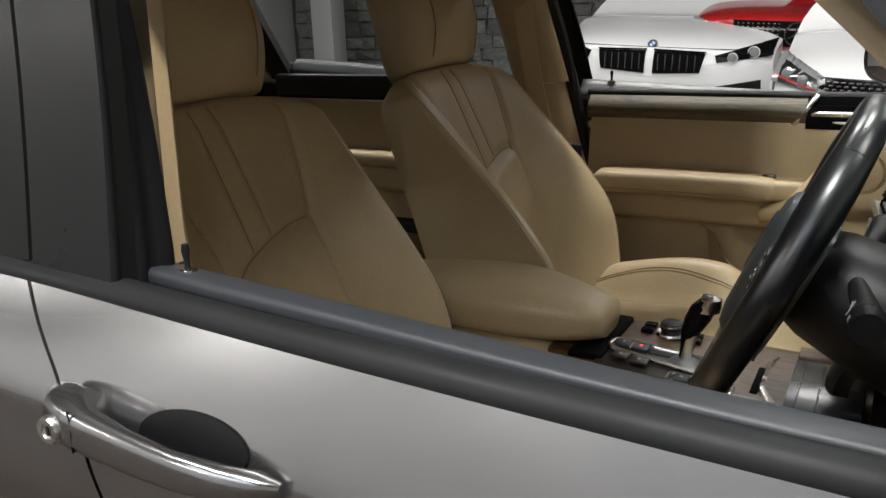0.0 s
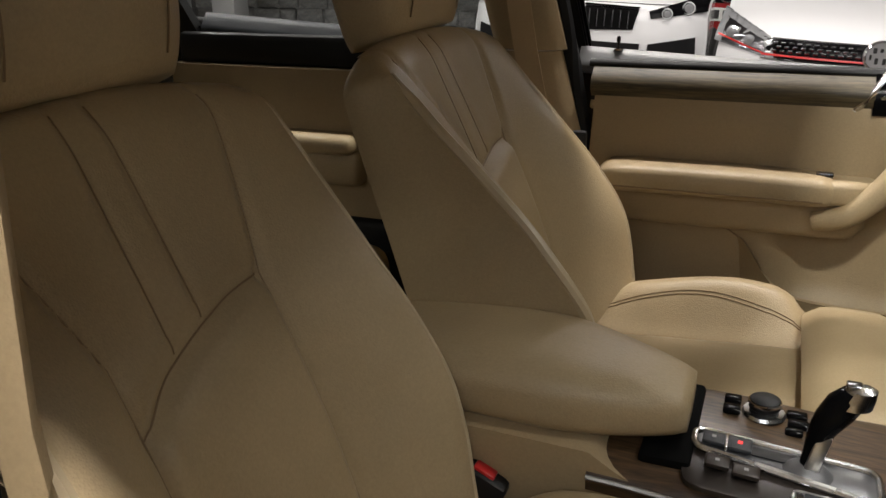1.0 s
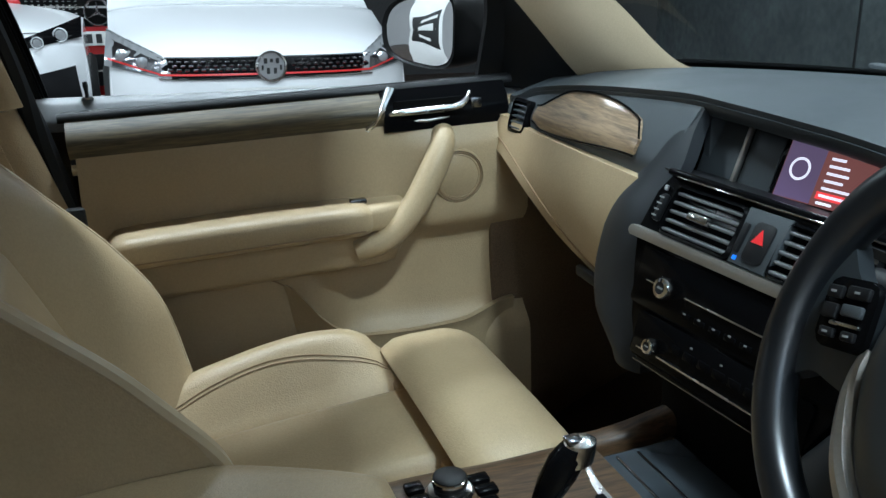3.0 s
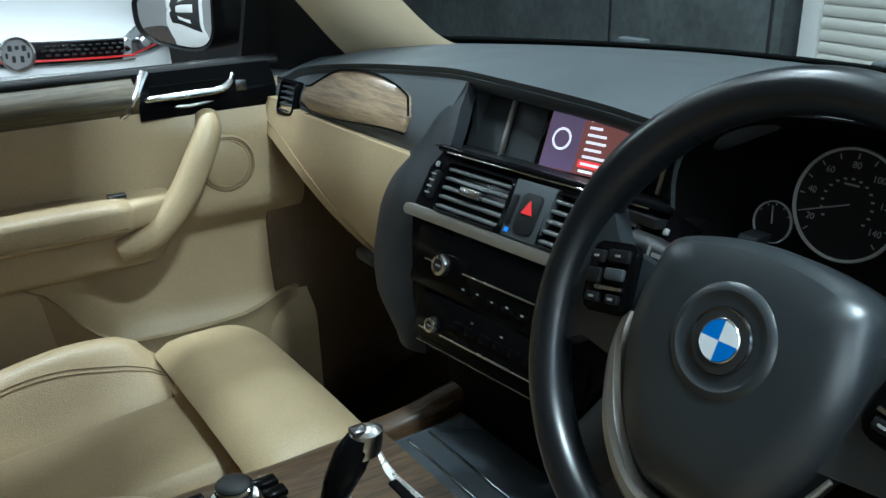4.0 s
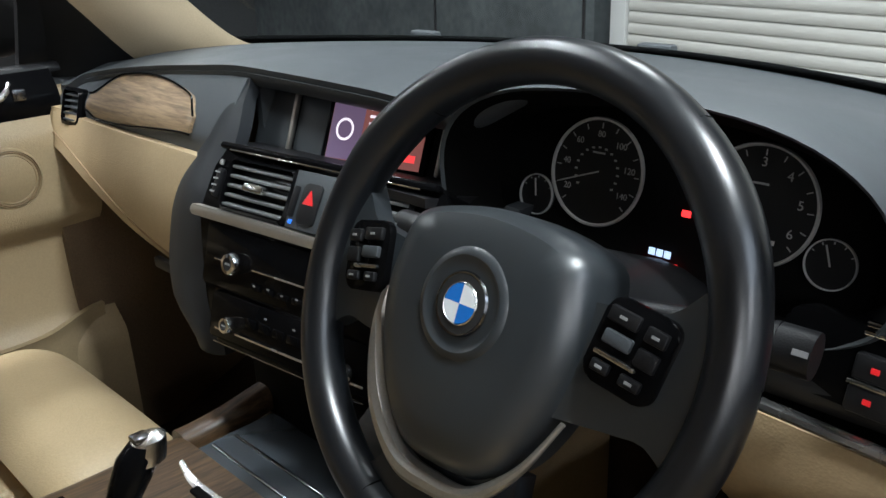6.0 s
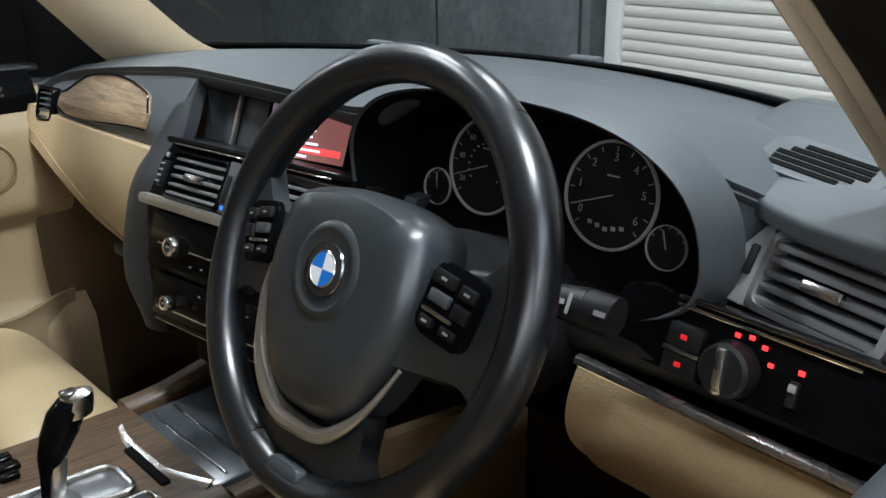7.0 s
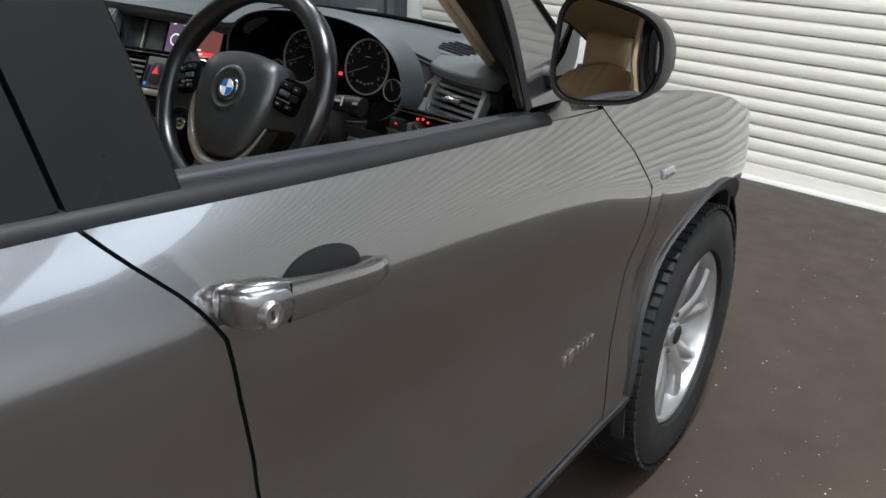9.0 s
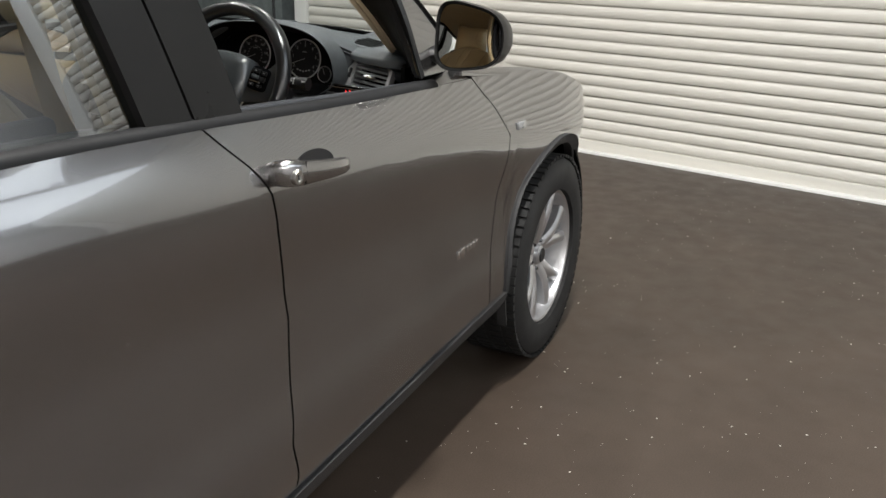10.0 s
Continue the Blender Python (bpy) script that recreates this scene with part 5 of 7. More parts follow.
for s in (-1, 1):
    card = door_card(s)
    if s < 0:
        card.matrix_local = Matrix.Translation((0, -0.024, -0.065))
    part("kick_panel", sheet(lambda u, v: (-0.90 + 0.42 * u, s * (0.755 - 0.02 * u), 0.36 + (0.64 if s > 0 else 0.53) * v), 8, 10, 0.02, (0, s, 0)), M["kick"], car, "dark brown felt kick panel")
    # rear door lining with its own armrest
    rear = part("rear_door_card", sheet(lambda u, v: (-2.66 + 0.84 * u, s * (0.745 + 0.02 * v), 0.36 + 0.69 * v), 20, 20, 0.03, (0, s, 0)), M["leather_lower"], car, "beige rear door lining")
    part("upper_strip", rbox((-2.24, s * 0.768, 1.085), (0.82, 0.03, 0.075), 0.014), M["black_plastic"], rear, "black upper door strip")
    part("veneer", rbox((-2.24, s * 0.757, 1.030), (0.82, 0.02, 0.034), 0.008), M["wood_door"], rear, "dark wood strip")
    part("armrest", rbox((-2.34, s * 0.722, 0.888), (0.40, 0.115, 0.044), 0.020, 4), M["leather"], rear, "padded beige rear armrest")
    part("arm_body", rbox((-2.34, s * 0.728, 0.832), (0.42, 0.09, 0.085), 0.022, 3), M["leather_lower"], rear)
    part("map_pocket", rbox((-2.15, s * 0.735, 0.56), (0.5, 0.05, 0.30), 0.02, 3), M["black_plastic"], rear, "dark door pocket")
    # centre pillar trim in two pieces, with belt
    def bp(z0, z1, w0, w1, dx):
        def fn(u, v):
            z = z0 + (z1 - z0) * v
            c = -1.70 - 0.20 * (z - 1.1) + dx - (0.042 if s > 0 else -0.064)
            w = w0 + (w1 - w0) * v
            x = c + w * (2 * u - 1)
            y = 0.765 - 0.24 * max(z - 1.09, 0) - 0.03 * math.cos(0.5 * math.pi * (2 * u - 1)) ** 0.5 - 0.012
            return (x, s * y, z)
        return fn
    pil = part("centre_pillar", sheet(bp(1.113 if s > 0 else 1.072, 1.53, 0.075, 0.070, 0.0), 12, 14, 0.02, (0, s, 0)), M["leather_lower"], car, "beige centre pillar trim")
    part("lower_trim", sheet(bp(0.40, 1.110 if s > 0 else 1.068, 0.13, 0.073 if s > 0 else 0.083, -0.01), 12, 18, 0.02, (0, s, 0)), M["leather_lower"], pil, "beige lower pillar trim")
    part("door_seal", tube(smooth_line([(x - (0.036 if s > 0 else 0.0), s * y, z) for x, y, z in ((-1.60, 0.752, 0.40), (-1.585, 0.752, 0.75), (-1.600, 0.752, 0.95), (-1.632, 0.752, 1.11), (-1.665, 0.715, 1.28), (-1.72, 0.655, 1.50))], 8), 0.017, 8), M["rubber_trim"], pil, "black door seal")
    # belt webbing from the upper anchor to the seat's outer hip
    line = smooth_line([(-1.77, s * 0.655, 1.42), (-1.755, s * 0.655, 1.25), (-1.72, s * 0.66, 1.05), (-1.66, s * 0.665, 0.85), (-1.62, s * 0.67, 0.60)], 8)
    def web(u, v):
        p = line[round(u * (len(line) - 1))]
        return (p.x + 0.024 * (2 * v - 1), p.y, p.z)
    part("seat_belt", sheet(web, len(line) - 1, 2, 0.0016, (0, 1, 0)), M["belt"], car, "beige seat-belt webbing")
    part("belt_anchor", rbox((-1.77, s * 0.662, 1.43), (0.055, 0.03, 0.05), 0.01), M["black_plastic"], car, "black belt anchor")
    part("belt_stop", rbox((-1.618, s * 0.645, 0.945), (0.030, 0.02, 0.045), 0.006), M["black_plastic"], car, "black belt guide")
    # front pillar trim
    front = smooth_line([(-0.67, s * 0.715, 1.05), (-0.742, s * 0.698, 1.109), (-0.826, s * 0.672, 1.192), (-0.902, s * 0.650, 1.266), (-1.04, s * 0.618, 1.39), (-1.20, s * 0.580, 1.505)], 8)
    rear_line = smooth_line([(-0.62, s * 0.73, 1.05), (-0.692, s * 0.705, 1.095), (-0.768, s * 0.678, 1.185), (-0.845, s * 0.652, 1.262), (-0.98, s * 0.620, 1.385), (-1.14, s * 0.585, 1.50)], 8)
    if s > 0:
        rear_line = smooth_line([(-0.50, 0.56, 1.085), (-0.590, 0.600, 1.112), (-0.700, 0.622, 1.215), (-0.805, 0.618, 1.298), (-0.955, 0.600, 1.400), (-1.10, 0.575, 1.505)], 8)
    def pillar(u, v):
        k = round(u * (len(front) - 1))
        p = front[k].lerp(rear_line[k], v)
        p.y -= s * 0.012 * math.sin(math.pi * v)
        return tuple(p)
    part("front_pillar_trim", sheet(pillar, len(front) - 1, 10, 0.012, (0.6, 0, 0.8)), M["headliner"], car, "beige front pillar trim", angle=70)

# ---- inside: dashboard ----
def lip_x(y):
    return curve_table(((-0.78, -0.752), (-0.66, -0.742), (-0.60, -0.745), (-0.565, -0.775), (-0.53, -0.80), (-0.50, -0.815), (-0.362, -0.83), (0.0, -0.815), (0.30, -0.815), (0.60, -0.835), (0.74, -0.85)), y)


def lip_z(y):
    return curve_table(((-0.78, 1.046), (-0.66, 1.058), (-0.58, 1.080), (-0.45, 1.096), (-0.20, 1.112), (0.0, 1.124), (0.22, 1.127), (0.35, 1.118), (0.5, 1.104), (0.66, 1.080), (0.74, 1.055)), y)


def hood(y):
    return 0.060 * math.exp(-(((y + 0.385) / 0.185) ** 4))


def dash_top_fn(u, v):
    y = -0.765 + 1.515 * u
    xw = -0.285 - 0.62 * y * y
    if v < 0.14:
        t = v / 0.14
        a = (1 - t) * math.pi / 2
        return (lip_x(y) + 0.018 - 0.018 * math.cos(a) * 1.0 - 0.0, y, lip_z(y) + hood(y) - (0.020 - 0.23 * hood(y)) * math.sin(a) ** 1.5)
    t = (v - 0.14) / 0.86
    x = lip_x(y) + (xw - lip_x(y)) * t
    z = lip_z(y) + hood(y) * (1 - ease(0.0, 0.8, t)) + (1.096 - lip_z(y)) * t * 0.9 + 0.010 * math.sin(math.pi * t)
    return (x, y, z)


dash = part("dashboard", sheet(dash_top_fn, 100, 36, 0.008, (0, 0, 1)), M["dash_dark"], car, "charcoal soft-grained dashboard", angle=60)


def face(y0, y1, top, low, x_of, nu, nv, name, m, label, parent, thick=0.02):
    def fn(u, v):
        y = y0 + (y1 - y0) * u
        z = low(y) + (top(y) - low(y)) * v
        return (x_of(y, z), y, z)
    return part(name, sheet(fn, nu, nv, thick, (-1, 0, 0)), M[m], parent, label, angle=60)


def upper_x(y, z):
    t = (z - 1.03) / max(lip_z(y) - 1.035, 0.02)
    return -0.862 + (lip_x(y) + 0.010 + 0.862) * min(max(t, 0), 1) ** 1.4


# passenger side: dark upper face, veneer, vent, beige glovebox
face(0.22, 0.745, lambda y: lip_z(y) - 0.012, lambda y: 0.985, upper_x, 30, 14, "upper_face", "dash_dark", "charcoal upper dash face", dash)


def veneer_fn(u, v):
    y = 0.300 + 0.322 * u
    hi = 1.074 + 0.020 * math.sin(math.pi * min(u * 1.05, 1)) ** 0.8 - 0.020 * ease(0.75, 1.0, u) - 0.016 * ease(0.10, 0.0, u) ** 2
    lo = 1.038 - 0.016 * ease(0.0, 0.8, u) + 0.010 * ease(0.9, 1.0, u)
    z = lo + (hi - lo) * v
    return (upper_x(y, z) - 0.004 - 0.002 * math.sin(math.pi * v), y, z)


part("veneer", sheet(veneer_fn, 40, 12, 0.012, (-1, 0, 0)), M["wood"], dash, "grained brown wood veneer panel")
part("veneer_edge", tube([Vector(veneer_fn(u, 0)) + Vector((-0.001, 0, -0.002)) for u in np.linspace(0, 1, 30)], 0.0015, 6), M["black_gloss"], dash)
part("veneer_edge", tube([Vector(veneer_fn(u, 1)) + Vector((-0.001, 0, 0.002)) for u in np.linspace(0, 1, 30)], 0.0015, 6), M["black_gloss"], dash)


def glove_low(y):
    return curve_table(((0.20, 0.775), (0.25, 0.785), (0.40, 0.845), (0.55, 0.905), (0.68, 0.950), (0.74, 0.965)), y)


def glove_x(y, z):
    t = (1.020 - z) / 0.25
    return -0.872 - 0.026 * math.sin(math.pi * min(max(t * 1.15, 0), 1)) + 0.10 * max(t - 0.55, 0) ** 1.5 - 0.006 * ease(0.70, 0.735, y)


glove = face(0.262, 0.745, lambda y: 1.014 + 0.010 * ease(0.6, 0.74, y), glove_low, glove_x, 30, 30, "glovebox", "leather_lower", "beige glovebox lid", dash)
part("under_dash", sheet(lambda u, v: (glove_x(0.22 + 0.52 * u, glove_low(0.22 + 0.52 * u)) + 0.02 + 0.30 * v, 0.22 + 0.52 * u, glove_low(0.22 + 0.52 * u) + 0.01 - 0.05 * v), 16, 8, 0.01, (0, 0, 1)), M["black_plastic"], dash)
part("glove_latch", rbox((-0.893, 0.36, 0.838), (0.012, 0.075, 0.018), 0.005, m=None), M["black_plastic"], glove, "dark recessed glovebox latch")
part("glove_seam", tube([(glove_x(y, glove_low(y) + 0.022) - 0.001, y, glove_low(y) + 0.022) for y in np.linspace(0.28, 0.735, 24)], 0.0014, 6), M["stitch"], glove)


def vent(name, m, w, h, slats, tab, frame_mat, parent, tab_w=0.036, border=0.006, tilt=0.0, slat_mat="dash_dark", thick=0.0032):
    """An air outlet in the plane of m (x right, y up, z out): surround, dark throat, slats, thumb tab."""
    outer, inner = rounded(w, h, min(w, h) * 0.16), rounded(w - 2 * border, h - 2 * border, min(w, h) * 0.12)
    bm = bmesh.new()
    n = len(outer)
    a = [bm.verts.new((x, y, 0.002)) for x, y in outer]
    b = [bm.verts.new((x, y, 0.006)) for x, y in inner]
    c = [bm.verts.new((x * 0.97, y * 0.95, -0.035)) for x, y in inner]
    d = [bm.verts.new((x, y, -0.012)) for x, y in outer]
    for p, q in ((a, b), (b, c), (d, a)):
        for k in range(n):
            bm.faces.new((p[k], p[(k + 1) % n], q[(k + 1) % n], q[k]))
    root = part(name, place(bm, m), M[frame_mat], parent, "air outlet with slats and bright thumb tab")
    part("throat", rbox((0, 0, -0.034), (w - 2 * border, h - 2 * border, 0.004), 0.0, m=m), M["black_deep"], root)
    for k in range(slats):
        y = (k + 0.5) / slats * (h - 2 * border) - (h - 2 * border) / 2
        bm = rbox((0, 0, 0), (w - 2 * border - 0.002, thick, 0.018), 0.0012)
        place(bm, m @ Matrix.Translation((0, y, -0.006)) @ Matrix.Rotation(radians(14 + tilt), 4, "X"))
        part("slat", bm, M[slat_mat], root)
    if tab:
        part("thumb_tab", rbox((0.0, 0, 0.006), (tab_w, 0.010, 0.012), 0.003, m=m), M["silver"], root, "bright thumb tab")
    return root


m = axes((-0.868, 0.668, 1.030), (0.10, -0.99, 0), (0.30, 0, 0.95))
vent("side_vent", m, 0.062, 0.062, 5, False, "black_gloss", dash)

# centre stack: lower controls and the vents above, each in its own plane (x to the car's right, y up the face, z out)
ST = axes((-0.905, 0.0, 0.985), (0.105, -0.9945, 0), (0.28, 0.02, 0.96))
SU = axes((-0.915, 0.0, 0.962), (0.105, -0.9945, 0), (0.50, 0.02, 0.866))
stack = part("centre_fascia", prism([(-0.187, -0.008), (0.187, -0.008), (0.172, -0.055), (0.152, -0.115), (0.136, -0.152), (0.122, -0.166), (-0.122, -0.166), (-0.136, -0.152), (-0.152, -0.115), (-0.172, -0.055)], 0.10, ST @ Matrix.Translation((0, 0, -0.002)), 0.004), M["black_gloss"], car, "gloss black centre console with vents and controls")
part("vent_housing", prism([(-0.190, 0.004), (0.190, 0.004), (0.186, 0.070), (0.174, 0.094), (0.160, 0.100), (-0.160, 0.100), (-0.174, 0.094), (-0.186, 0.070)], 0.09, SU @ Matrix.Translation((0, 0, -0.006)), 0.004), M["black_gloss"], stack, "gloss black vent housing")
part("housing_lip", rbox((0, 0.096, 0.000), (0.340, 0.009, 0.016), 0.004, m=SU), M["black_gloss"], stack)
part("bright_edge", rbox((0, 0.0915, 0.006), (0.30, 0.0022, 0.003), 0.0008, m=SU), M["chrome"], stack, "thin bright line above the vents")
for e in (-1, 1):
    vent("centre_vent", SU @ Matrix.Translation((e * 0.086, 0.052, 0.0)), 0.120, 0.066, 5, True, "black_gloss", stack, 0.034, 0.004, 0.0, "slat_grey", 0.0040)
    w_ = part("vent_wheel", rbox((e * 0.157, 0.050, 0.002), (0.008, 0.036, 0.012), 0.004, m=SU), M["black_plastic"], stack, "ribbed thumb wheel")
    for k in range(4):
        part("wheel_rib", rbox((e * 0.157, 0.038 + 0.008 * k, 0.0085), (0.0075, 0.002, 0.002), 0.0005, m=SU), M["mark_dim"], w_)
    part("housing_mark", rbox((e * 0.170, 0.076, -0.004), (0.006, 0.007, 0.004), 0.0015, m=SU), M["mark_dim"], stack)

    # curved side piece beside the stack, its colour darkened to hold shade
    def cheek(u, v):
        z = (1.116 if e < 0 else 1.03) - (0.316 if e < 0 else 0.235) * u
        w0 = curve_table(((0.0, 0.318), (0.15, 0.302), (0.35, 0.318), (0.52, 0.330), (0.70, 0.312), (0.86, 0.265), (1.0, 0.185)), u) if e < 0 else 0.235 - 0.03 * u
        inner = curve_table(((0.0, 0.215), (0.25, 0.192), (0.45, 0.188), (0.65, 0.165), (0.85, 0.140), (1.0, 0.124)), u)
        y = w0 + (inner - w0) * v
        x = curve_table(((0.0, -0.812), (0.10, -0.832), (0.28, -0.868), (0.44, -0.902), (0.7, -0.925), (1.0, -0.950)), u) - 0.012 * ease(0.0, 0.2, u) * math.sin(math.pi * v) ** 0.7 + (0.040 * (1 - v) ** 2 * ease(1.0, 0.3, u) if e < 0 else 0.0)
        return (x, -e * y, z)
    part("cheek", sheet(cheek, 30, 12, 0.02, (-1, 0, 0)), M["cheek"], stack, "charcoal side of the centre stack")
part("trim_strip", prism(rounded(0.384, 0.013, 0.004), 0.012, ST @ Matrix.Translation((0, -0.013, 0.006)), 0.002), M["matt_silver"], stack, "satin silver trim strip")
hz = part("hazard_block", prism([(-0.026, 0.020), (0.026, 0.020), (0.032, 0.086), (-0.030, 0.086)], 0.02, SU @ Matrix.Translation((0.003, 0, 0.006)), 0.003), M["dash_dark"], stack, "grey switch block")
part("hazard_button", prism(rounded(0.028, 0.046, 0.006), 0.004, SU @ Matrix.Translation((0.008, 0.050, 0.0085)), 0.001), M["black_plastic"], hz)
part("hazard_mark", prism([(-0.008, -0.007), (0.008, -0.007), (0, 0.009)], 0.002, SU @ Matrix.Translation((0.007, 0.056, 0.0098))), M["red_button"], hz, "red warning triangle")
part("blue_mark", rbox((-0.015, 0.027, 0.0065), (0.005, 0.005, 0.002), 0.0005, m=SU), M["blue_dot"], hz)
part("scale_wheel", rbox((-0.017, 0.050, 0.0065), (0.008, 0.036, 0.008), 0.003, m=SU), M["black_plastic"], hz)
# radio and climate panels
for y0, y1, w in ((-0.024, -0.098, 0.318), (-0.102, -0.158, 0.270)):
    part("control_panel", prism(rounded(w, y0 - y1, 0.006), 0.01, ST @ Matrix.Translation((0, (y0 + y1) / 2, 0.002)), 0.0015), M["black_gloss"], stack, "gloss black control panel")
def knob(X, Y, r, h):
    k = part("knob", lathe([(0, h), (r * 0.70, h), (r * 0.80, h - 0.001), (r * 0.80, 0.002)], ST @ Matrix.Translation((X, Y, 0.003)), 28), M["black_plastic"], stack, "round control knob with bright ring")
    part("ring", lathe([(r * 0.58, h + 0.0012), (r * 0.90, h + 0.0004), (r, h - 0.002), (r * 1.04, 0.001), (r * 0.58, 0.001)], ST @ Matrix.Translation((X, Y, 0.003)), 28, True), M["chrome"], k, "chrome knurled ring")
    part("knob_mark", rbox((X, Y, h + 0.0034), (r * 0.7, r * 0.18, 0.0006), 0.0, m=ST), M["mark_dim"], k)
for e in (-1, 1):
    knob(e * 0.102, -0.064, 0.0132, 0.009)
    knob(e * 0.097, -0.137, 0.0098, 0.009)
    part("button_bar", rbox((e * 0.128, -0.064, 0.0035), (0.018, 0.0016, 0.002), 0.0005, m=ST), M["silver"], stack)
    part("button_bar", rbox((e * 0.114, -0.146, 0.0035), (0.018, 0.0026, 0.002), 0.0006, m=ST), M["silver"], stack)
part("slot_line", rbox((0, -0.064, 0.0035), (0.136, 0.0018, 0.002), 0.0006, m=ST), M["silver"], stack, "bright line of the disc slot")
part("slot_line", rbox((0, -0.145, 0.0035), (0.170, 0.0024, 0.002), 0.0006, m=ST), M["silver"], stack)
part("slot_line", rbox((0, -0.163, 0.0015), (0.250, 0.0022, 0.002), 0.0006, m=ST), M["dark_chrome"], stack)
for k in range(6):
    part("radio_key", rbox((-0.060 + 0.024 * k, -0.083, 0.0032), (0.017, 0.007, 0.003), 0.001, m=ST), M["black_gloss"], stack)
    part("key_mark", rbox((-0.060 + 0.024 * k, -0.0795 if k % 2 else -0.081, 0.005), (0.004, 0.0020, 0.0006), 0.0002, m=ST), M["mark_dim"], stack)
    part("climate_key", rbox((-0.060 + 0.024 * k, -0.126, 0.0032), (0.018, 0.010, 0.003), 0.001, m=ST), M["black_gloss"], stack)
    if k % 2:
        part("key_mark", rbox((-0.060 + 0.024 * k, -0.114, 0.0034), (0.004, 0.0020, 0.0006), 0.0002, m=ST), M["mark_dim"], stack)

# screen recess: floor, back and the display
SC = axes((-0.762, 0.045, 1.058), (0.18, -0.98, 0), (0.40, 0.07, 0.91))
part("recess_back", prism(rounded(0.36, 0.13, 0.012), 0.02, SC @ Matrix.Translation((0.01, 0.0, -0.012))), M["black_plastic"], dash, "dark panel behind the display")
part("recess_floor", sheet(lambda u, v: (-0.868 + 0.14 * v, 0.215 - 0.375 * u, 1.040 - 0.030 * v), 16, 6, 0.01, (0, 0, 1)), M["black_plastic"], dash)
part("recess_side", sheet(lambda u, v: (-0.80 + 0.10 * v, 0.228 - 0.012 * v, 1.025 + 0.085 * u), 6, 6, 0.012, (0, 1, 0)), M["dash_dark"], dash)
part("recess_shell", sheet(lambda u, v: (-0.79 + 0.12 * v, 0.235 - 0.40 * u, lip_z(0.235 - 0.40 * u) - 0.014 - 0.006 * v), 20, 4, 0.01, (0, 0, 1)), M["black_plastic"], dash)
for X, nm in ((-0.122, "display_strip"), (0.112, "display_strip")):
    part(nm, rbox((X, -0.004, 0.004), (0.006, 0.078, 0.008), 0.002, m=SC), M["matt_silver"], dash, "satin metal strip beside the display")
part("side_panel", prism(rounded(0.060, 0.080, 0.004), 0.006, SC @ Matrix.Translation((-0.158, -0.004, 0.0)), 0.001), M["dash_dark"], dash)
part("side_panel", prism(rounded(0.048, 0.080, 0.004), 0.006, SC @ Matrix.Translation((-0.094, -0.004, 0.0)), 0.001), M["dash_dark"], dash)
disp = part("display", prism(rounded(0.158, 0.086, 0.004), 0.008, SC @ Matrix.Translation((0.012, -0.002, 0.002)), 0.001), M["black_gloss"], dash, "lit colour display with a menu")
part("picture", rbox((0.012, -0.002, 0.0022), (0.144, 0.076, 0.001), 0.0, m=SC), M["screen_base"], disp, "dim red menu picture")
part("picture_side", rbox((-0.034, -0.002, 0.0030), (0.050, 0.074, 0.0008), 0.0, m=SC), M["screen_blue"], disp)
part("menu_ring", lathe([(0.011, 0.0), (0.0125, 0.0006), (0.014, 0.0)], SC @ Matrix.Translation((-0.036, -0.002, 0.0036)), 28), M["screen_text"], disp)
for k in range(8):
    w = (0.030, 0.018, 0.026, 0.028, 0.024, 0.036, 0.042, 0.020)[k]
    y = 0.026 - 0.0088 * k
    if k == 6:
        part("menu_highlight", rbox((0.036, y, 0.0030), (0.080, 0.0085, 0.0006), 0.0, m=SC), M["screen_red"], disp, "red highlighted menu line")
    part("menu_line", rbox((0.000 + w / 2, y, 0.0036), (w, 0.0030, 0.0006), 0.0, m=SC), M["screen_text"], disp)
for X, w in ((-0.045, 0.008), (-0.015, 0.016), (0.066, 0.006)):
    part("menu_line", rbox((X, 0.033, 0.0036), (w, 0.003, 0.0006), 0.0, m=SC), M["screen_text"], disp)

# instrument cluster: surround, face, dials
CY, CZ = -0.362, 1.042
CL = axes((-0.760, CY, CZ), (0, -1, 0), (0.20, 0, 0.98))


def oval(k, n, ay, up, dn):
    a = 2 * math.pi * k / n
    c, s_ = math.cos(a), math.sin(a)
    y = ay * math.copysign(abs(c) ** 0.72, c)
    z = (up if s_ > 0 else dn) * math.copysign(abs(s_) ** 0.8, s_)
    return y, z


def surround(rows):
    return [[(x - 0.125 * q[1] * (1 if q[1] > 0 else 0.4), CY - q[0], CZ + dz + q[1]) for q in (oval(k, 56, ay, up * 1.2, dn) for k in range(56))] for ay, up, dn, x, dz in rows]


hoodob = part("instrument_surround", loft(surround(((0.224, 0.098, 0.094, -0.770, 0.0), (0.223, 0.098, 0.088, -0.800, 0.002), (0.220, 0.097, 0.081, -0.824, 0.003), (0.217, 0.0955, 0.076, -0.830, 0.004), (0.214, 0.094, 0.073, -0.827, 0.003))), caps=False), M["dash_dark"], dash, "hooded instrument surround", angle=60)
part("instrument_well", loft(surround(((0.214, 0.094, 0.073, -0.827, 0.003), (0.206, 0.084, 0.067, -0.80, 0.0), (0.200, 0.078, 0.064, -0.752, -0.004))), caps=False), M["black_deep"], hoodob, "black well behind the instrument hood")
fb = bmesh.new()
fb.faces.new([fb.verts.new(CL @ Vector((y, z - 0.002, -0.004))) for y, z in (oval(k, 56, 0.204, 0.100, 0.070) for k in range(56))])
cluster = part("instrument_face", fb, M["black_deep"], dash, "black instrument face with ringed dials", smooth=False)
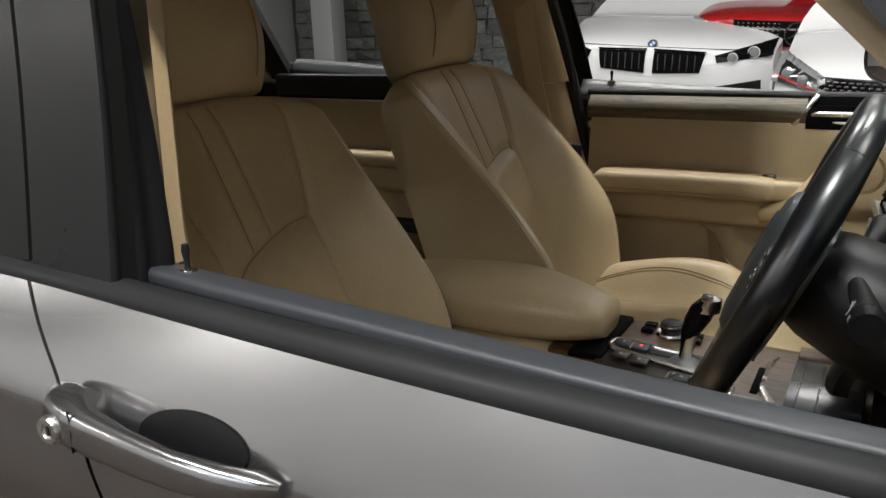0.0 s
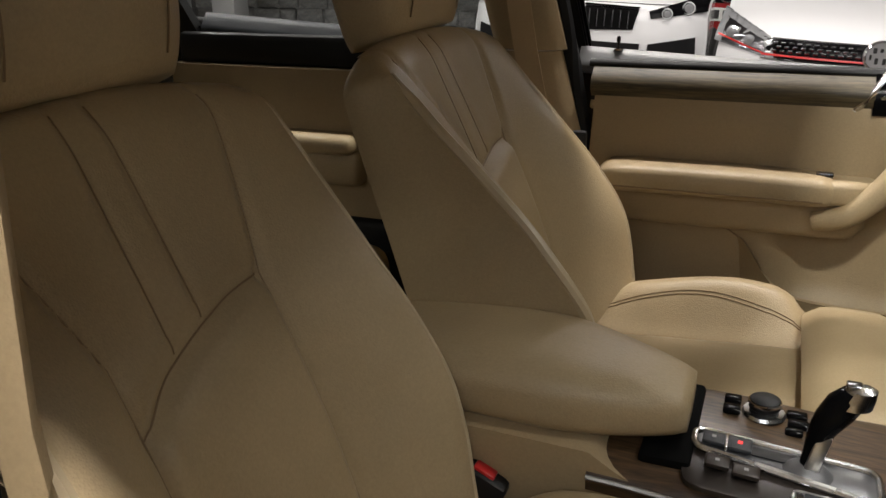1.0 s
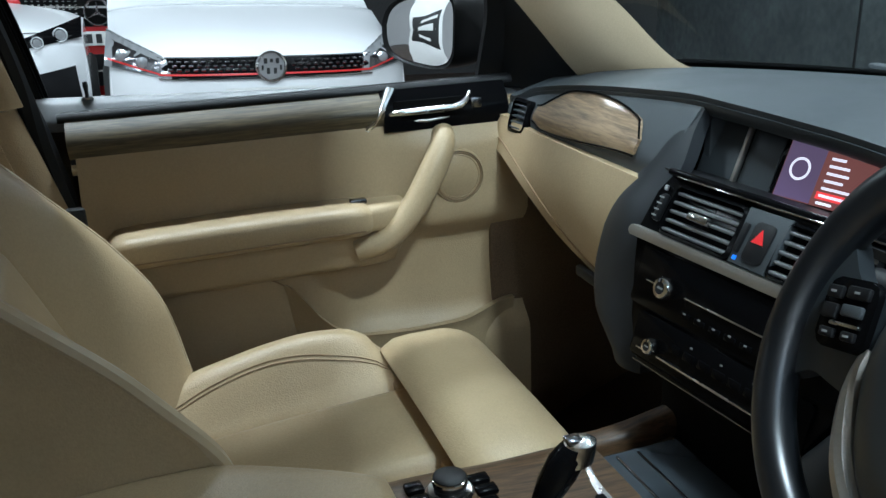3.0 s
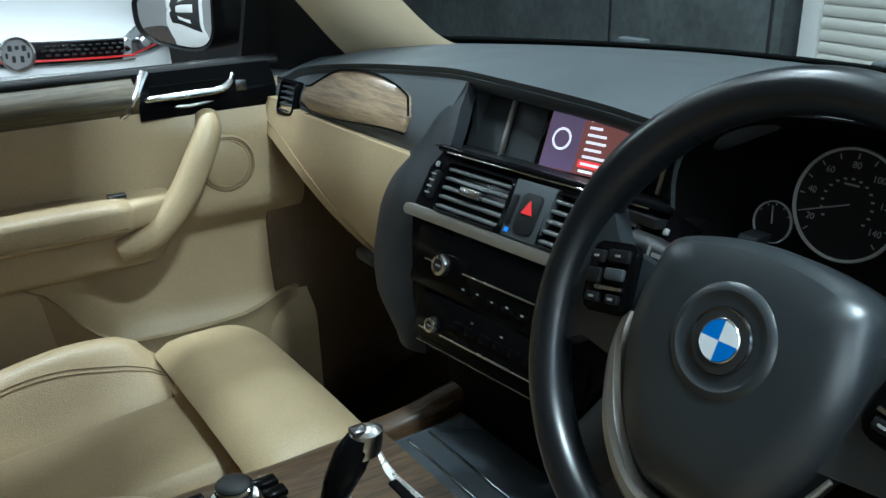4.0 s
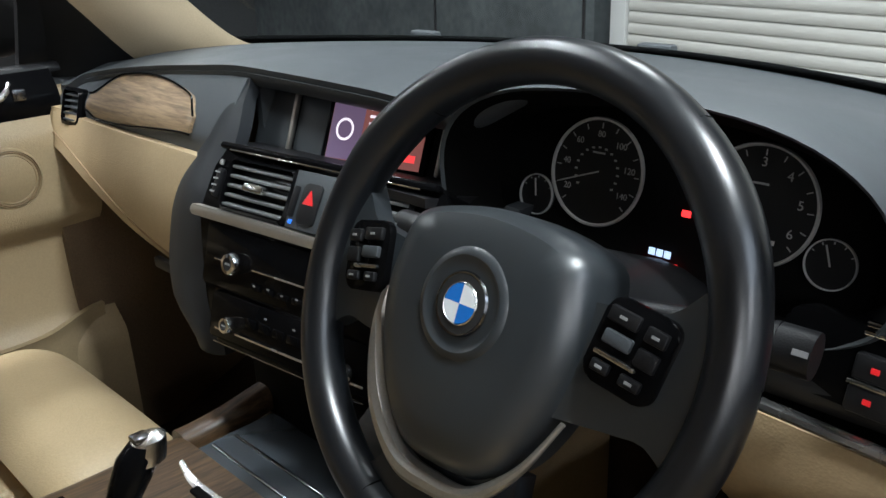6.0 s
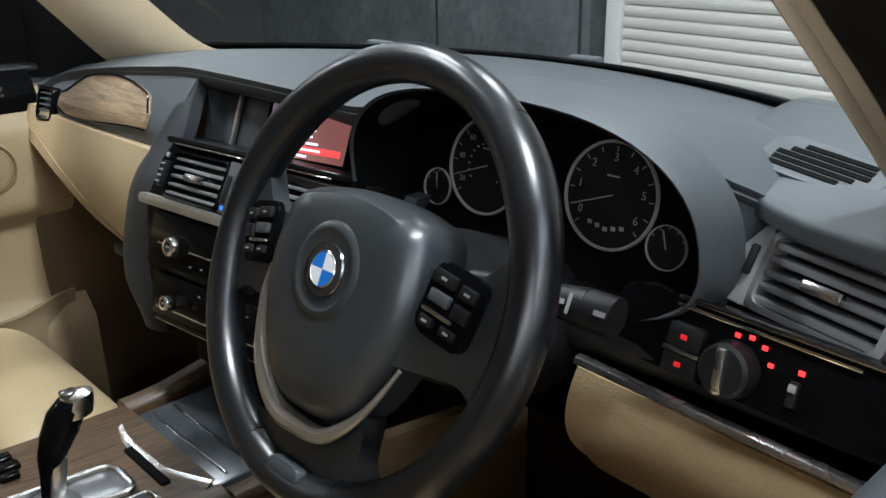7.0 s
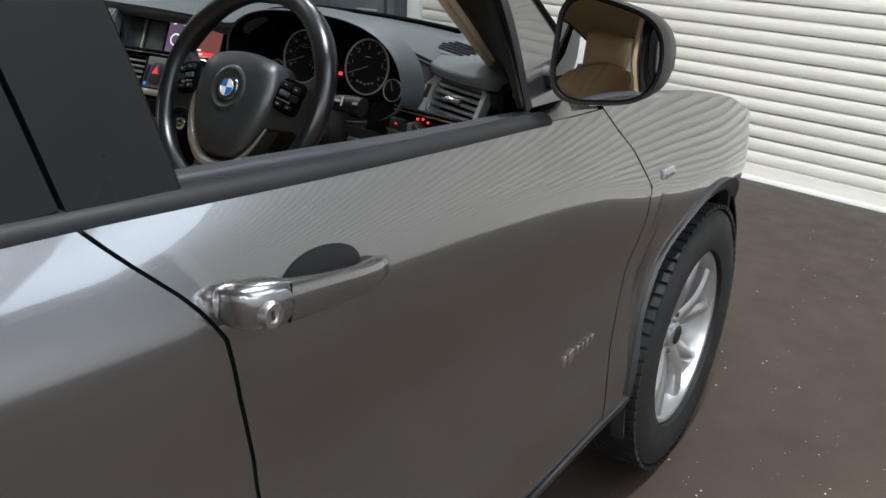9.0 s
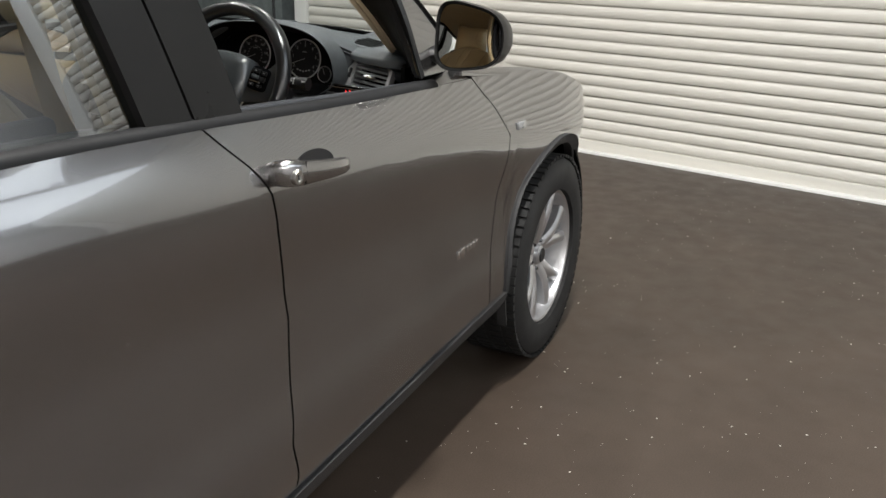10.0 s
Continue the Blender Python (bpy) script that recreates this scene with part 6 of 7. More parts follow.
for X, Y, r, big in ((-0.080, 0.022, 0.0515, True), (0.080, 0.022, 0.0515, True), (-0.147, -0.012, 0.0205, False), (0.147, -0.012, 0.0205, False)):
    at = CL @ Matrix.Translation((X, Y, 0.0))
    dial = part("dial", lathe([(0, 0.001), (r * 0.97, 0.001), (r * 0.98, -0.003)], at, 48), M["black_plastic"], cluster, "round dial in a bright ring")
    part("ring", lathe([(r * 0.955, 0.001), (r * 0.965, 0.0036), (r * 1.0, 0.0038), (r * 1.02, 0.001)], at, 56), M["dial_ring"], dial)
    count = 13 if big else 5
    for k in range(count):
        a = radians(222 - (264 if big else 120) * k / (count - 1) - (0 if big else 72))
        part("mark", rbox((r * 0.86, 0, 0.0016), (r * 0.10, 0.0010, 0.0006), 0.0, m=at @ Matrix.Rotation(a, 4, "Z")), M["dial_mark"], dial)
    a = radians(200) if big else radians(110 if X > 0 else 100)
    part("needle", rbox((r * 0.36, 0, 0.0030), (r * 0.86, 0.0013, 0.0008), 0.0, m=at @ Matrix.Rotation(a, 4, "Z")), M["dial_mark"], dial, "pale needle")
    if big:
        words = ("20", "40", "60", "80", "100", "120", "140") if X < 0 else ("0", "1", "2", "3", "4", "5", "6")
        for k, word in enumerate(words):
            b = radians(210 - 240 * k / 6)
            part("numeral", place(text_mesh(word, 0.0085 if X < 0 else 0.011), at @ Matrix.Translation((0.70 * r * math.cos(b), 0.70 * r * math.sin(b), 0.0016))), M["dial_mark"], dial, "", smooth=False)
        part("lettering_bar", rbox((0, r * 0.36, 0.0016), (0.014, 0.0018, 0.0004), 0.0, m=at), M["dial_mark"], dial)
        if X > 0:
            for k in range(5):
                part("tell_tale", rbox((-0.018 + 0.009 * k, -r * 0.62 - 0.004 * abs(k - 2) * -0.5, 0.0016), (0.005, 0.004, 0.0004), 0.0, m=at), M["dial_mark"], dial)
        else:
            for k in range(15):
                b = radians(215 - 250 * k / 14)
                part("inner_mark", rbox((0.46 * r * math.cos(b), 0.46 * r * math.sin(b), 0.0015), (0.003, 0.0018, 0.0004), 0.0, m=at), M["dial_mark"], dial)
part("warning_lamp", rbox((0.019, 0.002, 0.0012), (0.009, 0.006, 0.001), 0.001, m=CL), M["red_glow"], cluster, "glowing red warning lamp")
part("message_band", prism([(-0.026, -0.006), (0.026, -0.006), (0.018, 0.004), (-0.018, 0.003)], 0.001, CL @ Matrix.Translation((0.0, -0.049, 0.0015))), M["red_glow"], cluster, "red band of the message display")
for k in range(3):
    part("message_mark", rbox((-0.008 + 0.008 * k, -0.038, 0.0018), (0.0066, 0.0066, 0.0006), 0.001, m=CL), M["white_glow"], cluster, "pale lit shape on the message display")

# flank of the instrument hood down towards the driver's vent
part("hood_flank", sheet(lambda u, v: (lip_x(-0.565 - 0.05 * u) + 0.004 + 0.010 * v * (1 - u), -0.565 - 0.05 * u, lip_z(-0.565 - 0.05 * u) + hood(-0.565 - 0.05 * u) * (1 - v) - 0.014 - (0.072 - 0.02 * u) * v), 16, 10, 0.012, (-1, 0, 0)), M["dash_dark"], dash, "", angle=70)

# driver's outer vent, lamp switches, knee panel
DV = axes((-0.775, -0.648, 1.024), (-0.10, -0.99, -0.10), (0.42, -0.06, 0.90))
vent("driver_vent", DV @ Matrix.Translation((0.004, 0.009, 0)), 0.114, 0.070, 5, True, "satin_grey", dash, 0.034, 0.006, 0.0, "slat_grey", 0.0058)
part("vent_side", prism([(-0.015, -0.035), (0.012, -0.035), (0.012, 0.036), (0.004, 0.036), (-0.010, 0.010)], 0.014, DV @ Matrix.Translation((-0.064, 0.009, 0.002)), 0.002), M["satin_grey"], dash, "satin grey vent side with thumb wheel")
part("thumb_wheel", rbox((-0.0605, 0.012, 0.004), (0.007, 0.026, 0.006), 0.002, m=DV), M["black_plastic"], dash)


POD = smooth_line([(-0.44, -0.44, 1.098), (-0.533, -0.458, 1.103), (-0.617, -0.483, 1.097), (-0.680, -0.513, 1.099), (-0.732, -0.557, 1.096), (-0.758, -0.588, 1.093), (-0.775, -0.628, 1.089), (-0.786, -0.672, 1.086), (-0.786, -0.708, 1.083), (-0.765, -0.738, 1.078)], 8)
POD_FAR = smooth_line([(-0.42, -0.48, 1.112), (-0.47, -0.56, 1.118), (-0.50, -0.61, 1.120), (-0.54, -0.66, 1.120), (-0.57, -0.70, 1.118), (-0.60, -0.73, 1.114), (-0.64, -0.75, 1.106), (-0.67, -0.755, 1.100), (-0.70, -0.758, 1.094), (-0.73, -0.758, 1.082)], 8)


def pod(u, v):
    """A raised shelf over the driver's vent: a rounded lip, then a face tilted towards the seat."""
    w = u * (len(POD) - 1)
    k = min(int(w), len(POD) - 2)
    a, b = POD[k].lerp(POD[k + 1], w - k), POD_FAR[k].lerp(POD_FAR[k + 1], w - k)
    if v < 0.3:
        q = v / 0.3 * math.pi / 2
        p = a.lerp(b, 0.06 * (1 - math.cos(q)))
        return (p.x, p.y, p.z - 0.010 * (1 - math.sin(q) ** 0.8))
    t = (v - 0.3) / 0.7
    p = a.lerp(b, 0.06 + 0.94 * t)
    return (p.x, p.y, a.z + 0.002 + (b.z - a.z) * math.sin(0.5 * math.pi * min(t * 1.25, 1)))


part("speaker_pod", sheet(pod, 72, 24, 0.008, (0, 0, 1)), M["dash_dark"], dash, "raised grey dashboard pod", angle=60)


def grille_on_pod(cx, cy, along):
    """The plane that touches the pod at a place, with its long axis as given."""
    u, v = min(((i / 60, 0.3 + 0.7 * j / 60) for i in range(1, 60) for j in range(1, 60)), key=lambda q: math.hypot(pod(*q)[0] - cx, pod(*q)[1] - cy))
    here = Vector(pod(u, v))
    n = (Vector(pod(u + 0.02, v)) - here).cross(Vector(pod(u, v + 0.02)) - here).normalized()
    n = ((n if n.z > 0 else -n) + Vector((-0.24, -0.08, 0))).normalized()
    x = Vector(along) - n * n.dot(Vector(along))
    return axes(tuple(here + n * 0.005), tuple(x), tuple(n.cross(x)))


for G in (grille_on_pod(-0.698, -0.610, (-0.24, -0.97, 0)), axes((-0.655, 0.592, 1.098), (-0.43, 0.90, -0.04), (-0.83, 0.55, 0.02))):
    grille = part("dash_grille", prism(rounded(0.112, 0.050, 0.016), 0.008, G @ Matrix.Translation((0, 0, 0.0005)), 0.002), M["dash_dark"], dash, "slotted dashboard speaker grille")
    for k in range(5):
        part("slot", rbox((0.004 * (k - 2), -0.0150 + 0.0075 * k, 0.0008), (0.086 - 0.010 * abs(k - 2), 0.0052, 0.0016), 0.0, m=G), M["black_deep"], grille)

LP = axes((-0.833, -0.629, 0.985), (-0.06, -0.998, -0.02), (0.25, 0, 0.97))
lp = part("lamp_panel", prism(rounded(0.275, 0.062, 0.012), 0.03, LP @ Matrix.Translation((0.010, 0, 0)), 0.004), M["black_gloss"], dash, "gloss black lighting switch panel")
part("panel_edge", rbox((0.03, 0.033, 0.002), (0.20, 0.005, 0.006), 0.002, m=LP), M["dark_chrome"], lp)
kn = part("lamp_knob", lathe([(0, 0.018), (0.018, 0.018), (0.021, 0.015), (0.023, 0.0)], LP @ Matrix.Translation((-0.012, -0.008, 0.002)), 36), M["black_plastic"], lp, "rotary lamp switch")
part("knob_bar", rbox((0, 0, 0.020), (0.008, 0.036, 0.006), 0.002, m=LP @ Matrix.Translation((-0.012, -0.008, 0.002)) @ Matrix.Rotation(radians(6), 4, "Z")), M["silver"], kn)
for X, Y in ((-0.014, 0.019), (-0.0025, 0.021), (0.009, 0.017), (0.0165, 0.006)):
    part("lamp_mark", rbox((X, Y, 0.003), (0.0046, 0.0036, 0.001), 0.001, m=LP), M["red_glow"], lp, "small lit red symbol")
part("dimmer", rbox((0.038, -0.008, 0.004), (0.008, 0.020, 0.006), 0.002, m=LP), M["black_plastic"], lp)
part("dimmer_tip", rbox((0.038, -0.003, 0.0075), (0.006, 0.006, 0.003), 0.001, m=LP), M["mark_dim"], lp)
part("lamp_mark", rbox((0.040, 0.009, 0.003), (0.0050, 0.0040, 0.001), 0.001, m=LP), M["red_glow"], lp)
for k in range(2):
    bt = part("fog_button", rbox((-0.054, 0.003 - 0.024 * k, 0.004), (0.032, 0.020, 0.010), 0.003, m=LP), M["black_plastic"], lp, "fog lamp button")
    part("lamp_mark", rbox((-0.054, 0.003 - 0.023 * k, 0.0095), (0.0060, 0.0042, 0.001), 0.001, m=LP), M["red_button"], bt)
part("button_bar", rbox((-0.054, -0.009, 0.0085), (0.034, 0.0036, 0.004), 0.001, m=LP), M["silver"], lp)
part("panel_edge", rbox((0.005, 0.0265, 0.003), (0.150, 0.0035, 0.004), 0.0015, m=LP), M["chrome"], lp, "bright edge over the lighting switches")
part("knee_strip", tube([(-0.872, -0.497, 0.957), (-0.868, -0.60, 0.949), (-0.862, -0.76, 0.938)], 0.0065, 8, flat=0.7), M["silver"], dash, "satin silver strip over the knee panel")


def knee(u, v):
    y = -0.490 - 0.265 * u
    z = 0.943 - 0.014 * u - 0.165 * v
    return (-0.862 - 0.012 * math.sin(math.pi * min(v * 1.3, 1)) + 0.09 * v * v, y - 0.05 * v * (1 - u) * -0.6, z)


part("knee_panel", sheet(knee, 14, 16, 0.02, (-1, 0, 0)), M["leather_lower"], dash, "beige knee panel")
part("driver_under", sheet(lambda u, v: (-0.80 + 0.25 * v, -0.17 - 0.59 * u, 0.99 - 0.33 * ease(0, 1, v)), 14, 10, 0.01), M["black_deep"], dash)
part("dash_fill", rbox((-0.79, -0.46, 0.955), (0.09, 0.60, 0.03), 0.01), M["black_plastic"], dash)
# Black in place of dash_dark: stands for the shaded gap beside the door.
part("dash_end", sheet(lambda u, v: (-0.80 + 0.35 * v, -0.765, 0.90 + 0.17 * u), 6, 6, 0.01, (0, -1, 0)), M["black_deep"], dash)
part("dash_end", sheet(lambda u, v: (-0.85 + 0.40 * v, 0.752, 0.90 + 0.15 * u), 6, 6, 0.01, (0, 1, 0)), M["dash_dark"], dash)

# ---- inside: steering wheel and column ----
SW = axes((-1.003, -0.368, 1.035), (0, -1, 0), (0.423, 0, 0.906))
n = 96
pts = [SW @ Vector((0.1795 * math.cos(2 * math.pi * k / n), 0.1795 * math.sin(2 * math.pi * k / n), 0)) for k in range(n)]
bm = bmesh.new()
rings = []
for k in range(n):
    a = 2 * math.pi * k / n
    fat = 0.0168 + 0.0022 * (math.exp(-(((math.degrees(a) - 35) / 18) ** 2)) + math.exp(-(((math.degrees(a) - 145) / 18) ** 2)))
    rings.append([bm.verts.new(SW @ Vector(((0.1795 + fat * math.cos(q)) * math.cos(a), (0.1795 + fat * math.cos(q)) * math.sin(a), 1.12 * fat * math.sin(q)))) for q in (2 * math.pi * j / 16 for j in range(16))])
for k in range(n):
    for j in range(16):
        bm.faces.new((rings[k][j], rings[(k + 1) % n][j], rings[(k + 1) % n][(j + 1) % 16], rings[k][(j + 1) % 16]))
wheel_ob = part("steering_wheel", bm, M["wheel_leather"], car, "black leather three-spoke steering wheel")
for deg in (52, 128, 250, 290):
    a = radians(deg)
    part("rim_seam", lathe([(0.0172, -0.0008), (0.0182, 0.0), (0.0172, 0.0008)], SW @ Matrix.Rotation(a, 4, "Z") @ Matrix.Translation((0.1795, 0, 0)) @ Matrix.Rotation(radians(90), 4, "X"), 20), M["black_deep"], wheel_ob)
outline = smooth_line([(-0.086, 0.030, 0), (-0.070, 0.058, 0), (0, 0.070, 0), (0.070, 0.058, 0), (0.086, 0.030, 0), (0.088, -0.020, 0), (0.066, -0.080, 0), (0.036, -0.112, 0), (0, -0.118, 0), (-0.036, -0.112, 0), (-0.066, -0.080, 0), (-0.088, -0.020, 0)], 5, True)
rr = []
for f, z in ((1.0, -0.030), (1.0, 0.004), (0.97, 0.016), (0.88, 0.026), (0.70, 0.031), (0.45, 0.0322), (0.05, 0.0325)):
    rr.append([SW @ Vector((p.x * f, p.y * f if f > 0.5 else p.y * f * 0.95 + 0.0, z)) for p in outline])
part("airbag_cover", loft(rr), M["airbag"], wheel_ob, "grained black airbag cover")
part("emblem_dish", lathe([(0.0235, 0.0330), (0.030, 0.0328), (0.0335, 0.0350), (0.0365, 0.0345), (0.040, 0.0315)], SW, 48), M["airbag"], wheel_ob)
EM = SW @ Matrix.Translation((0, 0, 0.0045))
em = part("emblem", lathe([(0, 0.030), (0.0205, 0.030), (0.0225, 0.0285), (0.023, 0.026)], EM, 40), M["ink"], wheel_ob, "round quartered emblem in blue and white")
for q in range(4):
    seg = [(0, 0)] + [(0.0138 * math.cos(radians(90 * q + 90 * j / 8)), 0.0138 * math.sin(radians(90 * q + 90 * j / 8))) for j in range(9)]
    part("quarter", prism(seg, 0.001, EM @ Matrix.Translation((0, 0, 0.0312))), M["blue" if q % 2 else "badge_white"], em, "", smooth=False)
part("ring", lathe([(0.0138, 0.0305), (0.0144, 0.0314), (0.0152, 0.0305)], EM, 36), M["silver"], em)
part("ring", lathe([(0.0208, 0.0300), (0.0220, 0.0306), (0.0230, 0.0290)], EM, 40), M["dark_chrome"], em)
for e in (-1, 1):
    def spoke(u, v):
        X = 0.070 + 0.098 * u
        hi, lo = 0.026 + 0.012 * u + 0.030 * ease(0.6, 1, u), -0.052 + 0.010 * u - 0.020 * ease(0.65, 1, u)
        return tuple(SW @ Vector((e * X, lo + (hi - lo) * v, 0.010 - 0.012 * u + 0.004 * math.sin(math.pi * v))))
    sp = part("spoke", sheet(spoke, 14, 12, 0.02, tuple(SW.to_3x3() @ Vector((0, 0, 1)))), M["airbag"], wheel_ob, "dark spoke with control buttons")
    part("button_plate", prism(rounded(0.050, 0.056, 0.010), 0.006, SW @ Matrix.Translation((e * 0.121, 0.007, 0.0155)) @ Matrix.Rotation(radians(-e * 10), 4, "Z") @ Matrix.Rotation(radians(e * 6), 4, "Y"), 0.002), M["black_gloss"], sp)
    BM_ = SW @ Matrix.Translation((e * 0.121, 0.007, 0.0165)) @ Matrix.Rotation(radians(-e * 10), 4, "Z") @ Matrix.Rotation(radians(e * 6), 4, "Y")
    for X, Y, w, h, mm in ((-0.012, 0.020, 0.026, 0.012, "black_plastic"), (0.016, 0.018, 0.018, 0.012, "black_plastic"), (-0.010, 0.003, 0.024, 0.011, "dash_dark"), (0.016, 0.000, 0.018, 0.014, "black_plastic"), (-0.006, -0.0105, 0.036, 0.004, "silver"), (-0.014, -0.020, 0.016, 0.009, "black_plastic"), (0.012, -0.020, 0.018, 0.009, "black_plastic")):
        part("button", rbox((e * X * 0.82, Y * 0.84, 0.002), (w * 0.82, h * 0.84, 0.005), 0.0016, m=BM_), M[mm], sp)
    for X, Y in ((-0.012, 0.020), (0.016, 0.018), (-0.014, -0.020), (0.012, -0.020)):
        part("button_mark", rbox((e * X * 0.82, Y * 0.84, 0.0048), (0.005, 0.0018, 0.0006), 0.0, m=BM_), M["mark_dim"], sp)
low = smooth_line([(-0.094, -0.010, 0.008), (-0.090, -0.045, 0.010), (-0.066, -0.094, 0.012), (-0.034, -0.124, 0.012), (0, -0.129, 0.012), (0.034, -0.124, 0.012), (0.066, -0.094, 0.012), (0.088, -0.052, 0.010)], 8)
part("lower_trim", tube([SW @ p for p in low], 0.0075, 10, radii=[curve_table(((0.0, 0.0055), (0.3, 0.0105), (0.6, 0.0085), (1.0, 0.0020)), i / (len(low) - 1)) for i in range(len(low))]), M["matt_silver"], wheel_ob, "satin silver trim around the lower hub")
def low_spoke(u, v):
    Y = -0.100 - 0.072 * u
    w = 0.060 + 0.006 * u + 0.025 * ease(0.5, 1, u)
    return tuple(SW @ Vector(((2 * v - 1) * w, Y - 0.012 * (2 * v - 1) ** 2 * -1 * u * 0.6, 0.000 + 0.004 * math.cos(math.pi * (v - 0.5)))))
lsp = part("lower_spoke", sheet(low_spoke, 10, 12, 0.022, tuple(SW.to_3x3() @ Vector((0, 0, 1)))), M["wheel_leather"], wheel_ob, "black lower spoke")
for p in ((-0.0, -0.168),):
    part("rim_clip", prism(rounded(0.040, 0.016, 0.006), 0.010, SW @ Matrix.Translation((p[0], p[1], 0.017)), 0.002), M["dash_dark"], lsp, "grey insert at the foot of the rim")
col = part("steering_column", loft([[SW @ Vector((w * math.cos(a), w * 0.85 * math.sin(a) - 0.01, z)) for a in (2 * math.pi * k / 24 for k in range(24))] for z, w in ((-0.018, 0.062), (-0.05, 0.075), (-0.12, 0.085), (-0.22, 0.090))]), M["black_plastic"], car, "black steering column shroud")
for e in (-1, 1):
    line = [SW @ Vector(p) for p in ((e * 0.06, 0.024, -0.072), (e * 0.13, 0.030, -0.080), (e * 0.168, 0.032, -0.084))]
    st = part("stalk", tube(smooth_line(line, 5), 0.014, 14, radii=[0.009 + 0.0075 * (i / 10) for i in range(11)]), M["black_plastic"], col, "black column stalk")
    part("stalk_end", tube([SW @ Vector((e * 0.168, 0.032, -0.084)), SW @ Vector((e * 0.192, 0.032, -0.086))], 0.0160, 16), M["black_plastic"], st)
    for X, w in ((0.150, 0.012), (0.160, 0.003), (0.188, 0.010)):
        part("stalk_mark", rbox((e * X, 0.032, -0.0675), (w, 0.004 if w > 0.004 else 0.016, 0.0008), 0.0, m=SW), M["mark_dim"], st)
for x, y in ((-0.66, -0.30), (-0.64, -0.44)):
    part("pedal", rbox((x, y, 0.50), (0.03, 0.07 if y > -0.4 else 0.09, 0.12 if y < -0.4 else 0.07), 0.01), M["black_plastic"], car, "black pedal")

# ---- inside: centre console ----
def con_top(x):
    return curve_table(((-1.75, 0.745), (-1.30, 0.738), (-1.13, 0.720), (-0.95, 0.712), (-0.85, 0.712)), x)


def con_half(x):
    return curve_table(((-1.80, 0.118), (-1.40, 0.122), (-1.20, 0.140), (-1.0, 0.156), (-0.93, 0.152), (-0.86, 0.140)), x)


rings = []
for k in range(30):
    x = -1.80 + 0.92 * k / 29
    h, z = con_half(x), con_top(x) - 0.022 + 0.032 * ease(-1.36, -1.42, x)
    rings.append([(x, y, q) for y, q in ((-h + 0.02, 0.34), (-h, 0.46), (-h, z - 0.05), (-h, z), (h, z), (h, z - 0.05), (h, 0.46), (h - 0.02, 0.34))])
con = part("centre_console", loft(rings), M["leather_lower"], car, "beige centre console")
def top_fn(u, v):
    x = -1.42 + 0.40 * u + 0.0
    h = con_half(x)
    a = 2 * v - 1
    return (x, a * (h + 0.002), con_top(x) + 0.002 - 0.020 * abs(a) ** 9)
part("veneer", sheet(top_fn, 30, 24, 0.022, (0, 0, 1)), M["wood_console"], con, "polished dark wood console veneer")
for e in (-1, 1):
    part("front_rail", sheet(lambda u, v: (-1.02 + 0.14 * u, e * (con_half(-1.02 + 0.14 * u) + 0.002 - 0.038 * v), con_top(-1.02 + 0.14 * u) + 0.002 - 0.010 * (2 * v - 1) ** 4 + (0.03 * u * u if e > 0 else 0.0)), 14, 8, 0.02, (0, 0, 1)), M["wood_console"], con, "wood rail beside the tray")
    part("rail_edge", tube([(x, e * (con_half(x) + 0.003), con_top(x) - 0.022) for x in np.linspace(-1.42, -0.90, 30)], 0.0035, 6), M["matt_silver" if e < 0 else "dark_chrome"], con)
part("tunnel_side", sheet(lambda u, v: (-0.885 + 0.33 * u, -con_half(-0.89) - 0.004 - 0.03 * u, 0.36 + (0.34 - 0.03 * u) * v), 12, 10, 0.02, (0, -1, 0)), M["leather_lower"], con, "beige side of the tunnel ahead of the console")
# tray with ribbed cover
tray = part("tray", rbox((-0.985, -0.012, 0.706), (0.15, 0.215, 0.018), 0.006), M["tray_grey"], con, "smooth blue-grey tray cover")
for x in (-1.005, -0.975):
    part("rib", rbox((x, -0.012, 0.7160), (0.0035, 0.19, 0.003), 0.001), M["dark_chrome"], tray)
line = [Vector(q) for q in ((-1.050, 0.080, 0.719), (-1.058, 0.045, 0.721), (-1.060, 0.020, 0.722), (-1.058, -0.050, 0.722), (-1.050, -0.072, 0.722), (-1.030, -0.112, 0.720))]
part("tray_edge", sheet(lambda u, v: tuple(line[round(u * 5)] + Vector((0.004 - 0.016 * v, -0.006 * v, -0.010 * v * v))), 5, 4, 0.006, (0, 0, 1)), M["silver"], tray, "bright angular metal tray edge", angle=20)
part("tray_gap", rbox((-1.066, -0.03, 0.716), (0.012, 0.10, 0.012), 0.003), M["black_deep"], tray)
part("cubby", rbox((-0.89, 0, 0.76), (0.02, 0.30, 0.13), 0.005), M["black_deep"], con)
# armrest lid, wider towards the passenger and tapering to its rounded nose
rings = []
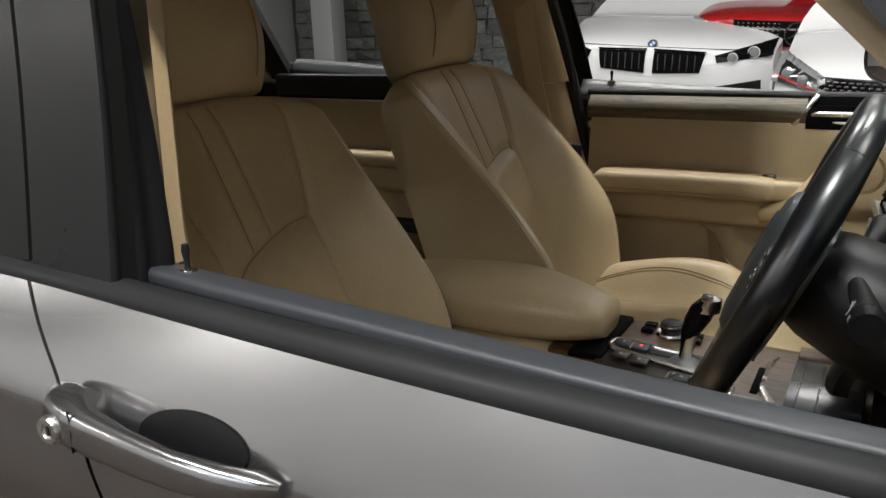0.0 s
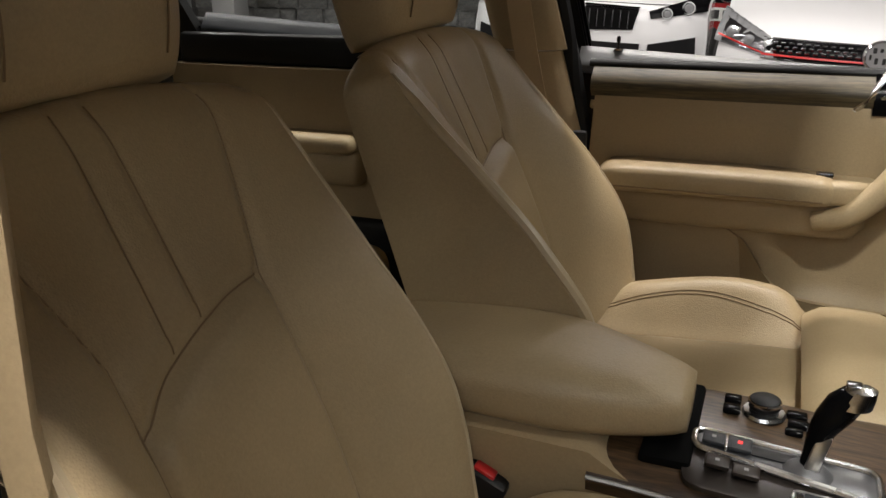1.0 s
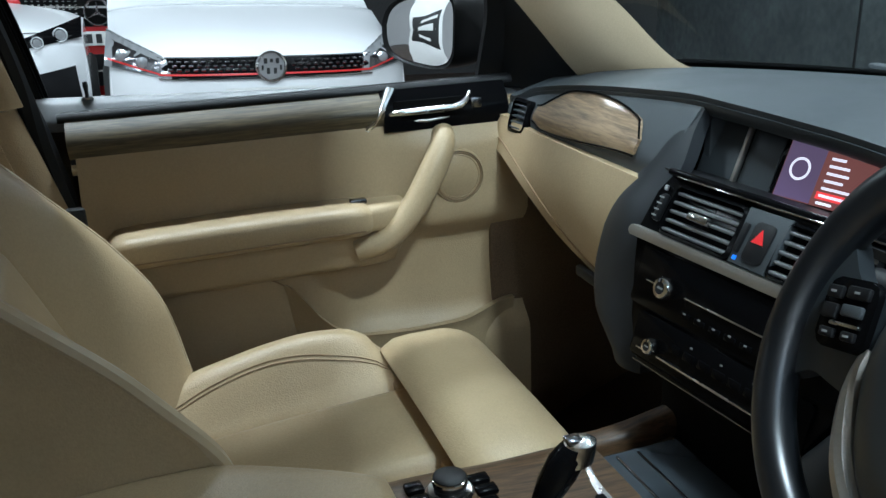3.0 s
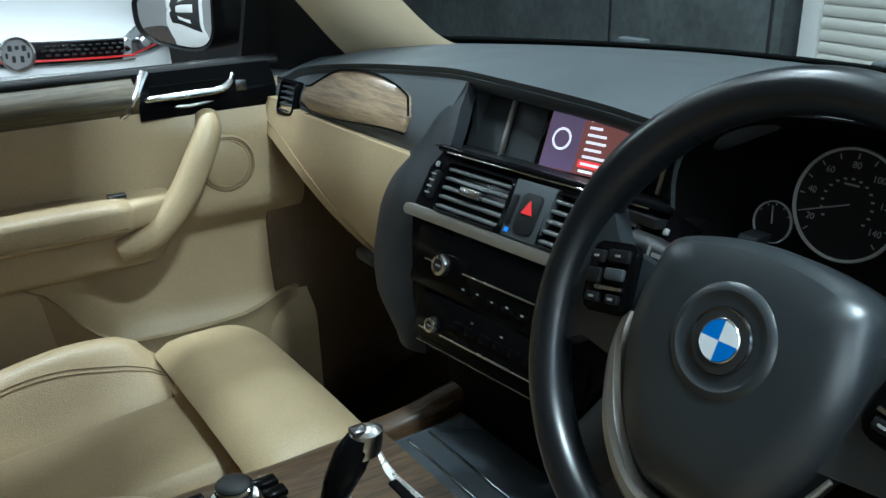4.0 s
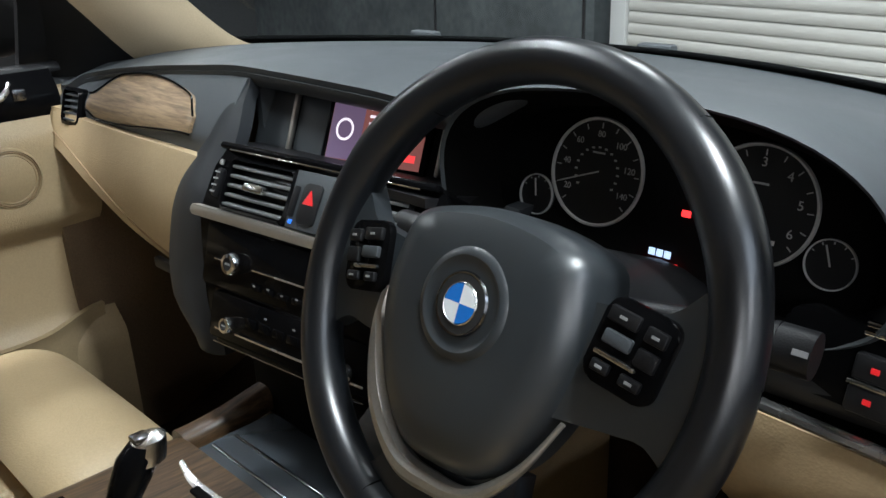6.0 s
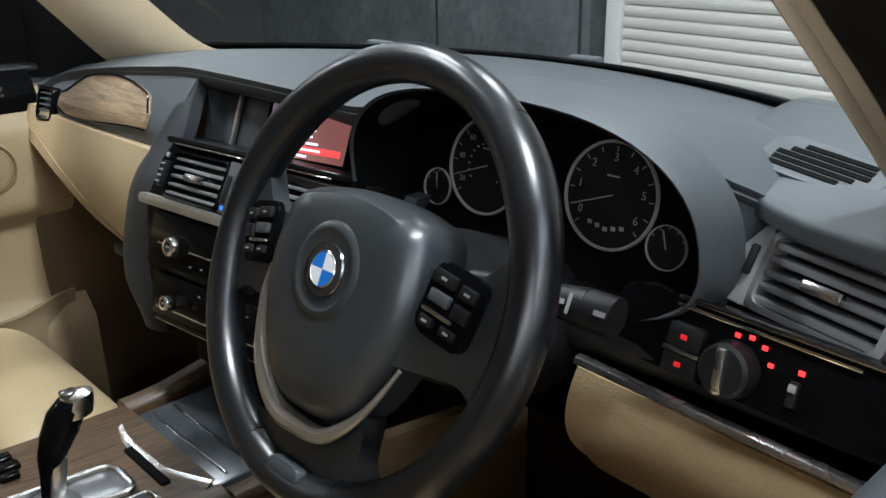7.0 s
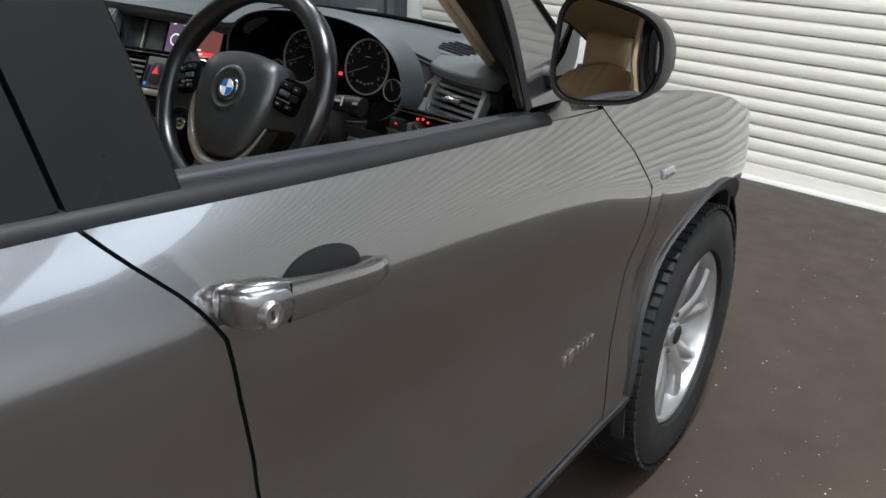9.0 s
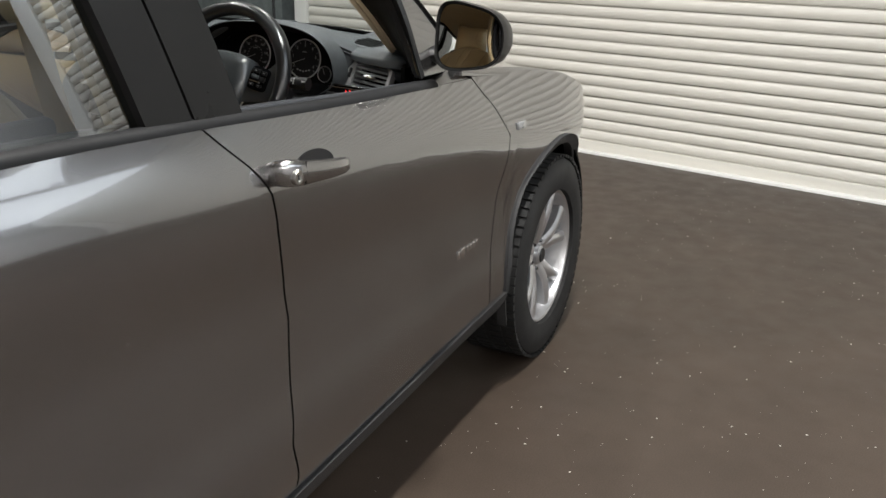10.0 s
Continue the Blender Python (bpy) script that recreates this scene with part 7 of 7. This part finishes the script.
for k in range(33):
    t = k / 32
    x = -1.765 + 0.450 * t
    end = min(1.0, math.sin(math.pi * (0.02 + 0.965 * t)) ** 0.42) if t > 0.5 else 1.0 - 0.25 * (1 - 2 * t) ** 6
    near = curve_table(((0.0, -0.085), (0.3, -0.098), (0.7, -0.106), (1.0, -0.098)), t)
    far = curve_table(((0.0, 0.140), (0.3, 0.140), (0.6, 0.112), (1.0, 0.072)), t)
    yc, hw = (near + far) / 2, (far - near) / 2 * (0.45 + 0.55 * end)
    zt, zb = 0.802 + 0.034 * math.sin(math.pi * (0.12 + 0.62 * t)), 0.738
    c, hh = (zt + zb) / 2, (zt - zb) / 2 * (0.40 + 0.60 * end)
    ring = []
    for j in range(36):
        a = 2 * math.pi * j / 36
        cs, sn = math.cos(a), math.sin(a)
        ring.append((x, yc + hw * math.copysign(abs(cs) ** 0.52, cs), c + hh * math.copysign(abs(sn) ** 0.72, sn)))
    rings.append(ring)
lid = part("armrest", loft(rings), M["leather"], con, "beige leather armrest lid", angle=70)
for row, n_ in ((0.0, 6), (0.012, 9)):
    for k in range(n_):
        part("debossed_mark", rbox((-1.535 + row * 0.4, -0.050 + 0.0095 * k - row, 0.8318), (0.004, 0.0045, 0.0006), 0.0), M["leather_lower"], lid)
part("latch_gap", rbox((-1.335, 0, 0.738), (0.06, 0.20, 0.022), 0.006), M["black_deep"], con)
# selector: frame, plates, lever
def on_con(x, y, d=0.0):
    return pose(x, y, con_top(x) + 0.011 + d, 0, 3.5, 0)
SX = -0.032
fr = part("selector_frame", prism(rounded(0.216, 0.116, 0.026), 0.006, on_con(-1.174 + SX, -0.074, -0.003), 0.002), M["selector_dark"], con, "dark selector surround with bright loops and keys")
part("gate_loop", tube([on_con(-1.172 + SX, -0.046, 0.0020) @ Vector((x, y * (0.72 + 2.2 * (x + 0.1)) - 0.10 * x, 0)) for x, y in rounded(0.205, 0.056, 0.016, 6)], 0.0046, 8, True), M["silver"], fr, "bright loop round the selector gate")
part("selector_gate", prism([(x, y * (0.72 + 2.2 * (x + 0.1)) - 0.10 * x) for x, y in rounded(0.197, 0.048, 0.012)], 0.003, on_con(-1.172 + SX, -0.046, 0.0014), 0.001), M["selector_grey"], fr, "satin grey selector gate")
part("gate_slot", prism(rounded(0.070, 0.018, 0.006), 0.002, on_con(-1.176 + SX, -0.040, 0.0034), 0.0005), M["black_plastic"], fr)
part("gaiter_ring", lathe([(0.0, 0.012), (0.014, 0.011), (0.022, 0.005), (0.028, 0.0)], on_con(-1.146 + SX, -0.054, 0.003), 28), M["selector_grey"], fr)
part("key_loop", tube([on_con(-1.110 + SX, -0.112, 0.0030) @ Vector((x, y, 0)) for x, y in rounded(0.100, 0.032, 0.006, 4)], 0.0028, 8, True), M["silver"], fr, "bright loop round the keys")
for x, y, w, d in ((-1.252, -0.040, 0.026, 0.024), (-1.222, -0.040, 0.028, 0.028), (-1.244, -0.086, 0.028, 0.024), (-1.212, -0.090, 0.030, 0.024), (-1.138, -0.112, 0.024, 0.022), (-1.112, -0.112, 0.024, 0.022), (-1.082, -0.112, 0.026, 0.022)):
    flush = 0.0020 if y < -0.06 and x < -1.2 else 0.0040
    bt = part("button", rbox((0, 0, 0), (w, d, 0.006), 0.002, m=on_con(x + SX, y, flush)), M["selector_dark" if flush < 0.003 else "ledge"], fr, "dark selector key")
    part("key_mark", rbox((0, 0, 0.0034), (0.005, 0.005, 0.0006), 0.0, m=on_con(x + SX, y, flush)), M["red_glow" if x == -1.222 else "mark_dim"], bt)
part("divider", rbox((0, 0, 0), (0.0035, 0.032, 0.006), 0.001, m=on_con(-1.237 + SX, -0.042, 0.0040)), M["silver"], fr)
lev = part("selector_lever", loft([[(x + SX - 0.008 + 0.86 * w * math.cos(a), -0.052 - 0.9 * dy + 0.86 * d * math.sin(a), z + 0.10 * (z - 0.726)) for a in (2 * math.pi * k / 20 for k in range(20))] for x, dy, z, w, d in ((-1.140, 0, 0.726, 0.020, 0.018), (-1.139, 0, 0.738, 0.012, 0.011), (-1.136, 0.002, 0.768, 0.012, 0.011), (-1.130, 0.004, 0.790, 0.018, 0.016), (-1.120, 0.008, 0.812, 0.024, 0.020), (-1.110, 0.012, 0.834, 0.024, 0.0205), (-1.103, 0.014, 0.845, 0.018, 0.016), (-1.100, 0.015, 0.849, 0.006, 0.006))]), M["black_gloss"], con, "black and silver automatic selector lever")
part("lever_cap", loft([[(x + SX - 0.008 + 0.86 * w * math.cos(a), -0.052 - 0.9 * dy + 0.86 * d * math.sin(a), z + 0.10 * (z - 0.726)) for a in (2 * math.pi * k / 20 for k in range(20))] for x, dy, z, w, d in ((-1.104, 0.012, 0.828, 0.0225, 0.0212), (-1.102, 0.013, 0.838, 0.0225, 0.0205), (-1.098, 0.015, 0.848, 0.018, 0.016), (-1.096, 0.016, 0.852, 0.008, 0.007))]), M["silver"], lev, "silver lever cap")
part("lever_shaft", rbox((0, 0, 0), (0.016, 0.006, 0.060), 0.003, m=pose(-1.140 + SX, -0.064, 0.766, 0, 12, 0)), M["silver"], lev)
part("cap_button", rbox((-1.114 + SX, -0.064, 0.862), (0.016, 0.016, 0.006), 0.002), M["dark_chrome"], lev)
# rotary controller with keys
ROT = pose(-1.230, 0.070, con_top(-1.23) + 0.003) @ Matrix.Diagonal((0.84, 0.84, 0.95, 1))
ctl = part("rotary_controller", lathe([(0, 0.026), (0.018, 0.026), (0.0225, 0.0235), (0.0235, 0.012), (0.021, 0.009), (0.021, 0.004), (0.030, 0.003), (0.032, 0.0)], ROT, 40), M["black_plastic"], con, "round menu controller with chrome ring")
part("ring", lathe([(0.0232, 0.016), (0.0250, 0.018), (0.0246, 0.021), (0.0228, 0.022)], ROT, 40, True), M["chrome"], ctl)
part("base_ring", lathe([(0.022, 0.004), (0.030, 0.006), (0.033, 0.002)], ROT, 40), M["silver"], ctl)
for dx, dy, w, h in ((-0.046, 0.012, 0.022, 0.020), (-0.046, -0.014, 0.022, 0.020), (0.048, 0.016, 0.026, 0.018), (0.050, -0.006, 0.026, 0.018), (0.044, -0.028, 0.022, 0.014)):
    part("key", rbox((-1.230 + dx * 0.85, 0.070 + dy, con_top(-1.230 + dx) + 0.006), (w, h, 0.008), 0.003), M["black_gloss"], ctl)

# ---- the row of parked cars beyond ----
def parked_car(label, x, y, paint, profile, half, front, yaw=0.0):
    """A car whose nose points to -y. Local: X across, Y depth from the nose, Z up. front adds its face with the given placer."""
    root = tagged(new("parked_car"), label, "car", "row of parked cars")
    prof = smooth_line([(0, d, z) for d, z in profile], 6)
    n = len(prof) - 1

    def skin(u, v):
        p = prof[round(v * n)]
        a = 2 * u - 1
        w = half * (1 - 0.05 * abs(a) ** 8) * (1 - 0.24 * ease(1.02, 1.42, p.z))
        nose = 0.26 * abs(a) ** 3 * (1 - ease(0.3, 1.2, p.y))
        drop = 0.05 * abs(a) ** 4 * (1 - ease(0.9, 1.3, p.z)) * ease(0.70, 0.80, p.z)
        return (a * w, p.y + nose, p.z - drop)

    body = part("body", sheet(skin, 36, n, 0.03), M[paint], root, "", angle=50)
    for e in (-1, 1):
        def flank(u, v):
            p = prof[round(u * n)]
            q = skin(1.0 if e > 0 else 0.0, u)
            return (q[0] * (1.0 + 0.02 * math.sin(math.pi * v)), q[1], 0.24 + (q[2] - 0.24) * v)
        part("flank", sheet(flank, n, 8, 0.02, (e, 0, 0)), M[paint], root, "", angle=50)
        for d in (0.85, 3.4):
            w = part("wheel", lathe([(0, 0.06), (0.19, 0.06), (0.21, 0.10), (0.30, 0.10), (0.325, 0.07), (0.325, -0.07), (0.30, -0.10), (0, -0.10)], None, 36), M["tyre"], root)
            w.matrix_local = pose(e * (half - 0.09), d, 0.325, 0, 90 * e, 0)
            part("rim", lathe([(0, 0.075), (0.18, 0.085), (0.20, 0.10), (0.20, 0.06), (0, 0.05)], None, 30), M["alloy"], w)

    def face_y(X, Z):
        """Depth of the nose surface at a height."""
        best = min(prof[: n // 2], key=lambda p: abs(p.z - Z) + 0.15 * p.y)
        return best.y + 0.26 * abs(X / half) ** 3

    def patch(name, corners, material, out=0.012, parent=None, nu=10, nv=4, label="", thick=0.03):
        """A plate on the nose between four (X, Z) corners, low left first, then anticlockwise."""
        (a, b, c, d) = [Vector((q[0], 0, q[1])) for q in corners]
        def fn(u, v):
            p = (a * (1 - u) + b * u) * (1 - v) + (d * (1 - u) + c * u) * v
            return (p.x, face_y(p.x, p.z) - out, p.z)
        return part(name, sheet(fn, nu, nv, thick, (0, -1, 0)), M[material], parent or root, label)

    front(root, patch, face_y)
    root.matrix_world = pose(x, y, floor_z(x, y + 2), 0, math.degrees(0.05), yaw)
    return root


def hatch_face(root, patch, face_y):
    grille = patch("grille", ((-0.60, 0.632), (0.60, 0.632), (0.60, 0.748), (-0.60, 0.748)), "black_gloss", 0.010, None, 30, 4, "black honeycomb grille with a red line")
    patch("red_line", ((-0.62, 0.654), (0.62, 0.654), (0.62, 0.664), (-0.62, 0.664)), "red_line", 0.020, grille, 30, 1, "", 0.012)
    patch("chrome_line", ((-0.62, 0.634), (0.62, 0.634), (0.62, 0.642), (-0.62, 0.642)), "chrome", 0.020, grille, 30, 1, "", 0.012)
    for r in range(3):
        for k in range(26):
            X = -0.55 + 0.044 * k + (0.022 if r % 2 else 0.0)
            Z = 0.684 + 0.022 * r
            if abs(X) < 0.11:
                continue
            c = rbox((X, face_y(X, Z) - 0.018, Z), (0.030, 0.012, 0.014), 0.004, 1)
            part("mesh_cell", c, M["dark_chrome"], grille)
    bd = lathe([(0, 0.012), (0.082, 0.012), (0.088, 0.006), (0.09, 0)], pose(0, face_y(0, 0.70) - 0.03, 0.700, 90, 0, 0), 40)
    b = part("round_badge", bd, M["alloy"], root, "round chrome front badge")
    part("ring", lathe([(0.072, 0.013), (0.078, 0.020), (0.088, 0.014)], pose(0, face_y(0, 0.70) - 0.03, 0.700, 90, 0, 0), 40), M["chrome"], b)
    for X, Z, w, h in ((-0.034, 0.032, 0.020, 0.030), (0.034, 0.032, 0.020, 0.030), (0.0, 0.034, 0.018, 0.020), (-0.020, -0.024, 0.018, 0.034), (0.020, -0.024, 0.018, 0.034), (-0.052, -0.006, 0.012, 0.030), (0.052, -0.006, 0.012, 0.030)):
        part("badge_field", rbox((X, face_y(0, 0.7) - 0.044, 0.700 + Z), (w, 0.006, h), 0.003, 1), M["ink"], b)
    for e in (-1, 1):
        lamp = patch("headlight", tuple((e * X, Z) for X, Z in ((0.905, 0.700), (0.545, 0.632), (0.575, 0.752), (0.880, 0.880))), "lens", 0.010, None, 16, 8, "large clear headlight with a red line")
        patch("lamp_shadow", tuple((e * X, Z) for X, Z in ((0.86, 0.700), (0.60, 0.655), (0.615, 0.735), (0.850, 0.830))), "dark_chrome", 0.016, lamp, 14, 6, "", 0.01)
        for X, Z, r in ((0.70, 0.722, 0.034), (0.80, 0.752, 0.040)):
            part("projector", lathe([(0, 0.02), (r * 0.7, 0.014), (r, 0.0)], pose(e * X, face_y(X, Z) - 0.020, Z, 90, 0, 0), 24), M["lens"], lamp)
        patch("red_line", tuple((e * X, Z) for X, Z in ((0.885, 0.736), (0.60, 0.656), (0.60, 0.664), (0.885, 0.745))), "red_line", 0.022, lamp, 14, 1, "", 0.006)
        patch("lower_intake", tuple((e * X, Z) for X, Z in ((0.86, 0.32), (0.45, 0.30), (0.52, 0.44), (0.84, 0.50))), "black_plastic", 0.010)
    patch("lower_grille", ((-0.42, 0.28), (0.42, 0.28), (0.48, 0.42), (-0.48, 0.42)), "black_plastic", 0.010, None, 16)
    patch("number_plate", ((-0.26, 0.47), (0.26, 0.47), (0.26, 0.58), (-0.26, 0.58)), "plate", 0.018, None, 6, 2, "white number plate with dark bars", 0.01)
    patch("bonnet_edge", ((-0.62, 0.749), (0.62, 0.749), (0.62, 0.753), (-0.62, 0.753)), "seam", 0.014, None, 24, 1, "", 0.008)


def coupe_face(root, patch, face_y):
    for e in (-1, 1):
        kd = patch("kidney_grille", tuple((e * X, Z) for X, Z in ((0.40, 0.62), (0.035, 0.60), (0.035, 0.775), (0.43, 0.765))), "black_deep", 0.014, None, 12, 6, "black twin grille")
        patch("grille_edge", tuple((e * X, Z) for X, Z in ((0.42, 0.768), (0.030, 0.778), (0.030, 0.792), (0.44, 0.782))), "black_gloss", 0.022, kd, 10, 1, "", 0.014)
        for k in range(6):
            X = 0.075 + 0.057 * k
            part("grille_bar", rbox((e * X, face_y(X, 0.70) - 0.020, 0.69), (0.012, 0.02, 0.13), 0.004, 1), M["dark_chrome"], kd)
        lamp = patch("headlight", tuple((e * X, Z) for X, Z in ((0.90, 0.765), (0.52, 0.700), (0.50, 0.755), (0.895, 0.885))), "black_gloss", 0.010, None, 16, 8, "dark headlight with twin bright rings")
        for X, Z, r in ((0.63, 0.742, 0.040), (0.77, 0.785, 0.048)):
            part("lamp_ring", lathe([(r * 0.78, 0.0), (r * 0.88, 0.014), (r, 0.0)], pose(e * X, face_y(X, Z) - 0.022, Z, 90, 0, 0), 28), M["badge_white"], lamp)
            part("projector", lathe([(0, 0.012), (r * 0.6, 0.008), (r * 0.75, 0.0)], pose(e * X, face_y(X, Z) - 0.022, Z, 90, 0, 0), 24), M["lens"], lamp)
        patch("side_intake", tuple((e * X, Z) for X, Z in ((0.86, 0.34), (0.50, 0.30), (0.52, 0.52), (0.84, 0.58))), "black_plastic", 0.010)
    bd = part("round_badge", lathe([(0, 0.008), (0.034, 0.008), (0.04, 0.0)], pose(0, face_y(0, 0.82) - 0.01, 0.820, 60, 0, 0), 32), M["ink"], root, "round blue and white badge")
    for q in range(4):
        seg = [(0, 0)] + [(0.022 * math.cos(radians(90 * q + 90 * j / 6)), 0.022 * math.sin(radians(90 * q + 90 * j / 6))) for j in range(7)]
        part("quarter", prism(seg, 0.002, pose(0, face_y(0, 0.82) - 0.010, 0.820, 60, 0, 0) @ Matrix.Translation((0, 0, 0.010))), M["blue" if q % 2 else "badge_white"], bd, "", smooth=False)
    part("ring", lathe([(0.034, 0.008), (0.037, 0.011), (0.041, 0.004)], pose(0, face_y(0, 0.82) - 0.01, 0.820, 60, 0, 0), 32), M["chrome"], bd)
    patch("lower_intake", ((-0.45, 0.28), (0.45, 0.28), (0.46, 0.52), (-0.46, 0.52)), "black_plastic", 0.010, None, 16)
    patch("bonnet_edge", ((-0.85, 0.800), (0.85, 0.800), (0.85, 0.804), (-0.85, 0.804)), "seam", 0.006, None, 30, 1, "", 0.008)


def red_face(root, patch, face_y):
    gr = patch("grille", ((-0.46, 0.80), (0.46, 0.80), (0.52, 1.00), (-0.52, 1.00)), "black_deep", 0.012, None, 16, 4, "black grille with bright dots and a star badge")
    for r in range(7):
        Z = 0.815 + 0.027 * r
        for k in range(24):
            X = -0.47 + 0.041 * k
            if abs(X) < 0.11:
                continue
            part("stud", rbox((X, face_y(X, Z) - 0.020, Z), (0.018, 0.008, 0.008), 0.003, 1), M["silver"], gr)
    at = pose(0, face_y(0, 0.90) - 0.03, 0.900, 90, 0, 0)
    b = part("star_badge", lathe([(0.080, 0.0), (0.084, 0.012), (0.094, 0.012), (0.098, 0.0)], at, 40), M["chrome"], root, "round three-pointed chrome badge")
    for k in range(3):
        a = radians(90 + 120 * k)
        part("point", prism([(0.012 * math.cos(a + 1.57), 0.012 * math.sin(a + 1.57)), (0.086 * math.cos(a), 0.086 * math.sin(a)), (0.012 * math.cos(a - 1.57), 0.012 * math.sin(a - 1.57))], 0.008, at @ Matrix.Translation((0, 0, 0.014))), M["chrome"], b)
    patch("louvre", ((-0.50, 0.930), (0.50, 0.930), (0.50, 0.944), (-0.50, 0.944)), "silver", 0.024, gr, 12, 1, "", 0.012)
    pl = patch("number_plate", ((-0.26, 0.665), (0.26, 0.665), (0.26, 0.765), (-0.26, 0.765)), "plate", 0.024, None, 6, 2, "white number plate with dark bars", 0.012)
    for k in range(7):
        X = -0.205 + 0.066 * k + (0.02 if k > 3 else 0.0)
        part("plate_bar", rbox((X, face_y(X, 0.72) - 0.030, 0.715), (0.040, 0.006, 0.066), 0.002, 1), M["ink"], pl)
    patch("lower_intake", ((-0.70, 0.36), (0.70, 0.36), (0.74, 0.60), (-0.74, 0.60)), "black_plastic", 0.012, None, 16)
    patch("chrome_line", ((-0.66, 0.47), (0.66, 0.47), (0.66, 0.485), (-0.66, 0.485)), "silver", 0.020, None, 16, 1, "", 0.01)
    for e in (-1, 1):
        patch("headlight", tuple((e * X, Z) for X, Z in ((0.90, 0.86), (0.60, 0.82), (0.60, 0.94), (0.88, 1.02))), "lens", 0.010, None, 12, 6, "clear headlight")


LOW = ((0.12, 0.20), (0.03, 0.34), (0.0, 0.50), (0.0, 0.60), (0.015, 0.70), (0.07, 0.765), (0.35, 0.865), (0.95, 0.985), (1.2, 1.03), (1.85, 1.40), (2.4, 1.47), (3.3, 1.42), (3.9, 1.0), (4.15, 0.9), (4.2, 0.45))
SALOON = ((0.12, 0.20), (0.03, 0.34), (0.0, 0.50), (0.0, 0.62), (0.02, 0.74), (0.09, 0.815), (0.40, 0.90), (1.0, 1.00), (1.3, 1.04), (1.95, 1.38), (2.5, 1.42), (3.4, 1.36), (4.0, 1.05), (4.5, 0.98), (4.55, 0.45))
TALL = ((0.12, 0.28), (0.03, 0.42), (0.0, 0.60), (0.0, 0.80), (0.02, 0.96), (0.09, 1.035), (0.40, 1.10), (1.0, 1.17), (1.2, 1.19), (1.8, 1.55), (2.4, 1.62), (3.4, 1.56), (4.0, 1.1), (4.3, 1.0), (4.35, 0.5))
parked_car("white hatchback with black honeycomb grille and red line", -0.82, 4.30, "white_paint", LOW, 0.92, hatch_face)
parked_car("white coupe with black twin grille and dark headlights", -2.78, 5.50, "white_paint", SALOON, 0.95, coupe_face)
parked_car("red car with studded black grille and white number plate", -1.78, 6.20, "red_paint", TALL, 0.93, red_face)

# white painted pillar before the stone wall
tagged(part("column", rbox((-7.65, 8.0, CEIL / 2), (0.32, 0.3, CEIL - 0.01), 0.01), M["plain_wall"], None), "white painted column before the stone wall", "column", kind="structure")

# poster board that the far mirror reflects
board = tagged(part("poster_stand", rbox((0, 0, 1.0), (0.03, 0.62, 1.5), 0.006), M["white_strip"], None), "white poster board with a black panel and pale bars", "poster")
part("panel", rbox((0.018, 0.0, 1.12), (0.004, 0.5, 0.5), 0.002), M["ink"], board, "black printed panel")
for k in range(3):
    part("print_bar", rbox((0.0215, 0.03 * k - 0.03, 1.26 - 0.13 * k), (0.003, 0.34 - 0.05 * k, 0.06), 0.002), M["white_strip"], board)
part("foot", rbox((0, 0, 0.125), (0.30, 0.5, 0.25), 0.02), M["black_plastic"], board, "black base")
board.matrix_world = pose(-4.6, 1.60, 0, 0, 0, -8)

# ---- ceiling lights, all out of view ----
# The pair at y -5.6 is added only to brighten the south wall.
for x, y, length, power in ((-6.4, 1.35, 1.2, 45), (-4.1, 1.35, 0.9, 60), (-1.8, 1.35, 0.9, 72), (-0.45, 1.35, 0.45, 48), (-7.6, -4.0, 1.2, 100), (-5.3, -4.0, 0.9, 60), (0.9, 0.3, 1.2, 40), (-5.6, -5.6, 1.4, 45), (-2.6, -5.6, 1.4, 45), (-0.9, -3.9, 2.6, 40), (1.8, -4.6, 1.8, 10), (-1.8, -1.35, 0.9, 60),
                            (-0.75, -1.35, 0.36, 110), (-6.5, 4.6, 1.2, 46), (-3.9, 4.6, 1.2, 46), (-1.3, 4.6, 1.2, 46), (1.3, 4.6, 1.2, 46)):
    batten(x, y, length, power, width=2.2 if length > 2 else 1.5 if length > 1.5 else 0.12)
